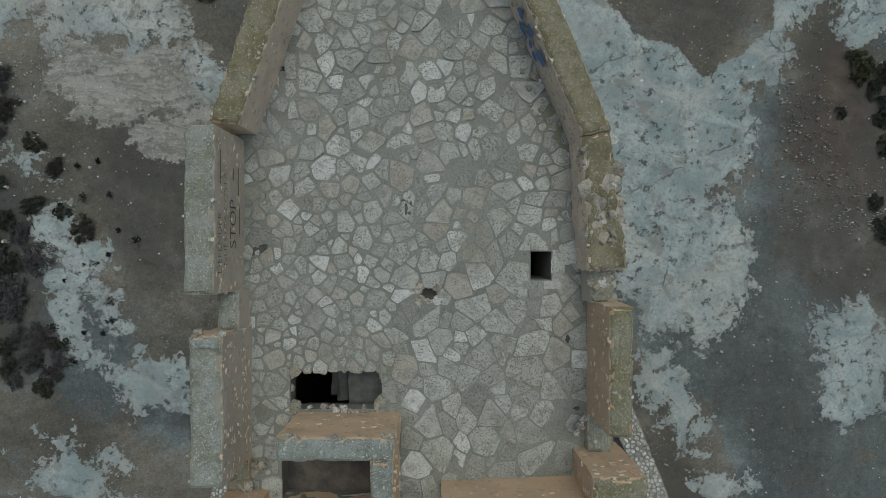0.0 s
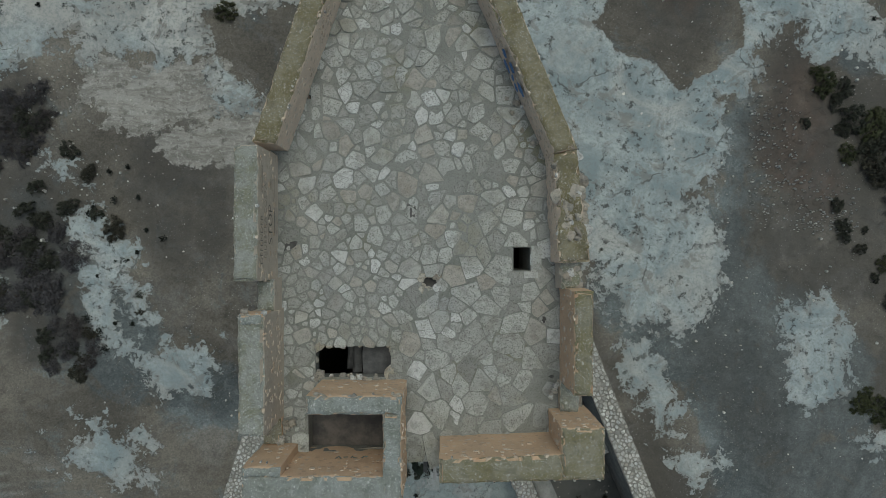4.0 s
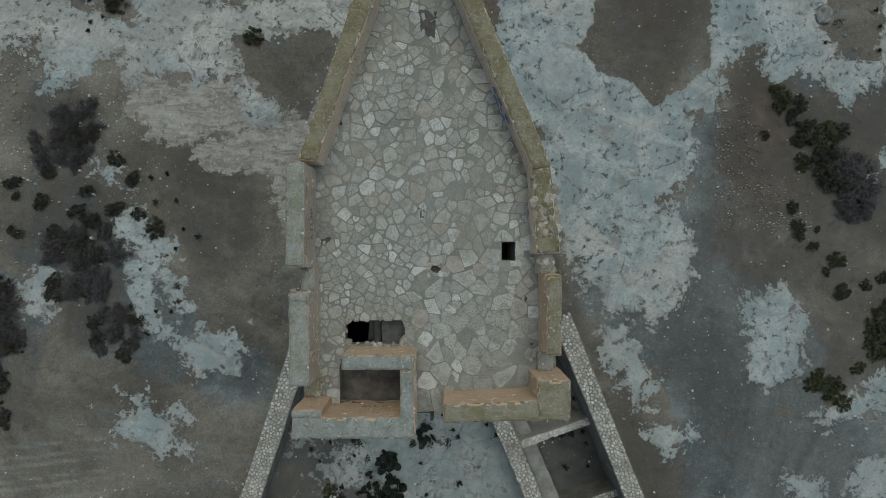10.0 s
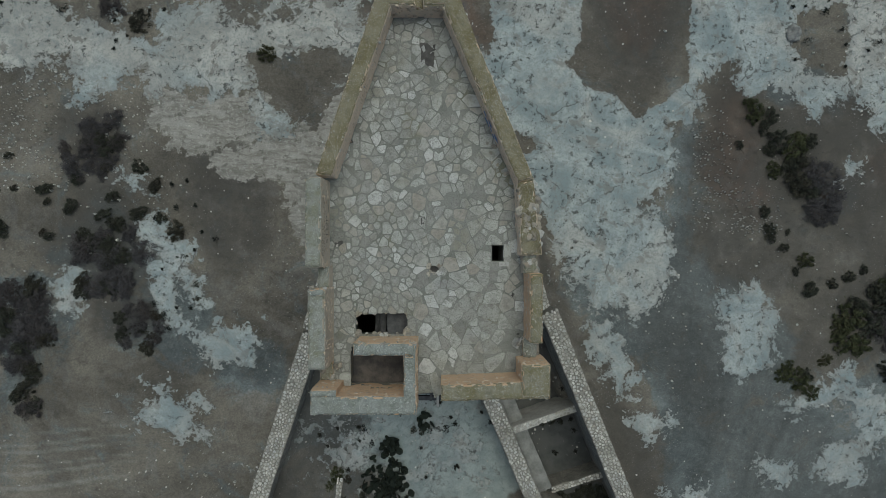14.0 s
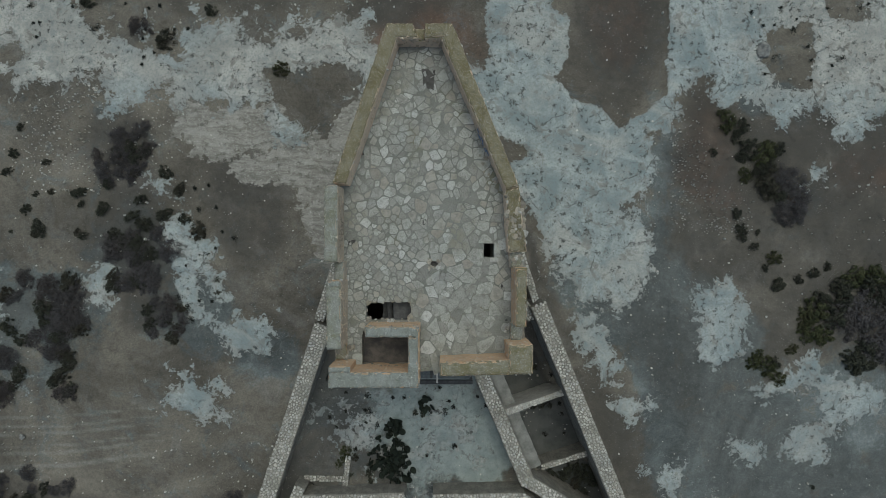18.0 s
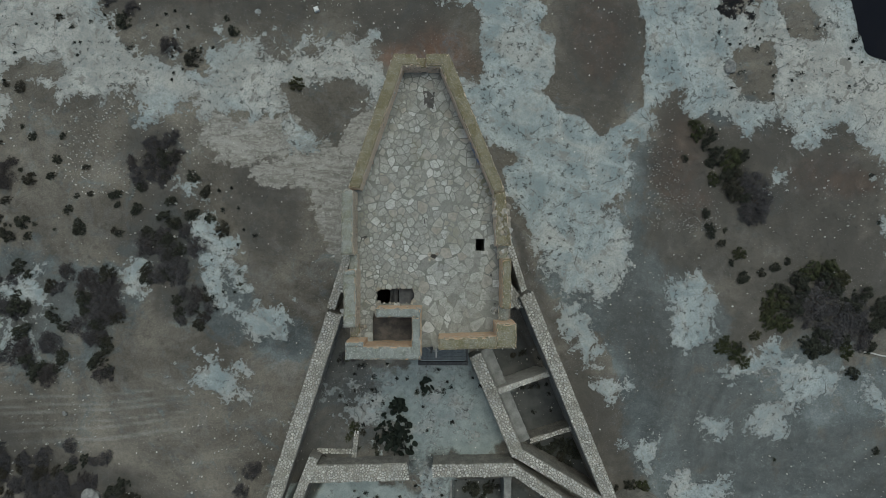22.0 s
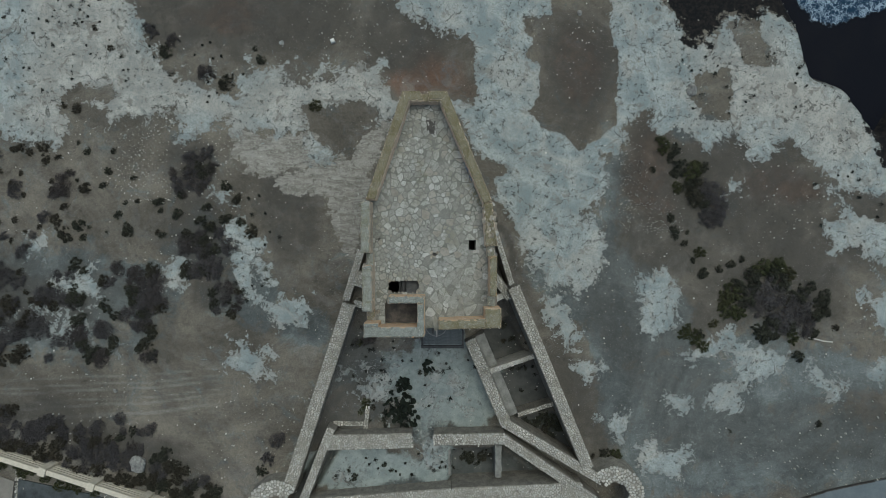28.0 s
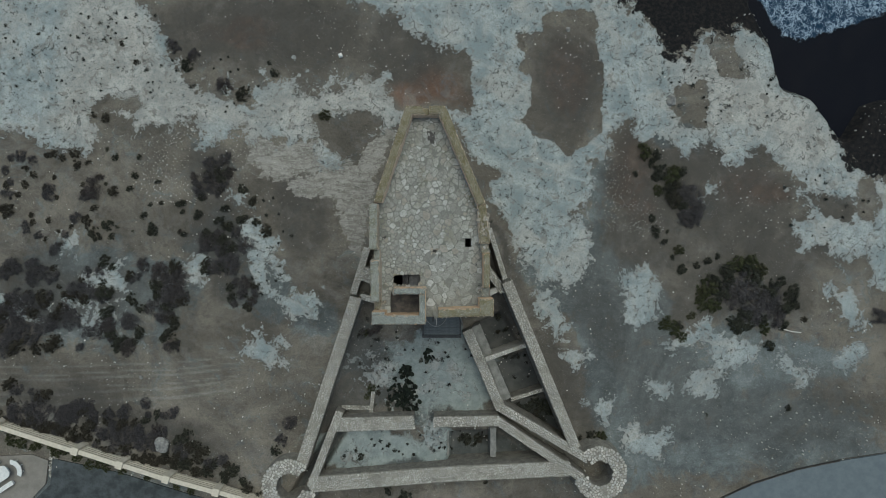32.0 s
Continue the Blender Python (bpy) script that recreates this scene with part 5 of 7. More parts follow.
shrub("dark", 40.7, -6.2, 1.30)
shrub("dark", 41.2, -7.4, 0.78)
shrub("dark", 37.2, -9.1, 0.91)
shrub("green", 37.6, -10.0, 0.91)
shrub("dark", 34.0, -9.5, 1.17)
shrub("dark", 35.6, -9.9, 0.78)
shrub("dark", 38.2, -12.1, 0.85)
shrub("dark", 42.3, -9.1, 0.52)
shrub("dark", 36.9, -6.1, 0.78)
shrub("dark", 35.0, -6.9, 0.65)
shrub("dark", 38.6, -7.3, 0.65)
shrub("green", 26.9, -9.9, 1.11)
shrub("green", 27.9, -11.0, 0.78)
shrub("green", 26.2, -9.0, 0.59)
shrub("dark", 29.7, -2.8, 0.52)
shrub("dark", 31.0, -2.3, 0.59)
shrub("dark", 32.2, -1.8, 0.46)
shrub("dark", 40.5, -19.4, 0.46)
shrub("dark", 18.4, -24.0, 0.59)
shrub("dark", 17.4, -22.3, 0.78)
shrub("dark", 18.6, -22.5, 0.65)
shrub("dark", 16.1, -22.6, 0.39)
shrub("dark", 5.9, 2.2, 0.25)
shrub("dark", 7.5, 5.9, 0.31)
shrub("dark", 9.7, -0.2, 0.37)
shrub("dark", 6.8, -8.9, 0.50)
shrub("dry", -7.4, -10.2, 0.87)
shrub("dark", 13.2, -2.8, 0.25)
shrub("green", -8.5, -10.5, 0.50)
shrub("dry", -8.7, -10.5, 0.62)
shrub("dark", -2.1, -13.7, 0.31)
shrub("dark", -1.5, -13.8, 0.37)
shrub("dark", -10.6, -10.1, 0.37)
shrub("dark", -4.0, -15.3, 0.56)
shrub("dark", -3.3, -16.9, 0.25)
shrub("dark", -18.1, -2.8, 0.43)
shrub("dark", -18.1, -3.9, 0.43)
shrub("green", -7.7, -16.9, 0.74)
shrub("dark", -7.0, -17.3, 0.45)
shrub("dark", -5.8, -17.9, 0.31)
shrub("dark", -4.6, -18.4, 0.39)
shrub("green", -13.1, 14.2, 0.87)
shrub("dark", -5.8, -18.5, 0.50)
shrub("dark", -19.6, 1.0, 0.93)
shrub("green", -8.3, -17.8, 0.50)
shrub("dark", 0.6, -19.8, 0.31)
shrub("dark", -5.7, -19.2, 0.36)
shrub("dark", -7.3, -18.7, 0.33)
shrub("dark", -0.3, -20.3, 0.37)
shrub("dark", 3.5, -20.0, 0.37)
shrub("dark", 2.2, -20.2, 0.31)
shrub("dark", -20.7, 2.0, 0.56)
shrub("dark", 11.0, -18.6, 0.93)
shrub("dark", -21.0, -5.1, 0.58)
shrub("dry", -20.8, -5.9, 0.71)
shrub("dark", -21.2, 4.4, 0.62)
shrub("dry", -21.9, -0.5, 1.21)
shrub("dry", -21.2, -6.9, 0.81)
shrub("dry", -21.8, -4.8, 0.84)
shrub("dark", -21.4, -6.6, 0.44)
shrub("dark", -22.4, 2.4, 0.74)
shrub("dark", -21.6, -7.5, 0.74)
shrub("dark", -22.1, -6.1, 0.54)
shrub("dry", -23.0, 0.9, 0.82)
shrub("dark", -22.3, 5.8, 0.74)
shrub("dry", -22.3, -6.0, 0.94)
shrub("dark", 3.2, -23.1, 0.87)
shrub("dark", 12.8, -19.5, 1.12)
shrub("dark", 4.5, -22.9, 0.74)
shrub("dry", -22.9, -4.7, 0.73)
shrub("dark", -23.5, -0.8, 0.84)
shrub("dry", -23.5, -2.8, 1.49)
shrub("dark", -23.7, 1.5, 0.59)
shrub("dark", -7.7, -22.6, 0.19)
shrub("dry", -23.8, -2.6, 1.31)
shrub("dark", -23.9, 1.6, 0.79)
shrub("dark", -5.8, -23.3, 0.37)
shrub("dark", -23.6, -5.3, 0.69)
shrub("dark", -23.4, -6.4, 0.69)
shrub("dry", -23.2, -7.1, 0.67)
shrub("dry", -23.5, -6.1, 0.54)
shrub("dark", -24.4, -0.2, 0.77)
shrub("dark", -5.1, -23.9, 0.31)
shrub("dark", -24.2, 3.6, 0.62)
shrub("dark", -24.5, 0.2, 0.79)
shrub("dry", -24.5, -0.9, 1.35)
shrub("dark", -24.5, -1.2, 0.76)
shrub("dark", -24.4, -3.0, 0.83)
shrub("dark", -24.8, -0.3, 0.81)
shrub("dark", -24.8, 2.2, 0.74)
shrub("dry", -24.9, 0.7, 0.91)
shrub("dry", -23.9, 7.6, 0.88)
shrub("dark", -23.9, 7.7, 0.58)
shrub("dark", -24.1, 7.5, 0.66)
shrub("dry", -24.6, 6.2, 0.74)
shrub("dark", -24.8, 5.8, 0.53)
shrub("dry", -25.3, -3.0, 1.26)
shrub("dry", -25.0, 5.1, 0.43)
shrub("dry", -24.9, 5.8, 0.68)
shrub("dark", -25.7, 0.2, 0.80)
shrub("dark", -9.5, -23.9, 0.25)
shrub("dark", -24.8, 6.9, 0.70)
shrub("dry", -24.5, 9.0, 1.05)
shrub("dry", -26.1, -0.2, 1.49)
shrub("dark", -9.0, -24.6, 0.56)
shrub("dark", -25.1, 7.6, 0.79)
shrub("dry", -25.2, 7.3, 0.76)
shrub("dark", -26.4, 0.7, 0.74)
shrub("dry", -25.8, 5.8, 0.78)
shrub("dry", -26.5, -0.6, 0.73)
shrub("dark", -26.4, -2.6, 0.75)
shrub("dark", -26.4, -3.4, 0.74)
shrub("dry", -16.9, -20.6, 1.05)
shrub("dark", -18.8, 19.0, 0.68)
shrub("dry", -25.8, 7.4, 1.17)
shrub("dry", -26.7, 4.8, 0.49)
shrub("dark", -26.1, 7.5, 0.66)
shrub("dry", -26.4, 7.0, 0.55)
shrub("dark", -26.9, 4.9, 0.59)
shrub("dry", -26.0, 8.7, 1.00)
shrub("dark", -27.3, 2.9, 0.68)
shrub("dry", -27.2, 5.4, 0.59)
shrub("dry", -27.1, 6.0, 1.13)
shrub("dark", -22.3, 16.6, 1.12)
shrub("dark", -19.4, 20.2, 0.37)
shrub("dark", 5.3, -27.6, 0.31)
shrub("dry", -27.7, 7.0, 0.70)
shrub("dry", -17.9, -22.5, 0.87)
shrub("dark", -28.8, 0.7, 0.47)
shrub("dark", -5.8, -28.4, 0.62)
shrub("green", 18.4, -22.4, 0.87)
shrub("dark", -29.0, 3.2, 0.38)
shrub("dark", -28.9, 4.2, 0.43)
shrub("dark", -29.3, 1.0, 0.35)
shrub("dark", -3.9, -29.1, 0.99)
shrub("dry", -28.8, -6.2, 0.85)
shrub("dark", -29.3, 4.1, 0.61)
shrub("dry", -29.4, -3.9, 1.12)
shrub("dark", -28.9, -6.9, 0.87)
shrub("dry", -29.6, -3.3, 0.80)
shrub("dry", -29.5, -5.1, 1.34)
shrub("dark", -29.8, -3.1, 1.05)
shrub("dark", -18.5, -23.8, 0.74)
shrub("dry", -24.5, 17.6, 1.12)
shrub("dry", -29.8, -6.3, 1.32)
shrub("dry", -30.3, -6.4, 1.44)
shrub("dry", -30.5, -5.6, 1.24)
shrub("dry", -30.8, -4.2, 0.81)
shrub("dark", -29.8, -9.4, 0.87)
shrub("dark", -30.0, -8.9, 0.83)
shrub("dark", -30.5, -7.5, 0.87)
shrub("dark", -31.4, 4.2, 0.37)
shrub("dry", -31.5, -3.7, 1.45)
shrub("dark", -29.6, -11.6, 0.64)
shrub("dry", -30.6, -8.7, 0.94)
shrub("dark", -31.7, -5.3, 1.05)
shrub("dark", -29.9, -11.8, 0.64)
shrub("dark", -30.4, -10.5, 0.95)
shrub("dry", -30.0, -11.8, 1.08)
shrub("dry", -31.1, -8.5, 1.12)
shrub("dark", -32.3, 1.2, 0.81)
shrub("dark", -31.8, -6.3, 0.60)
shrub("dark", -31.8, 6.6, 0.42)
shrub("dark", -32.6, 0.8, 0.47)
shrub("dark", -32.6, 4.0, 0.38)
shrub("dark", -31.1, -11.0, 0.62)
shrub("dry", -32.2, -7.4, 1.13)
shrub("dark", -33.3, 2.8, 0.56)
shrub("dry", -33.3, -2.8, 0.97)
shrub("dark", -33.5, -7.6, 0.78)
shrub("dry", -34.2, -4.3, 0.80)
shrub("dark", -34.5, 1.0, 0.25)
shrub("dark", -23.2, -25.7, 0.87)
shrub("dark", -28.6, 19.8, 0.93)
shrub("dry", -27.9, 21.0, 0.87)
shrub("dark", -34.8, -4.0, 0.74)
shrub("dark", -22.1, -27.2, 0.66)
shrub("dark", -34.3, 7.3, 0.56)
shrub("dark", -33.8, 9.4, 0.47)
shrub("dark", -34.5, -6.6, 0.87)
shrub("dark", -23.2, -26.4, 0.51)
shrub("dark", -33.6, -10.4, 0.87)
shrub("dark", -34.5, 7.2, 0.31)
shrub("dark", -34.8, 5.8, 0.56)
shrub("dark", -20.4, -28.9, 0.74)
shrub("dark", -26.4, -23.7, 0.74)
shrub("dark", -21.7, -28.2, 0.99)
shrub("dark", -25.4, -25.0, 0.62)
shrub("dry", -29.9, -19.4, 0.90)
shrub("dark", -28.3, -21.8, 0.87)
shrub("dark", -27.3, -23.1, 0.74)
shrub("dark", -24.3, -26.3, 0.57)
shrub("dry", -34.8, -9.1, 1.24)
shrub("dark", -25.4, -25.5, 0.55)
shrub("dry", -34.8, -9.2, 0.97)
shrub("dark", -34.2, -11.4, 0.50)
shrub("dark", -24.2, -26.9, 0.74)
shrub("dark", -36.2, 1.5, 0.34)
shrub("dry", -31.0, -19.7, 0.59)
shrub("dark", -29.2, -22.4, 0.87)
shrub("dark", -36.8, 0.4, 0.52)
shrub("dark", -36.7, -3.1, 0.62)
shrub("dark", -26.1, -26.0, 0.87)
shrub("dark", 30.9, -20.1, 0.25)
shrub("dry", -35.1, -11.7, 1.10)
shrub("dry", -35.0, -12.2, 0.97)
shrub("dark", -36.7, 5.5, 0.81)
shrub("dark", -26.5, -26.1, 0.59)
shrub("dark", -36.8, -5.7, 0.50)
shrub("dark", -31.7, -19.6, 0.62)
shrub("dry", -30.1, 22.0, 0.99)
shrub("dark", -37.3, 1.7, 0.87)
shrub("dark", -35.8, -11.6, 1.12)
shrub("dark", -36.5, 9.3, 0.56)
shrub("dark", -37.6, -2.4, 0.87)
shrub("dry", -31.0, -21.5, 0.79)
shrub("dry", -33.0, -18.3, 0.82)
shrub("dark", -27.3, -26.3, 0.62)
shrub("dark", -27.6, -26.1, 0.51)
shrub("dark", -37.7, -4.8, 0.60)
shrub("dark", -37.5, 6.3, 0.40)
shrub("dark", -37.6, -5.9, 1.18)
shrub("dark", -28.7, -25.0, 0.79)
shrub("dark", -36.2, -11.8, 0.55)
shrub("dry", -32.7, -19.6, 0.50)
shrub("dark", -37.3, -8.1, 0.99)
shrub("dark", -36.7, -10.5, 0.89)
shrub("dark", -28.6, -25.3, 0.87)
shrub("dry", -38.1, -3.6, 0.85)
shrub("dry", -36.7, -10.9, 0.78)
shrub("dry", -31.9, -21.3, 0.76)
shrub("dry", -37.9, -6.2, 1.06)
shrub("dry", -37.2, -9.8, 0.91)
shrub("dry", -37.3, -9.7, 1.55)
shrub("dark", -38.6, 0.7, 0.99)
shrub("dark", -33.0, -20.2, 0.62)
shrub("dark", -37.4, 10.2, 0.33)
shrub("dry", -38.3, -6.1, 0.69)
shrub("dark", -38.7, 3.6, 0.62)
shrub("dark", -29.8, -25.1, 0.78)
shrub("dark", -38.3, 7.2, 0.50)
shrub("dark", -30.8, -24.0, 0.57)
shrub("dry", -31.7, -23.1, 0.74)
shrub("dry", -38.9, 5.8, 1.61)
thicket("dark", -39.5, 2.0, 0.87)
thicket("dry", -39.4, -3.7, 0.74)
thicket("dark", -34.2, 20.0, 0.56)
thicket("dark", -31.1, -24.6, 0.87)
thicket("green", -27.9, -28.2, 0.62)
thicket("dry", -39.4, -5.4, 1.16)
thicket("dark", -34.2, -20.5, 0.62)
thicket("dry", -35.2, -18.8, 0.65)
thicket("dark", -37.6, 13.7, 0.68)
thicket("dry", -33.9, -21.3, 0.87)
thicket("dry", -33.8, -21.5, 0.67)
thicket("dry", -39.8, 4.8, 0.74)
thicket("dry", -33.6, -22.1, 1.12)
thicket("dark", -40.0, 5.2, 0.55)
thicket("dark", -39.8, -6.6, 0.77)
thicket("dark", -40.1, -4.5, 0.50)
thicket("dark", -39.5, 8.7, 0.43)
thicket("dark", -31.9, -24.9, 0.81)
thicket("dry", -35.5, -19.5, 0.88)
thicket("dry", -39.2, -10.3, 0.93)
thicket("dark", -40.1, 6.2, 0.41)
thicket("dry", -33.4, -23.4, 0.61)
thicket("dry", -40.8, 2.5, 0.87)
thicket("dark", -35.5, -20.5, 0.87)
thicket("dry", -35.1, -21.3, 0.77)
thicket("dark", -33.0, -24.6, 0.83)
thicket("dry", -40.8, -5.5, 1.24)
thicket("dark", -41.3, 1.5, 0.38)
thicket("dark", -38.9, 14.0, 0.37)
thicket("dark", -41.0, -6.2, 0.81)
thicket("dry", -34.9, -22.4, 0.90)
thicket("dark", -40.7, 8.3, 0.62)
thicket("dry", -37.0, -19.5, 0.87)
thicket("dry", -41.9, 0.6, 0.65)
thicket("dark", -34.1, -24.4, 0.68)
thicket("dry", -40.2, -12.0, 0.62)
thicket("dark", -41.0, 8.9, 0.33)
thicket("dry", -41.0, -9.1, 1.24)
thicket("dry", -36.0, -21.8, 0.84)
thicket("dark", -35.8, 22.2, 0.50)
thicket("dark", -41.0, 9.7, 0.74)
thicket("dry", -36.5, -21.4, 0.65)
thicket("dark", -41.9, -6.0, 0.57)
thicket("dry", -35.1, -23.7, 0.62)
thicket("dry", -42.4, -0.5, 0.65)
thicket("dark", -42.4, -0.5, 0.45)
thicket("dry", -35.9, -22.7, 0.66)
thicket("dry", -41.8, -8.0, 1.35)
thicket("dry", -36.4, -22.1, 0.87)
thicket("dark", -42.7, 1.0, 0.32)
thicket("dark", -35.2, -24.3, 0.75)
thicket("dark", -42.6, -5.2, 0.37)
thicket("dry", -43.0, -1.0, 0.86)
thicket("dark", -42.3, -7.8, 0.99)
thicket("dark", -42.9, 4.8, 0.37)
thicket("dry", -39.1, -18.4, 0.57)
thicket("dark", -42.3, 9.2, 0.56)
thicket("dark", -43.2, -3.1, 0.50)
thicket("dry", -38.8, -19.4, 0.72)
thicket("dry", -37.6, -21.9, 0.78)
thicket("dry", -43.3, -4.3, 0.83)
thicket("dry", -38.9, -19.5, 0.91)
thicket("dark", -36.3, -24.0, 0.57)
thicket("dry", -37.9, -21.5, 0.79)
thicket("dry", -38.6, -20.3, 0.58)
thicket("dark", -42.8, -8.4, 0.85)
thicket("dry", -36.8, -23.5, 0.70)
thicket("dark", -43.2, 7.0, 0.37)
thicket("dark", -43.8, 2.2, 0.43)
thicket("dry", -43.1, -9.1, 1.16)
thicket("dry", -43.8, 5.0, 0.90)
thicket("dark", -44.1, 0.1, 0.37)
thicket("dark", -43.1, 9.7, 0.55)
thicket("dry", -43.8, 5.8, 0.81)
thicket("dark", -37.4, -23.6, 0.81)
thicket("dry", -43.8, -6.6, 0.85)
thicket("dark", -39.2, -20.8, 1.12)
thicket("dark", -43.0, -11.1, 0.73)
thicket("dry", -44.3, -3.5, 0.92)
thicket("dark", -42.9, -11.6, 1.12)
thicket("dark", -44.1, 5.8, 0.56)
thicket("dry", -40.5, -18.4, 0.92)
thicket("dark", -44.1, -6.5, 1.18)
thicket("dry", -44.2, -7.3, 0.64)
thicket("dark", -43.8, 9.5, 0.62)
thicket("dry", -38.5, -23.0, 0.62)
thicket("dry", -44.9, 0.5, 0.61)
thicket("dry", -40.9, -18.7, 0.86)
thicket("dry", -44.1, -9.4, 1.61)
thicket("green", -37.3, -25.5, 0.62)
thicket("dark", -43.6, -11.9, 0.88)
thicket("dry", -40.7, -19.7, 0.86)
thicket("dark", -39.6, -21.9, 0.86)
thicket("dark", -38.5, -23.8, 0.70)
thicket("dry", -45.4, -2.8, 1.12)
thicket("dark", -45.5, 2.0, 0.45)
thicket("dry", -41.2, -19.5, 0.94)
thicket("dry", -45.5, -4.1, 0.96)
thicket("dark", -45.7, 2.8, 0.43)
thicket("dry", -45.7, -4.7, 0.64)
thicket("dry", -45.4, -7.6, 0.92)
thicket("dry", -41.9, -19.1, 0.92)
thicket("dark", -45.5, 7.3, 0.52)
thicket("dark", -45.4, -8.1, 0.93)
thicket("dry", -41.7, -19.8, 1.24)
thicket("dry", -46.2, 1.4, 0.77)
thicket("dry", -45.8, -6.3, 0.91)
thicket("dark", -46.0, -5.9, 0.50)
thicket("dark", -40.7, -22.3, 0.73)
thicket("dry", -40.5, -22.7, 0.91)
thicket("dry", -45.6, 9.0, 0.70)
thicket("dark", -41.0, -22.0, 0.99)
thicket("dark", -45.0, -12.1, 0.84)
thicket("green", -39.2, -25.2, 0.74)
thicket("dry", -41.8, -20.8, 0.60)
thicket("dry", -45.4, -10.9, 1.24)
thicket("dry", -45.8, -9.5, 0.48)
thicket("dark", -46.4, 6.2, 0.58)
thicket("dry", -46.3, -7.8, 0.76)
thicket("dark", -46.3, 8.0, 0.50)
thicket("dark", -45.9, -10.9, 0.56)
thicket("dry", -47.1, -3.1, 0.77)
thicket("dry", -43.4, -18.9, 0.74)
thicket("dark", -47.2, 5.1, 0.43)
thicket("dry", -42.5, -21.2, 0.77)
thicket("dry", -46.9, -7.9, 1.31)
thicket("dark", -41.7, -23.0, 0.91)
thicket("dry", -47.2, -6.4, 1.25)
thicket("dry", -46.8, 9.4, 0.84)
thicket("dry", -42.9, -21.3, 0.70)
thicket("green", -41.7, -23.6, 0.62)
thicket("dry", -46.9, -10.0, 1.36)
thicket("dry", -46.9, -10.2, 0.43)
thicket("dry", -47.2, -9.0, 0.78)
thicket("dry", -48.0, -3.1, 1.34)
thicket("dry", -44.1, -19.6, 0.67)
thicket("dark", -48.2, -3.1, 0.62)
thicket("dark", -48.2, 3.2, 0.93)
thicket("dark", -47.8, -7.0, 0.80)
thicket("dark", -42.8, -22.5, 0.79)
thicket("dry", -43.8, -20.5, 0.65)
thicket("dry", -48.0, -6.5, 0.66)
thicket("dry", -48.0, 6.5, 0.54)
thicket("dry", -42.8, -22.8, 0.61)
thicket("dry", -48.3, 5.2, 0.78)
thicket("dark", -47.2, -11.9, 1.24)
thicket("dark", -43.9, -21.1, 0.86)
thicket("dry", -47.9, 9.2, 0.62)
thicket("dry", -48.2, -7.9, 1.36)
thicket("dark", -44.1, -21.0, 0.87)
thicket("dry", -44.2, -20.8, 0.67)
thicket("dry", -47.8, -10.1, 0.93)
thicket("dark", -48.5, 6.1, 0.50)
thicket("dry", -44.7, -19.8, 0.95)
thicket("green", -43.2, -22.9, 0.74)
thicket("dry", -47.6, -11.2, 0.99)
thicket("dark", -48.8, 3.5, 0.57)
thicket("dry", -48.3, -8.2, 0.61)
thicket("dry", -48.9, -3.8, 0.98)
thicket("dry", -48.0, -10.6, 0.78)
thicket("dark", -48.5, -8.3, 0.96)
thicket("dry", -48.6, 7.8, 0.64)
thicket("dry", -48.7, -7.8, 0.98)
thicket("dry", -45.4, -19.8, 1.12)
thicket("dry", -48.7, -9.1, 0.61)
thicket("dark", -48.0, -12.3, 0.51)
thicket("dry", -48.3, -11.1, 0.98)
thicket("dry", -48.1, -12.1, 1.20)
thicket("dry", -45.0, -21.0, 0.64)
thicket("dry", -45.5, -20.0, 0.92)
thicket("green", -44.5, -22.3, 0.87)
thicket("dark", -45.0, -21.6, 0.86)
thicket("dark", -49.0, -10.0, 0.66)
thicket("dark", -46.1, -20.5, 0.78)
thicket("dark", -45.1, 23.1, 0.37)
thicket("dry", -47.2, -19.1, 1.36)
thicket("dry", -47.4, -19.6, 0.98)
thicket("dry", -47.1, -20.7, 0.89)
thicket("dark", -47.2, -20.8, 0.84)
thicket("dry", 51.2, -8.7, 1.24)
thicket("dry", -48.0, -20.9, 0.87)
thicket("dark", -48.3, -20.2, 0.85)
thicket("dry", -48.4, -20.2, 0.71)
thicket("dry", -48.9, -20.6, 0.64)
thicket("dark", -49.4, -19.4, 0.79)
# dense low scrub along the boundary wall, thinning to the east
scrub_rng = random.Random(31)
for _ in range(78):
    f = scrub_rng.random()
    rise = 0.5 + (5.2 - 3.0 * f) * scrub_rng.random()
    x, y = -51.0 + 27.5 * f, -19.5 - 8.3 * f + rise
    thicket("dark" if rise < 1.6 or scrub_rng.random() < 0.35 else "dry", x, y, scrub_rng.uniform(0.4, 1.0))
for f in (0.12, 0.16, 0.22, 0.3, 0.38, 0.47, 0.56, 0.66, 0.78):
    thicket("green", -51.0 + 27.5 * f, -21.2 - 8.3 * f, 0.9 - 0.5 * f)
build_thicket()


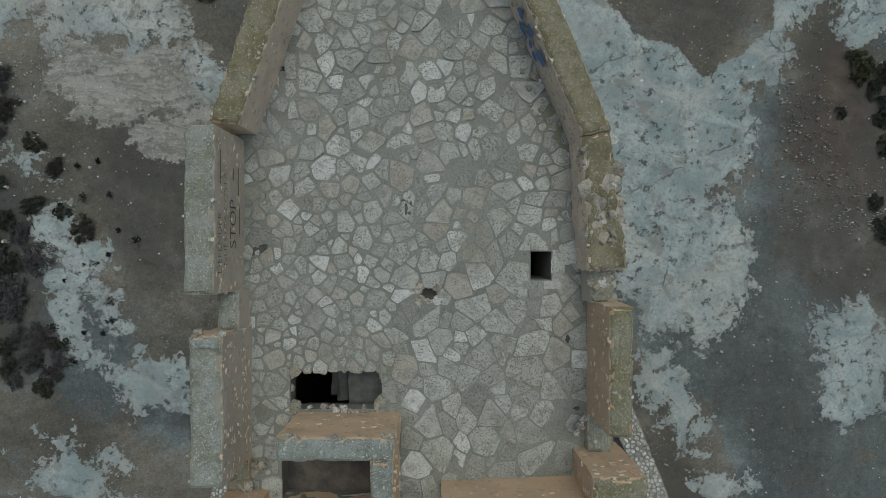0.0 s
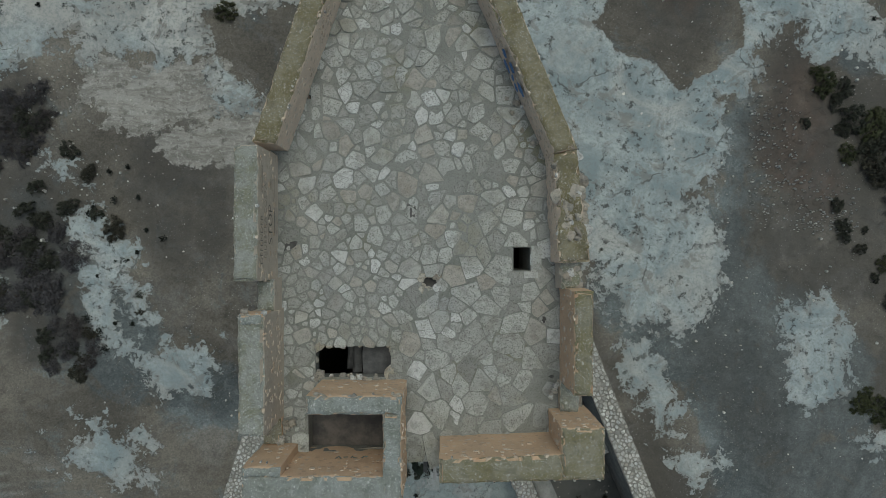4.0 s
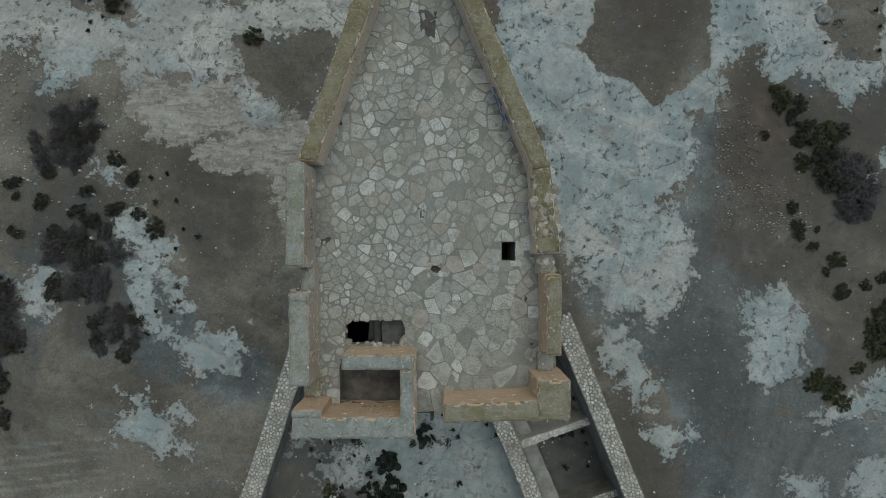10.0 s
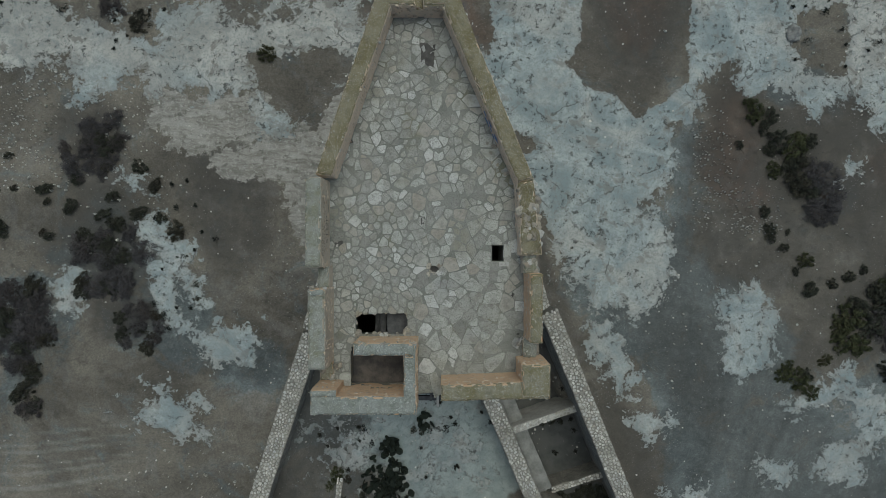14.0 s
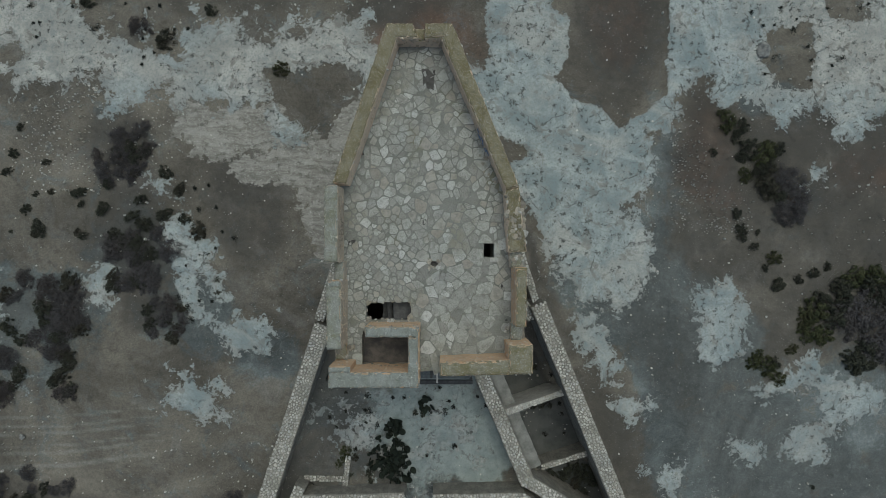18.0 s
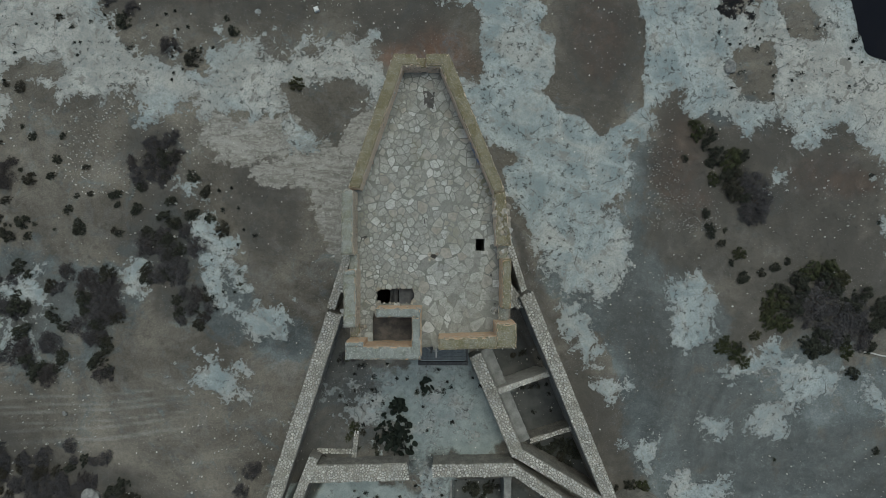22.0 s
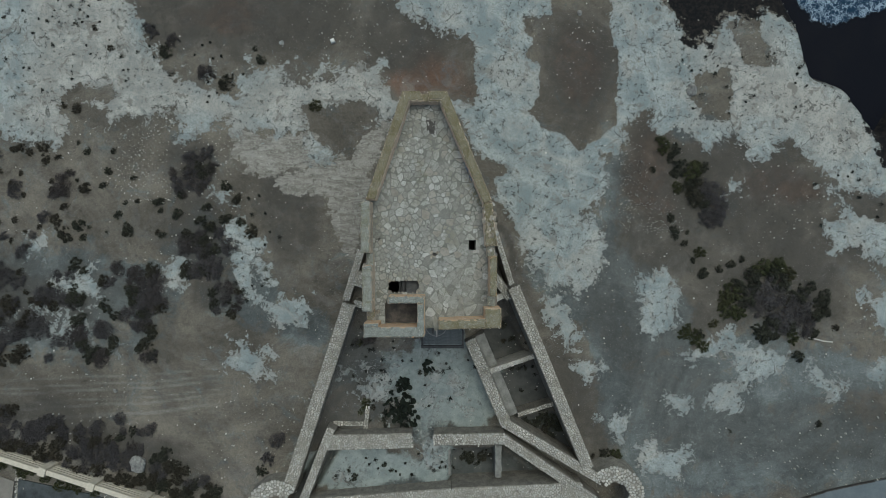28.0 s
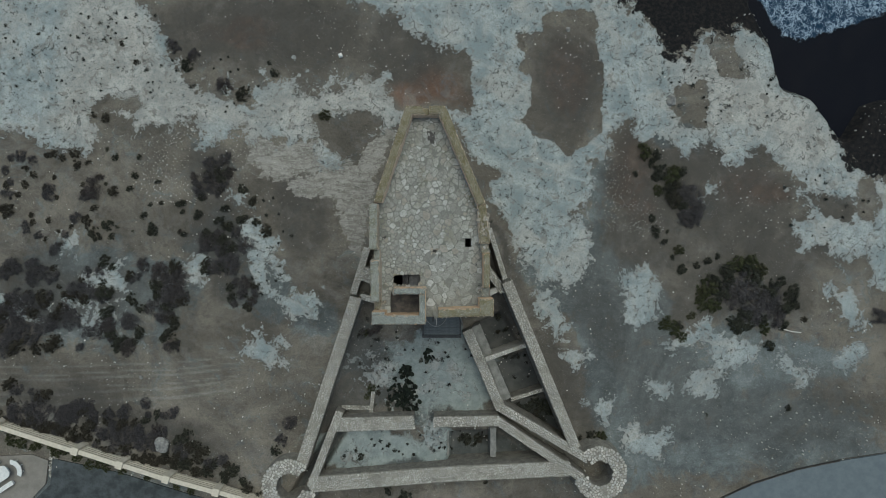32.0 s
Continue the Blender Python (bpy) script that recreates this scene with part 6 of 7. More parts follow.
# ---- the sea at the north-eastern corner ----
def water_material():
    k = Mat("dark_sea_water", 0.45).world_place()
    k.b.inputs["Specular IOR Level"].default_value = 0.05
    foam = k.attribute("foam")
    web = k.ramp(k.cells(1.5, "DISTANCE_TO_EDGE", where=warped(k, 1.1, 1.9)), 0.13, 0.02)
    web2 = k.ramp(k.cells(3.6, "DISTANCE_TO_EDGE", where=warped(k, 2.4, 0.9)), 0.15, 0.02)
    froth = k.math("MAXIMUM", k.math("MULTIPLY", web, k.ramp(k.noise(0.6, 7, 0.75), 0.42, 0.56)), k.math("MULTIPLY", web2, k.ramp(k.noise(1.1, 7, 0.75), 0.46, 0.58)))
    edge = k.math("ADD", foam, k.math("MULTIPLY", k.math("SUBTRACT", k.noise(0.5, 9, 0.75), 0.5), 0.35))
    froth = k.math("MULTIPLY", froth, k.ramp(edge, 0.0, 0.03))
    deep = k.mix(k.ramp(edge, 0.0, 0.05), (0.004, 0.005, 0.009), (0.012, 0.034, 0.066))
    return k.done(k.mix(froth, deep, (0.29, 0.37, 0.455)), k.noise(2.5, 5), 0.4, 0.1)


FOAM = [(36.5, 32.3), (38.4, 28.3), (40.8, 24.5), (42.8, 23.9), (47.1, 25.1), (53.8, 27.5)]


def build_sea():
    xs, ys = np.arange(24, 70, 0.5), np.arange(4, 60, 0.5)
    x, y = np.meshgrid(xs, ys, indexing="ij")
    z = -2.25 + 0.05 * value_noise(x, y, 1.5, 21)
    foam = np.full(x.shape, 9.0)
    for (ax, ay), (bx, by) in zip(FOAM, FOAM[1:]):
        d = math.hypot(bx - ax, by - ay)
        foam = np.minimum(foam, ((bx - ax) * (y - ay) - (by - ay) * (x - ax)) / d / 8.0)
    n, m = len(xs), len(ys)
    i = (np.arange(n - 1)[:, None] * m + np.arange(m - 1)[None, :]).ravel()
    me = bpy.data.meshes.new("water")
    me.from_pydata(np.stack([x, y, z], -1).reshape(-1, 3).tolist(), [], np.stack([i, i + m, i + m + 1, i + 1], -1).tolist())
    me.attributes.new("foam", "FLOAT", "POINT").data.foreach_set("value", foam.ravel().astype(np.float32))
    me.materials.append(water_material())
    me.polygons.foreach_set("use_smooth", [True] * len(me.polygons))
    tagged(new("water", me), "dark sea water with a patch of white foam", "sea", kind="structure")


build_sea()


# ---- forecourt: bridge, low walls, ledges ----
bridge = thing("footbridge", "dark timber landing stage at the foot of the tower door", "bridge")
for i in range(9):
    part("plank", box_mesh("plank", (3.9, 0.33, 0.06), PLANK, 0.008), bridge).location = (0.25, -7.15 - 0.345 * i, 3.8)
part("edge_beam", box_mesh("edge_beam", (4.2, 0.3, 0.3), TIMBER, 0.02), bridge, "black tarred edge beam").location = (0.25, -10.33, 3.82)
for x in (-1.75, 2.25):
    part("beam", box_mesh("beam", (0.18, 3.2, 0.26), TIMBER, 0.01), bridge).location = (x, -8.6, 3.75)
    for y in (-7.2, -10.3):
        part("post", box_mesh("post", (0.16, 0.16, 5.4), TIMBER, 0.01), bridge).location = (x, y, 1.1)


def tube(name, points, r, material, parent, label=""):
    cu = bpy.data.curves.new(name, "CURVE")
    cu.dimensions, cu.bevel_depth, cu.bevel_resolution, cu.use_fill_caps = "3D", r, 2, True
    sp = cu.splines.new("POLY")
    sp.points.add(len(points) - 1)
    for p, q in zip(sp.points, points):
        p.co = (*q, 1)
    cu.materials.append(material)
    tmp = bpy.data.objects.new(name, cu)
    scene.collection.objects.link(tmp)
    me = bpy.data.meshes.new_from_object(tmp.evaluated_get(bpy.context.evaluated_depsgraph_get()))
    bpy.data.objects.remove(tmp)
    return part(name, me, parent, label)


tube("bowed_rail", [(-0.35 + 1.25 * math.cos(a), -7.4 - 1.7 * math.sin(a), 4.95) for a in (math.pi * i / 16 for i in range(17))], 0.035, IRON, bridge, "pale bowed iron rail")
for a in (0.5, 1.57, 2.6):
    tube("baluster", [(-0.35 + 1.25 * math.cos(a), -7.4 - 1.7 * math.sin(a), 3.8), (-0.35 + 1.25 * math.cos(a), -7.4 - 1.7 * math.sin(a), 4.95)], 0.02, IRON, bridge)
tube("drain_pipe", [(2.0, -7.3, 7.5), (2.5, -9.2, 3.2)], 0.06, IRON, thing("drain_pipe_run", "pale pipe leaning from the tower to the wall", "pipe"))

gate = thing("tower_doorway", "weathered timber lintel and jamb frame in the parapet gap", "doorway")
part("threshold", rough_block("threshold", rectangle(-1.05, -6.55, -0.06, -5.85), ROOF - 0.5, ROOF - 0.16, MORTAR, 0.1, 0.05, 0.05), gate, "worn grey threshold stones")
part("landing", rough_block("landing", rectangle(-1.04, -7.0, -0.06, -6.5), 9.0, 9.3, DARK, 0.2, 0.02), gate)
part("jamb", box_mesh("jamb", (0.12, 0.5, 2.2), TIMBER, 0.01), gate).location = (-0.5, -6.85, 14.4)
part("hoist_arm", box_mesh("hoist_arm", (0.1, 0.7, 0.1), IRON, 0.01), gate).location = (-0.2, -7.05, 15.3)


def low_wall(label, a, b, width, top, material=None, category="low wall", capped=True):
    ob = thing("low_wall", label, category, "low walls of the forecourt")
    z = min(ground_z(*a), ground_z(*b)) - 1.6
    part("wall_body", rough_block("wall_body", strip_quad(a, b, width), z, top, material or BED, 0.2, 0.05, 0.06, 0.12), ob)
    if capped:
        wall_stones(a, b, width, lambda x, y: top - 0.03, int(abs(a[0] * 31 + b[1] * 7)), ob, 0.21)


low_wall("low ruined footing wall with earth behind it", (-11.0, -18.9), (-7.6, -18.95), 0.5, 0.9)
low_wall("short ruined stub of stone wall", (-7.75, -19.4), (-7.5, -17.2), 0.45, 1.0)
low_wall("short ruined stub of stone wall", (-7.4, -17.2), (-6.6, -15.6), 0.3, 0.6)
low_wall("fallen line of stones in the forecourt", (-7.6, -13.0), (-5.9, -10.6), 0.35, 0.45)
low_wall("pale rendered wall stub beside a sunken room", (6.05, -21.0), (6.05, -24.4), 0.7, 1.3, LEDGE, capped=False)
low_wall("thin wall closing a sunken room", (1.0, -20.7), (1.0, -24.6), 0.25, 0.45, LEDGE, capped=False)
low_wall("ragged remains of a cross wall", (8.2, -18.0), (12.2, -16.75), 0.45, 0.9)
ledge = thing("wall_ledge", "smooth grey rendered ledge along the foot of the wall", "ledge")
part("ledge_body", rough_block("ledge_body", strip_quad((4.1, -9.6), (7.65, -17.95), 1.0), -1.9, 1.1, LEDGE, 0.2, 0.03, 0.04), ledge)
low_wall("stepped buttress between the tower and the outer wall", (5.2, -3.2), (7.0, -5.6), 0.9, 3.4)
low_wall("stone block bridging the tower and the outer wall", (4.6, -6.2), (6.6, -5.2), 0.6, 3.2, PLASTER)
low_wall("rubble abutment between the tower and the long wall", (-8.4, -3.6), (-6.4, -4.4), 1.6, 3.2)
low_wall("rubble abutment stepping down from the tower", (-8.6, -6.2), (-6.0, -6.9), 0.7, 2.6)


# ---- the property at the south-western corner ----
FENCE = [(-62.0, -16.2), (-48.45, -20.24), (-39.75, -23.04), (-34.97, -24.59), (-29.94, -26.21), (-24.54, -27.7), (-16.0, -30.2)]
fence = thing("boundary_wall", "cream block boundary wall with piers and grooved courses", "boundary wall")
for a, b in zip(FENCE, FENCE[1:]):
    va, vb = Vector(a), Vector(b)
    yaw = math.degrees(math.atan2(vb.y - va.y, vb.x - va.x))
    mid, span = (va + vb) / 2, (vb - va).length
    base = ground_z(*mid)
    panel = part("wall_panel", box_mesh("wall_panel", (span - 0.1, 0.30, 1.8), COPING, 0.02), fence)
    panel.matrix_basis = pose(mid.x, mid.y, base + 0.6, 0, 0, yaw)
    for k in range(4):
        course = part("course", box_mesh("course", (span - 0.12, 0.40, 0.24), COPING, 0.03), fence)
        course.matrix_basis = pose(mid.x, mid.y, base + 0.35 + 0.33 * k, 0, 0, yaw)
    cap = part("coping", box_mesh("coping", (span - 0.1, 0.5, 0.09), COPING, 0.02), fence, "cream coping stones")
    cap.matrix_basis = pose(mid.x, mid.y, base + 1.53, 0, 0, yaw)
    pier = part("pier", box_mesh("pier", (0.75, 0.85, 2.1), COPING, 0.03), fence, "square cream pier")
    pier.matrix_basis = pose(vb.x, vb.y, ground_z(*vb) + 0.65, 0, 0, yaw)


def sheet(name, points, lift, material, label, category):
    """A thin flat surface on the ground, with an edge."""
    n = len(points)
    top = [(x, y, ground_z(x, y) + lift) for x, y in points]
    low = [(x, y, z - 0.3) for x, y, z in top]
    faces = [tuple(range(n))] + [(n + i, n + (i + 1) % n, (i + 1) % n, i) for i in range(n)]
    tagged(new(name, mesh_of(name, top + low, faces, material)), label, category, kind="structure")


sheet("patio_paving", [(-60, -33), (-60, -23.6), (-52, -24.2), (-45.4, -23.9), (-43.6, -24.6), (-43.9, -27.2), (-45.2, -28.6), (-45.4, -33)], 0.22, PAVING, "pale curved concrete patio", "patio")
sheet("yard_asphalt", [(-45.0, -36), (-45.0, -28.8), (-43.4, -27.3), (-43.2, -24.4), (-36, -26.0), (-28, -28.6), (-16, -32), (-16, -36)], 0.16, YARD, "mottled dark asphalt yard", "yard")
sheet("road", [(29.0, -36), (31.8, -30.2), (36.0, -28.3), (41.1, -26.7), (46.5, -25.6), (66, -22.6), (66, -36)], 0.14, ASPHALT, "smooth grey-blue asphalt road", "road")
kerb = thing("road_kerb", "thin dark kerb line along the asphalt road", "kerb")
EDGE = [(28.8, -36.4), (31.7, -30.1), (36.0, -28.2), (41.1, -26.6), (46.5, -25.5), (66, -22.5)]
for a, b in zip(EDGE, EDGE[1:]):
    va, vb = Vector(a), Vector(b)
    k = part("kerb_stone", box_mesh("kerb_stone", ((vb - va).length, 0.07, 0.34), DARK, 0.01), kerb)
    m = (va + vb) / 2
    k.matrix_basis = pose(m.x, m.y, ground_z(*m) + 0.08, 0, 0, math.degrees(math.atan2(vb.y - va.y, vb.x - va.x)))


def slab(name, w, d, h, r, material):
    """A flat board with rounded corners."""
    pts = []
    for cx, cy, a0 in ((w / 2 - r, d / 2 - r, 0), (-w / 2 + r, d / 2 - r, 90), (-w / 2 + r, -d / 2 + r, 180), (w / 2 - r, -d / 2 + r, 270)):
        pts += [(cx + r * math.cos(radians(a0 + 15 * i)), cy + r * math.sin(radians(a0 + 15 * i))) for i in range(7)]
    n = len(pts)
    verts = [(x, y, h) for x, y in pts] + [(x, y, 0) for x, y in pts]
    return mesh_of(name, verts, [tuple(range(n)), tuple(range(2 * n - 1, n - 1, -1))] + [(n + i, n + (i + 1) % n, (i + 1) % n, i) for i in range(n)], material)


PZ = ground_z(-48, -26) + 0.22
table = thing("garden_table", "long white garden table with rounded ends on the patio", "table", at=(-48.9, -26.2, PZ))
table.rotation_euler = (0, 0, radians(33))
part("tabletop", slab("tabletop", 3.6, 1.5, 0.07, 0.55, WHITE), table).location = (0, 0, 0.7)
for x in (-1.1, 1.1):
    part("leg", box_mesh("leg", (0.3, 0.7, 0.72), WHITE, 0.02), table).location = (x, 0, 0.36)
bench = thing("garden_bench", "white garden bench beside the long table", "bench", "benches round the table", at=(-48.0, -27.35, PZ))
part("seat", slab("seat", 2.2, 0.5, 0.07, 0.08, WHITE), bench).location = (0, 0, 0.42)
for x in (-0.8, 0.8):
    part("leg", box_mesh("leg", (0.12, 0.4, 0.44), WHITE, 0.01), bench).location = (x, 0, 0.22)
bench.rotation_euler = (0, 0, radians(33))
copy_thing(bench, pose(-49.6, -25.0, PZ, 0, 0, 33))
arc = thing("curved_bench", "white curved bench round the end of the table", "bench", "benches round the table", at=(-46.95, -25.35, PZ))
av, n = [], 12
for i in range(n + 1):
    a = radians(-50 + 110 * i / n)
    av += [(1.35 * math.cos(a), 1.35 * math.sin(a), z) for z in (0.42, 0.5)] + [(0.85 * math.cos(a), 0.85 * math.sin(a), z) for z in (0.5, 0.42)]
af = [(i * 4 + k, i * 4 + 4 + k, i * 4 + 4 + (k + 1) % 4, i * 4 + (k + 1) % 4) for i in range(n) for k in range(4)] + [(0, 1, 2, 3), (n * 4 + 3, n * 4 + 2, n * 4 + 1, n * 4)]
arc.rotation_euler = (0, 0, radians(28))
arc.location = (-47.4, -25.6, PZ)
part("seat", mesh_of("seat", av, af, WHITE), arc)
for t in (-35, 5, 45):
    part("leg", box_mesh("leg", (0.3, 0.12, 0.44), WHITE, 0.01), arc).location = (1.1 * math.cos(radians(t)), 1.1 * math.sin(radians(t)), 0.22)


# ---- prickly pears and driftwood ----
def pad_mesh(seed):
    bm = bmesh.new()
    bmesh.ops.create_icosphere(bm, subdivisions=2, radius=0.24)
    off = Vector((seed, seed * 2.0, 0.3))
    for v in bm.verts:
        v.co *= 1 + 0.15 * noise.noise(v.co * 6 + off)
        v.co.y *= 0.16
        v.co.z = v.co.z * 1.25 + 0.26
    me = bpy.data.meshes.new("pad")
    bm.to_mesh(me)
    bm.free()
    me.materials.append(CACTUS)
    return me


PADS = [pad_mesh(i) for i in range(4)]


def prickly_pear(x, y, r, count, seed):
    rng = random.Random(seed)
    ob = thing("prickly_pear", "dark sprawling prickly pear cactus in the forecourt", "cactus", "cacti", at=(x, y, ground_z(x, y)))
    for i in range(count):
        a, q = rng.uniform(0, 6.28), r * math.sqrt(rng.random())
        pad = part("pad", PADS[i % 4], ob)
        s = rng.uniform(0.6, 1.15)
        pad.matrix_basis = Matrix.LocRotScale((q * math.cos(a), q * math.sin(a), max(0, 0.8 * (1 - q / r)) * rng.random()), Euler((rng.uniform(-1.3, 1.3), rng.uniform(-0.5, 0.5), rng.uniform(0, 6.28))), Vector((s, s, s)))


prickly_pear(-4.3, -17.0, 1.5, 90, 1)
prickly_pear(-3.7, -18.3, 1.3, 70, 2)
prickly_pear(-3.9, -14.7, 0.7, 30, 3)
prickly_pear(-1.3, -13.0, 0.5, 16, 4)
log = thing("driftwood_pole", "bleached thin driftwood pole lying on bare earth", "driftwood", at=(40.6, -10.4, ground_z(40.6, -10.4) + 0.12))
tube("pole", [(-1.3, 0.25, 0.0), (-0.5, 0.12, 0.03), (0.3, -0.1, 0.0), (1.3, -0.2, 0.02)], 0.07, DRIFT, log)


# ---- boulders and loose stones ----
def boulder(x, y, r, seed, label, squash=0.6):
    bm = bmesh.new()
    bmesh.ops.create_icosphere(bm, subdivisions=3, radius=r)
    off = Vector((seed * 3.7, seed * 1.3, seed))
    for v in bm.verts:
        v.co *= 1 + 0.45 * noise.noise(v.co / r * 1.1 + off) + 0.1 * noise.noise(v.co / r * 3.5 + off)
        v.co.z *= squash
    me = bpy.data.meshes.new("boulder")
    bm.to_mesh(me)
    bm.free()
    me.materials.append(LIMEROCK)
    thing("boulder", label, "rock", "loose boulders", data=me, at=(x, y, ground_z(x, y) + r * squash * 0.35))


block = thing("stone_block", "small squared white stone block lying on brown earth", "stone block", at=(-11.3, 21.1, ground_z(-11.3, 21.1) + 0.2))
part("block_body", rough_block("block_body", rectangle(-0.24, -0.2, 0.2, 0.22), -0.3, 0.12, WHITE, 0.1, 0.03, 0.04), block)
block.rotation_euler = (0, 0, 0.4)
boulder(26.9, 16.3, 0.6, 2, "pale boulder on limestone")
boulder(-31.1, -22.9, 0.85, 3, "large rounded pale rock among shrubs")
boulder(7.4, -4.6, 0.25, 4, "white loose stone on the outer wall")
boulder(14.8, 24.4, 0.28, 5, "pale stone on brown earth")
boulder(-33.5, -15.4, 0.2, 6, "pale stone beside the track")
for i, (x, y, r) in enumerate(((-4.1, -16.7, 0.3), (-4.9, -17.0, 0.22), (-5.0, -18.3, 0.2), (-3.4, -18.6, 0.2))):
    boulder(x, y, r, 10 + i, "white stone in the dark forecourt corner", 0.7)


def pebble_field(name, label, box, count, low, high, seed, material, dense=None):
    rng = random.Random(seed)
    verts, faces = [], []
    while count > 0:
        x, y = rng.uniform(box[0], box[2]), rng.uniform(box[1], box[3])
        if noise.noise(Vector((x, y, seed)) * 0.14) + rng.uniform(-0.35, 0.35) < 0.02:
            count -= 0.2
            continue
        if -6.5 < x < 5.5 and -8 < y < 11.5:
            continue
        count -= 1
        r = low * (high / low) ** (rng.random() ** 2.5)
        z, n, a0 = ground_z(x, y) + 0.02, len(verts), rng.random() * 6
        ring = [(r * rng.uniform(0.7, 1.2) * math.cos(a0 + a), r * rng.uniform(0.7, 1.2) * math.sin(a0 + a)) for a in (0, 1.26, 2.5, 3.77, 5.03)]
        verts += [(x + u, y + v, z - 0.1) for u, v in ring] + [(x + u * 0.7, y + v * 0.7, z + r * 0.7) for u, v in ring]
        faces += [tuple(n + 5 + i for i in range(5))] + [(n + i, n + (i + 1) % 5, n + 5 + (i + 1) % 5, n + 5 + i) for i in range(5)]
    tagged(new(name, mesh_of(name, verts, faces, material)), label, "stones", kind="stuff")


pebble_field("loose_stones", "small pale stones strewn over the earth", (-54, -30, 54, 32), 5200, 0.035, 0.13, 4, COBBLE)
pebble_field("pink_gravel", "pinkish gravel strewn over bare earth", (19, 1, 26, 13), 600, 0.03, 0.085, 14, FLAG_WARM)
pebble_field("west_gravel", "pale gravel strewn between the shrubs", (-40, 4, -22, 13), 800, 0.04, 0.12, 15, COBBLE)
pebble_field("gravel_pile", "pale gravel along the patio edge", (-43.6, -26.6, -42.4, -23.6), 160, 0.08, 0.2, 9, COBBLE)


def tufts(name, label, count, seed, places):
    """Tiny dark plants in the cracks of the pale rock, too small and many to tell apart."""
    rng = random.Random(seed)
    verts, faces = [], []
    for _ in range(count):
        cx, cy, rx, ry = places[rng.randrange(len(places))]
        a, q = rng.uniform(0, 6.28), math.sqrt(rng.random())
        x, y = cx + rx * q * math.cos(a), cy + ry * q * math.sin(a)
        r, z = 0.10 * 3.2 ** (rng.random() ** 2), ground_z(x, y)
        for _ in range(46):
            p = Vector((x + rng.gauss(0, r * 0.5), y + rng.gauss(0, r * 0.5), z + 0.1 + rng.uniform(0, r * 0.9)))
            u = Vector((rng.gauss(0, 1), rng.gauss(0, 1), rng.gauss(0, 0.7))).normalized() * 0.07
            v = u.cross(Vector((rng.gauss(0, 1), rng.gauss(0, 1), rng.gauss(0, 1)))).normalized() * 0.035
            n = len(verts)
            verts += [p - u, p + v, p + u, p - v]
            faces.append((n, n + 1, n + 2, n + 3))
    tagged(new(name, mesh_of(name, verts, faces, LEAF_DARK)), label, "plants", kind="stuff")


tufts("rock_tufts", "tiny dark plants in cracks of pale limestone", 150, 3, [(-44, 24, 11, 7), (-42, 20, 9, 6), (-36, 21, 9, 5), (-24, 17, 9, 4), (32, 17, 8, 4), (-19, -1, 3, 6), (44, 4, 7, 4)])
tufts("court_tufts", "small dark weeds in the walled forecourt", 70, 5, [(-6, -12, 3.5, 5), (1, -14, 4, 4.5), (-6, -23, 7, 2), (3, -23, 4, 1.5), (9, -13, 2, 4)])


# ---- writing and paint on the inner faces ----
def lettering(owner, text, place, height, name):
    cu = bpy.data.curves.new(name, "FONT")
    cu.body, cu.size, cu.offset = text, height * 1.35, -0.006
    tmp = bpy.data.objects.new(name, cu)
    scene.collection.objects.link(tmp)
    me = bpy.data.meshes.new_from_object(tmp.evaluated_get(bpy.context.evaluated_depsgraph_get()))
    bpy.data.objects.remove(tmp)
    me.materials.clear()
    me.materials.append(PAINT)
    ob = part(name, me, owner, "faded black hand-painted letters")
    ob.matrix_basis = Matrix.Translation(place) @ Matrix(((0, 0, 1, 0), (1, 0, 0, 0), (0, 1, 0, 0), (0, 0, 0, 1)))
    return ob


for text, y, z, h in (("DEFENDER", -0.55, 17.36, 0.21), ("NUESTRA COSTA", -0.38, 17.06, 0.2), ("STOP", 0.0, 16.58, 0.36)):
    lettering(tower, text, (-4.925, y, z), h, "painted_letters")
for y0, y1, z in ((1.45, 2.2, 17.42), (0.35, 1.0, 16.36), (1.3, 1.95, 16.42), (1.6, 1.9, 16.7)):
    part("painted_bar", box_mesh("painted_bar", (0.01, y1 - y0, 0.022), PAINT, 0), tower).location = (-4.93, (y0 + y1) / 2, z)


def paint_patch(y0, y1, z0, z1, seed):
    """A spray-painted blot on the inner face of the north-eastern parapet."""
    rng = random.Random(seed)
    a, b = Vector((3.18, 2.60)), Vector((0.01, 10.0))
    n = Vector((-(b - a).y, (b - a).x)).normalized()
    pts = []
    for i in range(18):
        t = 2 * math.pi * i / 18
        y = (y0 + y1) / 2 + (y1 - y0) / 2 * math.cos(t) * rng.uniform(0.7, 1.1)
        z = (z0 + z1) / 2 + (z1 - z0) / 2 * math.sin(t) * rng.uniform(0.7, 1.1)
        p = a + (b - a) * ((y - a.y) / (b.y - a.y)) + n * 0.075
        pts.append((p.x, p.y, z))
    part("spray_paint", mesh_of("spray_paint", pts, [tuple(range(18))], BLUE), tower, "blue spray paint")


for i, (y0, y1, z0, z1) in enumerate(((4.3, 4.75, 16.55, 16.9), (4.55, 4.85, 16.2, 16.5), (4.95, 5.3, 16.6, 16.95), (5.1, 5.6, 16.2, 16.5), (5.45, 5.75, 16.5, 16.85), (4.85, 5.05, 16.3, 16.6))):
    paint_patch(y0, y1, z0, z1, i)


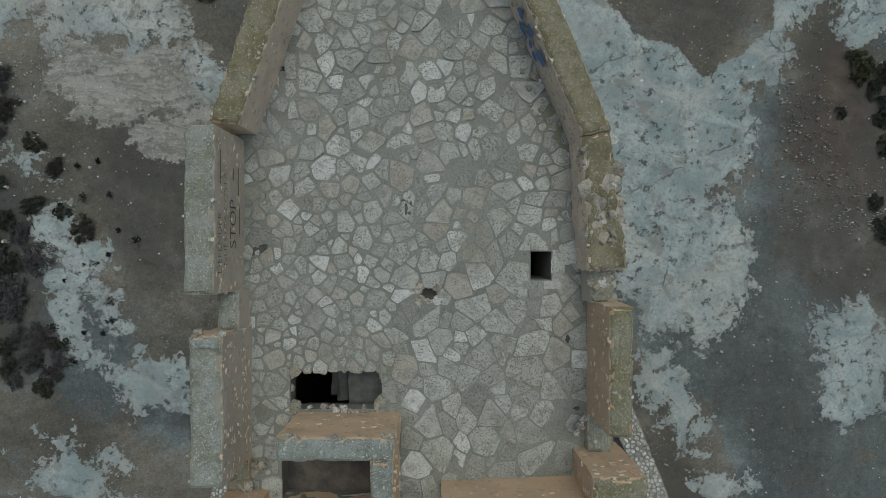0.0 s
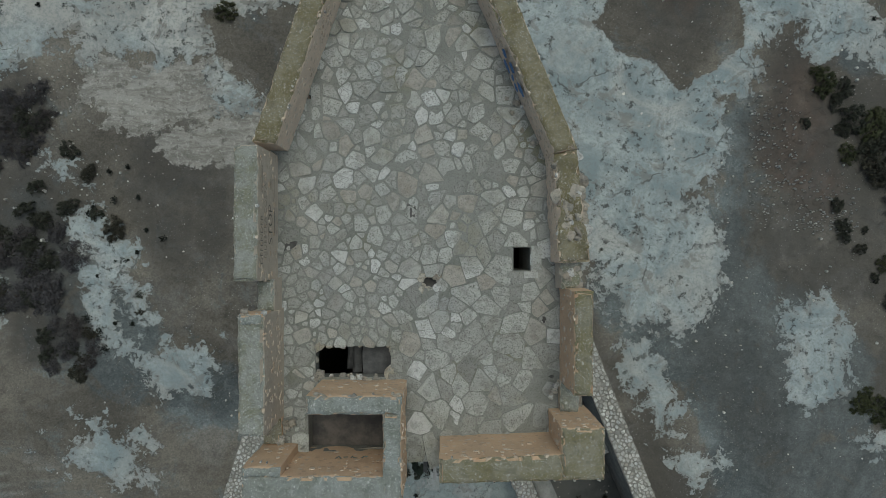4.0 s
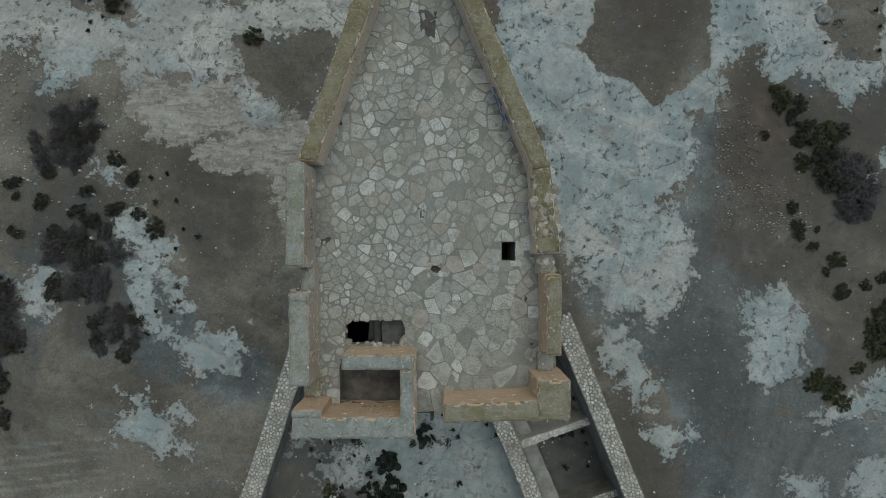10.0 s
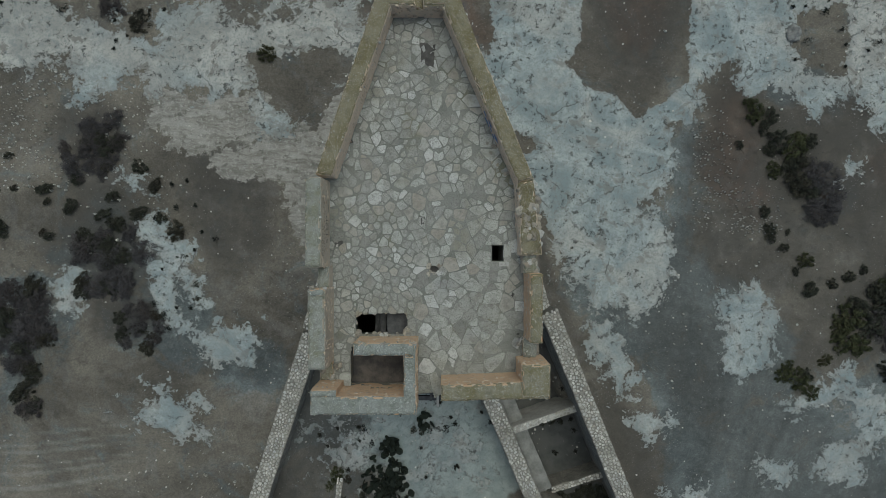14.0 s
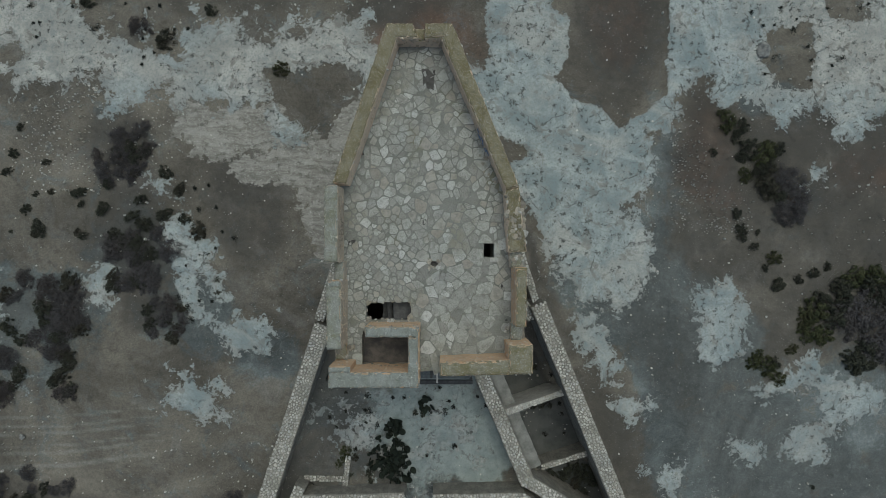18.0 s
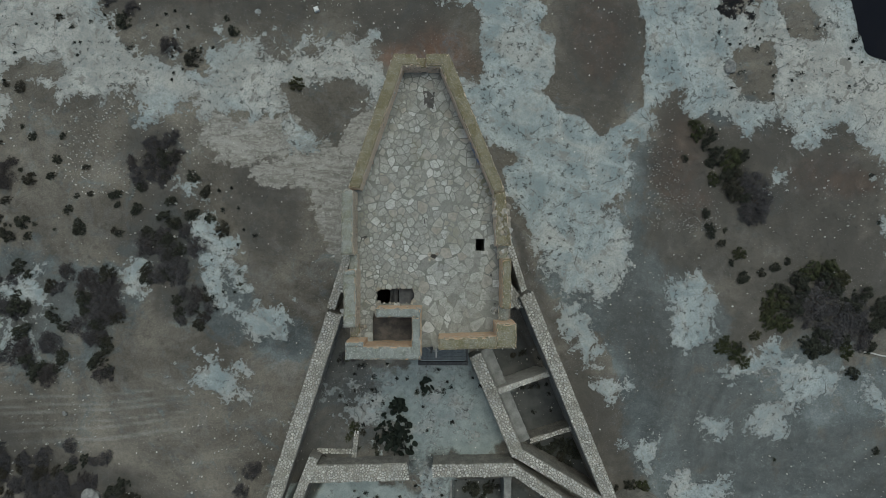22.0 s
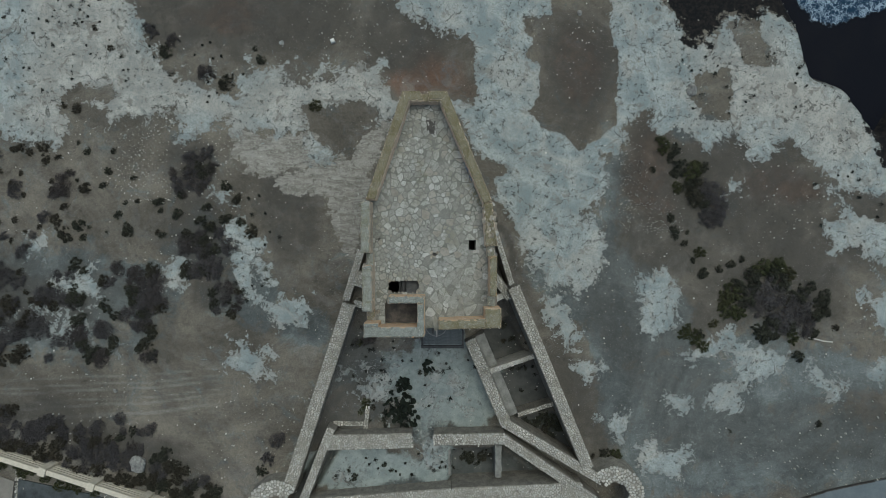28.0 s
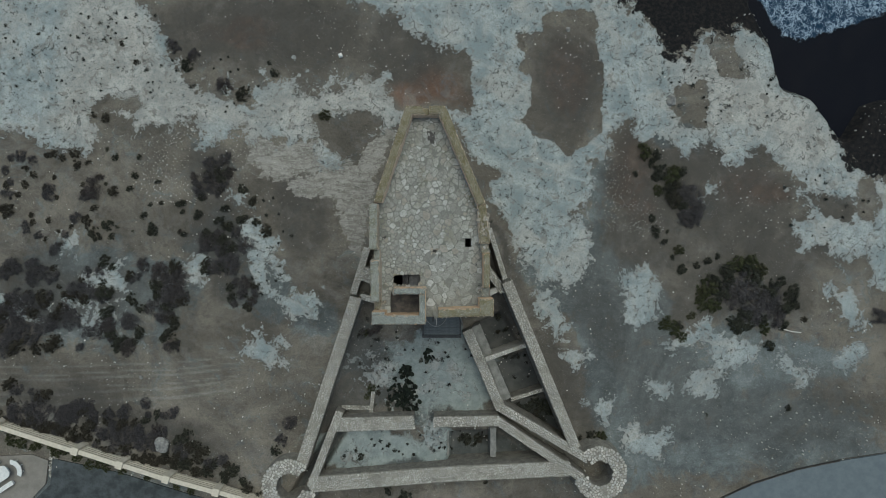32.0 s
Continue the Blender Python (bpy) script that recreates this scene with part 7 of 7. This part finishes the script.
for x, z, w, lean in ((-3.05, 16.50, 0.16, 60), (-2.96, 16.50, 0.16, -58), (-2.80, 16.47, 0.14, 8), (-2.62, 16.46, 0.13, 75), (-2.52, 16.52, 0.14, -20), (-2.30, 16.48, 0.15, 70), (-2.20, 16.42, 0.10, 5)):
    part("teal_scrawl", box_mesh("teal_scrawl", (w, 0.012, 0.035), TEAL, 0), tower, "faded teal spray paint").matrix_basis = pose(x, -6.225, z, 0, lean, 0)


# ---- loose rubble on the parapets ----
def rubble_mesh(seed, r):
    bm = bmesh.new()
    bmesh.ops.create_icosphere(bm, subdivisions=2, radius=r)
    off = Vector((seed * 2.1, seed * 5.3, seed * 0.7))
    for v in bm.verts:
        side = max(abs(v.co.x), abs(v.co.y) * 1.15, abs(v.co.z) * 0.9) / r
        v.co *= (1 + 0.55 * noise.noise(v.co / r * 1.2 + off)) * (0.45 + 0.45 / max(0.5, side))
        v.co.z *= 0.5
    me = bpy.data.meshes.new("rubble_stone")
    bm.to_mesh(me)
    bm.free()
    me.materials.append(FLAG_WARM)
    return me


RUBBLE = [rubble_mesh(i, 0.12) for i in range(6)]
rng = random.Random(12)


def strew(count, quad, z, low, high):
    a, b, c, d = (Vector(p) for p in quad)
    for i in range(count):
        u, v = rng.random(), rng.random()
        p = (a * (1 - u) + b * u) * (1 - v) + (d * (1 - u) + c * u) * v
        s = rng.uniform(low, high)
        ob = part("rubble_stone", RUBBLE[i % 6], tower)
        ob.matrix_basis = Matrix.LocRotScale((p.x, p.y, z + rng.uniform(-0.08, 0.03)), Euler((rng.uniform(-0.4, 0.4), rng.uniform(-0.4, 0.4), rng.uniform(0, 6))), Vector((s, s * rng.uniform(0.7, 1.2), s)))


strew(30, [(3.36, -0.45), (4.2, -0.45), (3.86, 2.6), (3.2, 2.5)], BOW - 0.10, 0.6, 1.7)
strew(20, [(4.0, -0.45), (4.28, -0.45), (3.92, 2.6), (3.75, 2.6)], BOW - 0.22, 0.9, 1.8)
strew(12, [(3.4, -1.2), (4.05, -1.2), (4.05, -0.5), (3.4, -0.5)], ROOF + 0.78, 0.6, 1.3)
strew(14, [(-5.5, -2.05), (-4.8, -2.05), (-4.8, -1.8), (-5.5, -1.8)], CREST - 0.12, 0.4, 0.9)
strew(26, [(-3.6, -4.3), (-1.1, -4.3), (-1.1, -4.06), (-3.6, -4.06)], CREST - 0.1, 0.35, 0.9)
strew(9, [(-3.8, -4.12), (-1.5, -4.12), (-1.5, -3.95), (-3.8, -3.95)], ROOF + 0.02, 0.5, 1.1)
strew(16, [(3.0, -4.9), (4.1, -4.9), (4.1, -4.1), (3.4, -4.1)], ROOF + 0.3, 0.5, 1.2)
strew(14, [(-5.3, -6.0), (-4.5, -6.0), (-4.5, -5.3), (-5.3, -5.3)], ROOF + 0.2, 0.5, 1.3)
strew(16, [(2.3, 3.2), (3.1, 3.0), (2.5, 4.5), (1.9, 4.6)], ROOF + 0.02, 0.5, 1.0)


def rim(x0, y0, x1, y1, z, count, low, high):
    """Broken stones round the mouth of an opening."""
    for i in range(count):
        t = (i + rng.uniform(-0.3, 0.3)) / count * 2 * ((x1 - x0) + (y1 - y0))
        w, h = x1 - x0, y1 - y0
        x, y = (x0 + t, y0) if t < w else (x1, y0 + t - w) if t < w + h else (x1 - (t - w - h), y1) if t < 2 * w + h else (x0, y1 - (t - 2 * w - h))
        s = rng.uniform(low, high)
        ob = part("rubble_stone", RUBBLE[i % 6], tower)
        ob.matrix_basis = Matrix.LocRotScale((x, y, z + rng.uniform(-0.05, 0.02)), Euler((rng.uniform(-0.3, 0.3), rng.uniform(-0.3, 0.3), rng.uniform(0, 6))), Vector((s, s * rng.uniform(0.7, 1.2), s)))


rim(*PIT, ROOF - 0.06, 15, 0.6, 1.0)
rim(DRAIN[0] - 0.04, DRAIN[1] - 0.04, DRAIN[2] + 0.04, DRAIN[3] + 0.04, ROOF - 0.04, 10, 0.5, 0.9)


for x, y in ((DRAIN[0], DRAIN[1]), (DRAIN[2], DRAIN[1]), (DRAIN[0], DRAIN[3]), (DRAIN[2], DRAIN[3])):
    ob = part("drain_stone", RUBBLE[int(x * 100 + y * 37) % 6], tower)
    ob.matrix_basis = Matrix.LocRotScale((x, y, ROOF - 0.01), Euler((0, 0, x * 40)), Vector((1.35, 1.1, 0.8)))


def face_stones(a, b, z0, z1, count, seed):
    """Pale flat stones bedded in the inner face of a parapet that runs from a to b, the terrace on its right."""
    r2 = random.Random(seed)
    a, b = Vector(a), Vector(b)
    along = (b - a).normalized()
    out = Vector((along.y, -along.x))
    verts, faces = [], []
    for _ in range(count):
        f, z = r2.random(), z0 + (z1 - z0) * r2.random() ** 0.8
        p = a.lerp(b, f)
        w = 0.022 * 4.0 ** r2.random()
        h = w * r2.uniform(0.6, 1.1)
        t, n = r2.uniform(0, 6), len(verts)
        ring = [(w * r2.uniform(0.75, 1.2) * math.cos(t + q), h * r2.uniform(0.75, 1.2) * math.sin(t + q)) for q in (0, 0.9, 1.8, 2.7, 3.6, 4.5, 5.4)]
        deep = r2.uniform(0.008, 0.03)
        for scale, d in ((1.0, -0.05), (0.95, deep * 0.7), (0.75, deep)):
            verts += [(p.x + along.x * u * scale + out.x * d, p.y + along.y * u * scale + out.y * d, z + v * scale) for u, v in ring]
        faces += [tuple(n + 14 + i for i in range(7))]
        for k in (0, 7):
            faces += [(n + k + i, n + k + (i + 1) % 7, n + k + 7 + (i + 1) % 7, n + k + 7 + i) for i in range(7)]
    tagged(part("face_stonework", mesh_of("face_stonework", verts, faces, FACE_STONE), tower, "pale flat stones bedded in the inner face"), kind="stuff")


for i, (a, b, z, n) in enumerate((
        ((-4.98, -1.0), (-4.98, 2.7), CREST, 150), ((-4.80, -5.15), (-4.80, -1.95), CREST, 170), ((-4.66, 2.9), (-2.18, 10.0), BOW, 260), ((0.01, 10.0), (3.18, 2.6), BOW, 320),
        ((3.61, -1.27), (3.61, -4.08), CREST, 110), ((3.27, -5.0), (3.27, -5.7), CREST, 26), ((4.4, -4.97), (3.3, -4.97), CREST, 40), ((3.28, -5.69), (0.0, -5.81), CREST, 70),
        ((-1.08, -4.10), (-3.62, -4.10), CREST, 60), ((-1.1, -6.28), (-5.4, -6.28), CREST, 70), ((-4.35, -6.03), (-5.38, -6.03), CREST, 26), ((3.18, 2.55), (3.33, -0.45), BOW, 150),
        ((-1.2, 10.02), (-2.6, 10.02), BOW, 40), ((0.4, 10.02), (-0.8, 10.02), BOW, 36), ((-1.06, -6.9), (-1.06, -4.15), CREST, 70))):
    face_stones(a, b, ROOF + 0.05, z - 0.08, n * 2 // 3, 70 + i)


def core(quad):
    """The footprint of a parapet, a hand's width inside its edges."""
    q = [Vector(p) for p in quad]
    out = []
    for i, p in enumerate(q):
        u, v = (q[i - 1] - p).normalized(), (q[(i + 1) % 4] - p).normalized()
        out.append(tuple(p + (u + v) * 0.085))
    return inside_poly(out)


CORES = [core(piece[1]) for piece in PIECES] + [core([(-3.64, -4.60), (-1.06, -4.60), (-1.06, -4.10), (-3.64, -4.10)])]


def edge_stones(a, b, z, count, seed):
    """A worn row of small pale stones showing along a parapet's edge."""
    r2 = random.Random(seed)
    verts, faces = [], []
    a, b = Vector(a), Vector(b)
    for _ in range(count):
        r = r2.uniform(0.022, 0.06)
        for _ in range(12):
            p = a.lerp(b, r2.random()) + Vector((r2.gauss(0, 0.08), r2.gauss(0, 0.08)))
            if any(test(p.x, p.y) for test in CORES):
                break
        x, y, zz, n, t = p.x, p.y, z + r2.uniform(-0.13, -0.035), len(verts), r2.uniform(0, 6)
        ring = [(r * r2.uniform(0.7, 1.3) * math.cos(t + q), r * r2.uniform(0.7, 1.3) * math.sin(t + q)) for q in (0, 1.05, 2.1, 3.15, 4.2, 5.25)]
        verts += [(x + u, y + v, zz - 0.06) for u, v in ring] + [(x + 0.75 * u, y + 0.75 * v, zz + 0.02) for u, v in ring]
        faces += [tuple(n + 6 + i for i in range(6))] + [(n + i, n + (i + 1) % 6, n + 6 + (i + 1) % 6, n + 6 + i) for i in range(6)]
    tagged(part("edge_stonework", mesh_of("edge_stonework", verts, faces, COBBLE), tower, "pale stones along a worn edge"), kind="stuff")


for i, (a, b, z, n) in enumerate((
        ((-5.35, 2.9), (-2.7, 10.7), BOW, 170), ((-4.66, 2.9), (-2.2, 9.95), BOW, 80), ((3.84, 2.75), (0.55, 10.7), BOW, 180), ((3.2, 2.65), (0.05, 9.95), BOW, 150),
        ((-5.6, -0.95), (-5.6, 2.6), CREST, 36), ((-5.0, -0.95), (-5.0, 2.6), CREST, 16), ((-5.5, -5.1), (-5.5, -2.0), CREST, 30), ((4.1, -4.0), (4.1, -1.3), CREST, 22),
        ((0.0, -6.45), (4.4, -6.35), CREST, 60), ((4.42, -6.3), (4.42, -5.0), CREST, 16), ((0.0, -5.85), (3.2, -5.72), CREST, 34), ((-5.4, -7.0), (-1.1, -7.0), CREST, 40),
        ((-3.6, -4.14), (-1.1, -4.14), CREST, 30), ((-5.4, -6.05), (-4.4, -6.05), CREST, 14), ((3.62, -4.0), (3.62, -1.3), CREST, 24))):
    edge_stones(a, b, z, n, 40 + i)
part("damp_patch", rough_block("damp_patch", [(-1.0, 8.0), (-0.35, 7.7), (-0.2, 8.9), (-1.1, 9.0)], ROOF - 0.05, ROOF + 0.026, DARK, 0.1, 0.02), tower, "dark damp patch of bare mortar")
part("sunken_flag", rough_block("sunken_flag", rectangle(-4.85, -0.2, -4.3, 0.18), ROOF - 0.05, ROOF + 0.02, DARK, 0.1, 0.03), tower, "dark broken hollow in the paving")


def stain(x, y, rx, ry, seed, name, label, lift=0.036):
    """A small dark irregular patch lying on the paving."""
    r2 = random.Random(seed)
    n = 13
    ring = [(x + rx * math.cos(6.283 * i / n) * r2.uniform(0.5, 1.2), y + ry * math.sin(6.283 * i / n) * r2.uniform(0.5, 1.2)) for i in range(n)]
    verts = [(u, v, ROOF + lift) for u, v in ring] + [(u, v, ROOF - 0.02) for u, v in ring]
    part(name, mesh_of(name, verts, [tuple(range(n))] + [(n + i, n + (i + 1) % n, (i + 1) % n, i) for i in range(n)], DARK), tower, label)


for i, (x, y, rx, ry) in enumerate(((-0.92, 1.02, 0.04, 0.17), (-0.84, 0.9, 0.05, 0.05), (-1.0, 1.22, 0.06, 0.03), (-0.8, 1.15, 0.03, 0.06))):
    stain(x, y, rx, ry, i, "soot_stain", "dark burnt smear on the paving")
# flat dark patches on the paving; the first stands for broken black sticks
for i, (x, y, rx, ry) in enumerate(((3.12, -2.26, 0.06, 0.12), (3.36, -4.0, 0.09, 0.05), (-4.5, 4.0, 0.06, 0.05), (2.85, 4.1, 0.05, 0.09))):
    stain(x, y, rx, ry, 20 + i, "dark_paving_spot", "small dark patch lying on the paving")
for x, y in ((-3.78, -3.1), (-3.8, -3.98), (-1.6, -3.95)):
    ob = part("rubble_stone", RUBBLE[2], tower)
    ob.matrix_basis = Matrix.LocRotScale((x, y, ROOF - 0.06), Euler((0.2, 0.1, x * 9)), Vector((2.1, 1.5, 1.4)))


# ---- flagstones of the terrace ----
DECK = [(-4.8, -6.1), (3.6, -5.95), (3.55, -0.6), (3.25, 2.6), (0.1, 10.1), (-2.2, 10.1), (-4.72, 2.8), (-4.95, 2.6), (-4.95, -1.0)]
on_deck = inside_poly(DECK)
HOLES = [PIT, SHAFT, DRAIN, WEEP, (-3.66, -6.3, -1.05, -4.08), (-4.1, -6.3, -3.6, -4.75)]


def free_deck(x, y):
    return on_deck(x, y) and not any(h[0] - 0.05 < x < h[2] + 0.05 and h[1] - 0.05 < y < h[3] + 0.05 for h in HOLES)


def lay_flags():
    rng = random.Random(77)
    grid, places = {}, []

    def drop(x, y, s):
        i, j = int(x // 0.5), int(y // 0.5)
        for di in (-2, -1, 0, 1, 2):
            for dj in (-2, -1, 0, 1, 2):
                for a, b, c in grid.get((i + di, j + dj), ()):
                    if (x - a) ** 2 + (y - b) ** 2 < (0.5 * (s + c)) ** 2:
                        return
        grid.setdefault((i, j), []).append((x, y, s))
        places.append((x, y, s))

    for low, high, tries in ((0.5, 0.66, 60), (0.38, 0.5, 900), (0.28, 0.38, 5000), (0.20, 0.30, 9000), (0.13, 0.2, 7000)):
        for _ in range(tries):
            x, y = rng.uniform(-5, 3.6), rng.uniform(-6.1, 10.1)
            s = rng.uniform(low, high)
            west = max(0.0, min(1.0, (-x - 1.2) / 1.5)) * max(0.0, min(1.0, (2.0 - y) / 2.0))
            east = max(0.0, min(1.0, (x + 1.4) / 0.8)) * max(0.0, min(1.0, (0.6 - y) / 1.2))
            wash = 4.6 < y < 8.4 and noise.noise(Vector((x, y, 4)) * 0.55) > -0.12
            if free_deck(x, y) and not (wash and rng.random() < 0.8) and not (s > 0.52 and y > 1.0 and rng.random() < 0.6) and not (s < 0.2 and west < 0.3 and rng.random() < 0.85) and not (s > 0.33 and rng.random() < 0.93 * west) and not (s < 0.36 and rng.random() < 0.93 * east):
                drop(x, y, s)

    def trim(c, poly):
        for x0, y0, x1, y1 in HOLES:
            wob = rng.uniform(-0.03, 0.10) if y1 < -0.9 else rng.uniform(-0.03, 0.01)
            for inside_, mid, d in ((c.x <= x0, (x0 + wob, 0), (1, 0)), (c.x >= x1, (x1 - wob, 0), (-1, 0)), (c.y <= y0, (0, y0 + wob), (0, 1)), (c.y >= y1, (0, y1 - wob), (0, -1))):
                near = x0 - 0.5 < c.x < x1 + 0.5 and y0 - 0.5 < c.y < y1 + 0.5
                if inside_ and near and (poly and len(poly) > 2):
                    poly = clip_half(poly, Vector(mid), Vector(d))
                    break
        return poly

    def small(x, y):
        return x < -1.3 + 0.5 * noise.noise(Vector((x, y, 2))) and y < 2.2

    # some places stay empty, and their neighbours grow into them
    for cell in grid.values():
        cell[:] = [p for p in cell if small(p[0], p[1]) or rng.random() > 0.12]
    places = [p for cell in grid.values() for p in cell]
    cells = stone_cells(places, grid, lambda x, y: 0.042 if small(x, y) else 0.022 if y < 0.2 else 0.044, 5, trim, 1.9, lambda x, y: 1 if small(x, y) else rng.choice((0, 0, 0, 1)), angular=True)
    near = [c for c in cells if -5.6 < c[0].y < 2.2]
    near.sort(key=lambda c: (c[0] - Vector((-0.6, -1.2))).length)
    kept = near[:300]
    ids = {id(c) for c in kept}
    for c, ring in kept:
        v, f = stone_shape(Vector((0, 0)), [p - c for p in ring], 0, rng.uniform(0.022, 0.042), Vector((rng.uniform(-0.02, 0.02), rng.uniform(-0.02, 0.02))))
        part("flagstone", mesh_of("flagstone", v, f, FLAG), deck).location = (c.x, c.y, ROOF - 0.015)
    joined_stones("outer_paving", [c for c in cells if id(c) not in ids], lambda x, y: ROOF - 0.015, 0.034, FLAG_FAR, deck)


lay_flags()
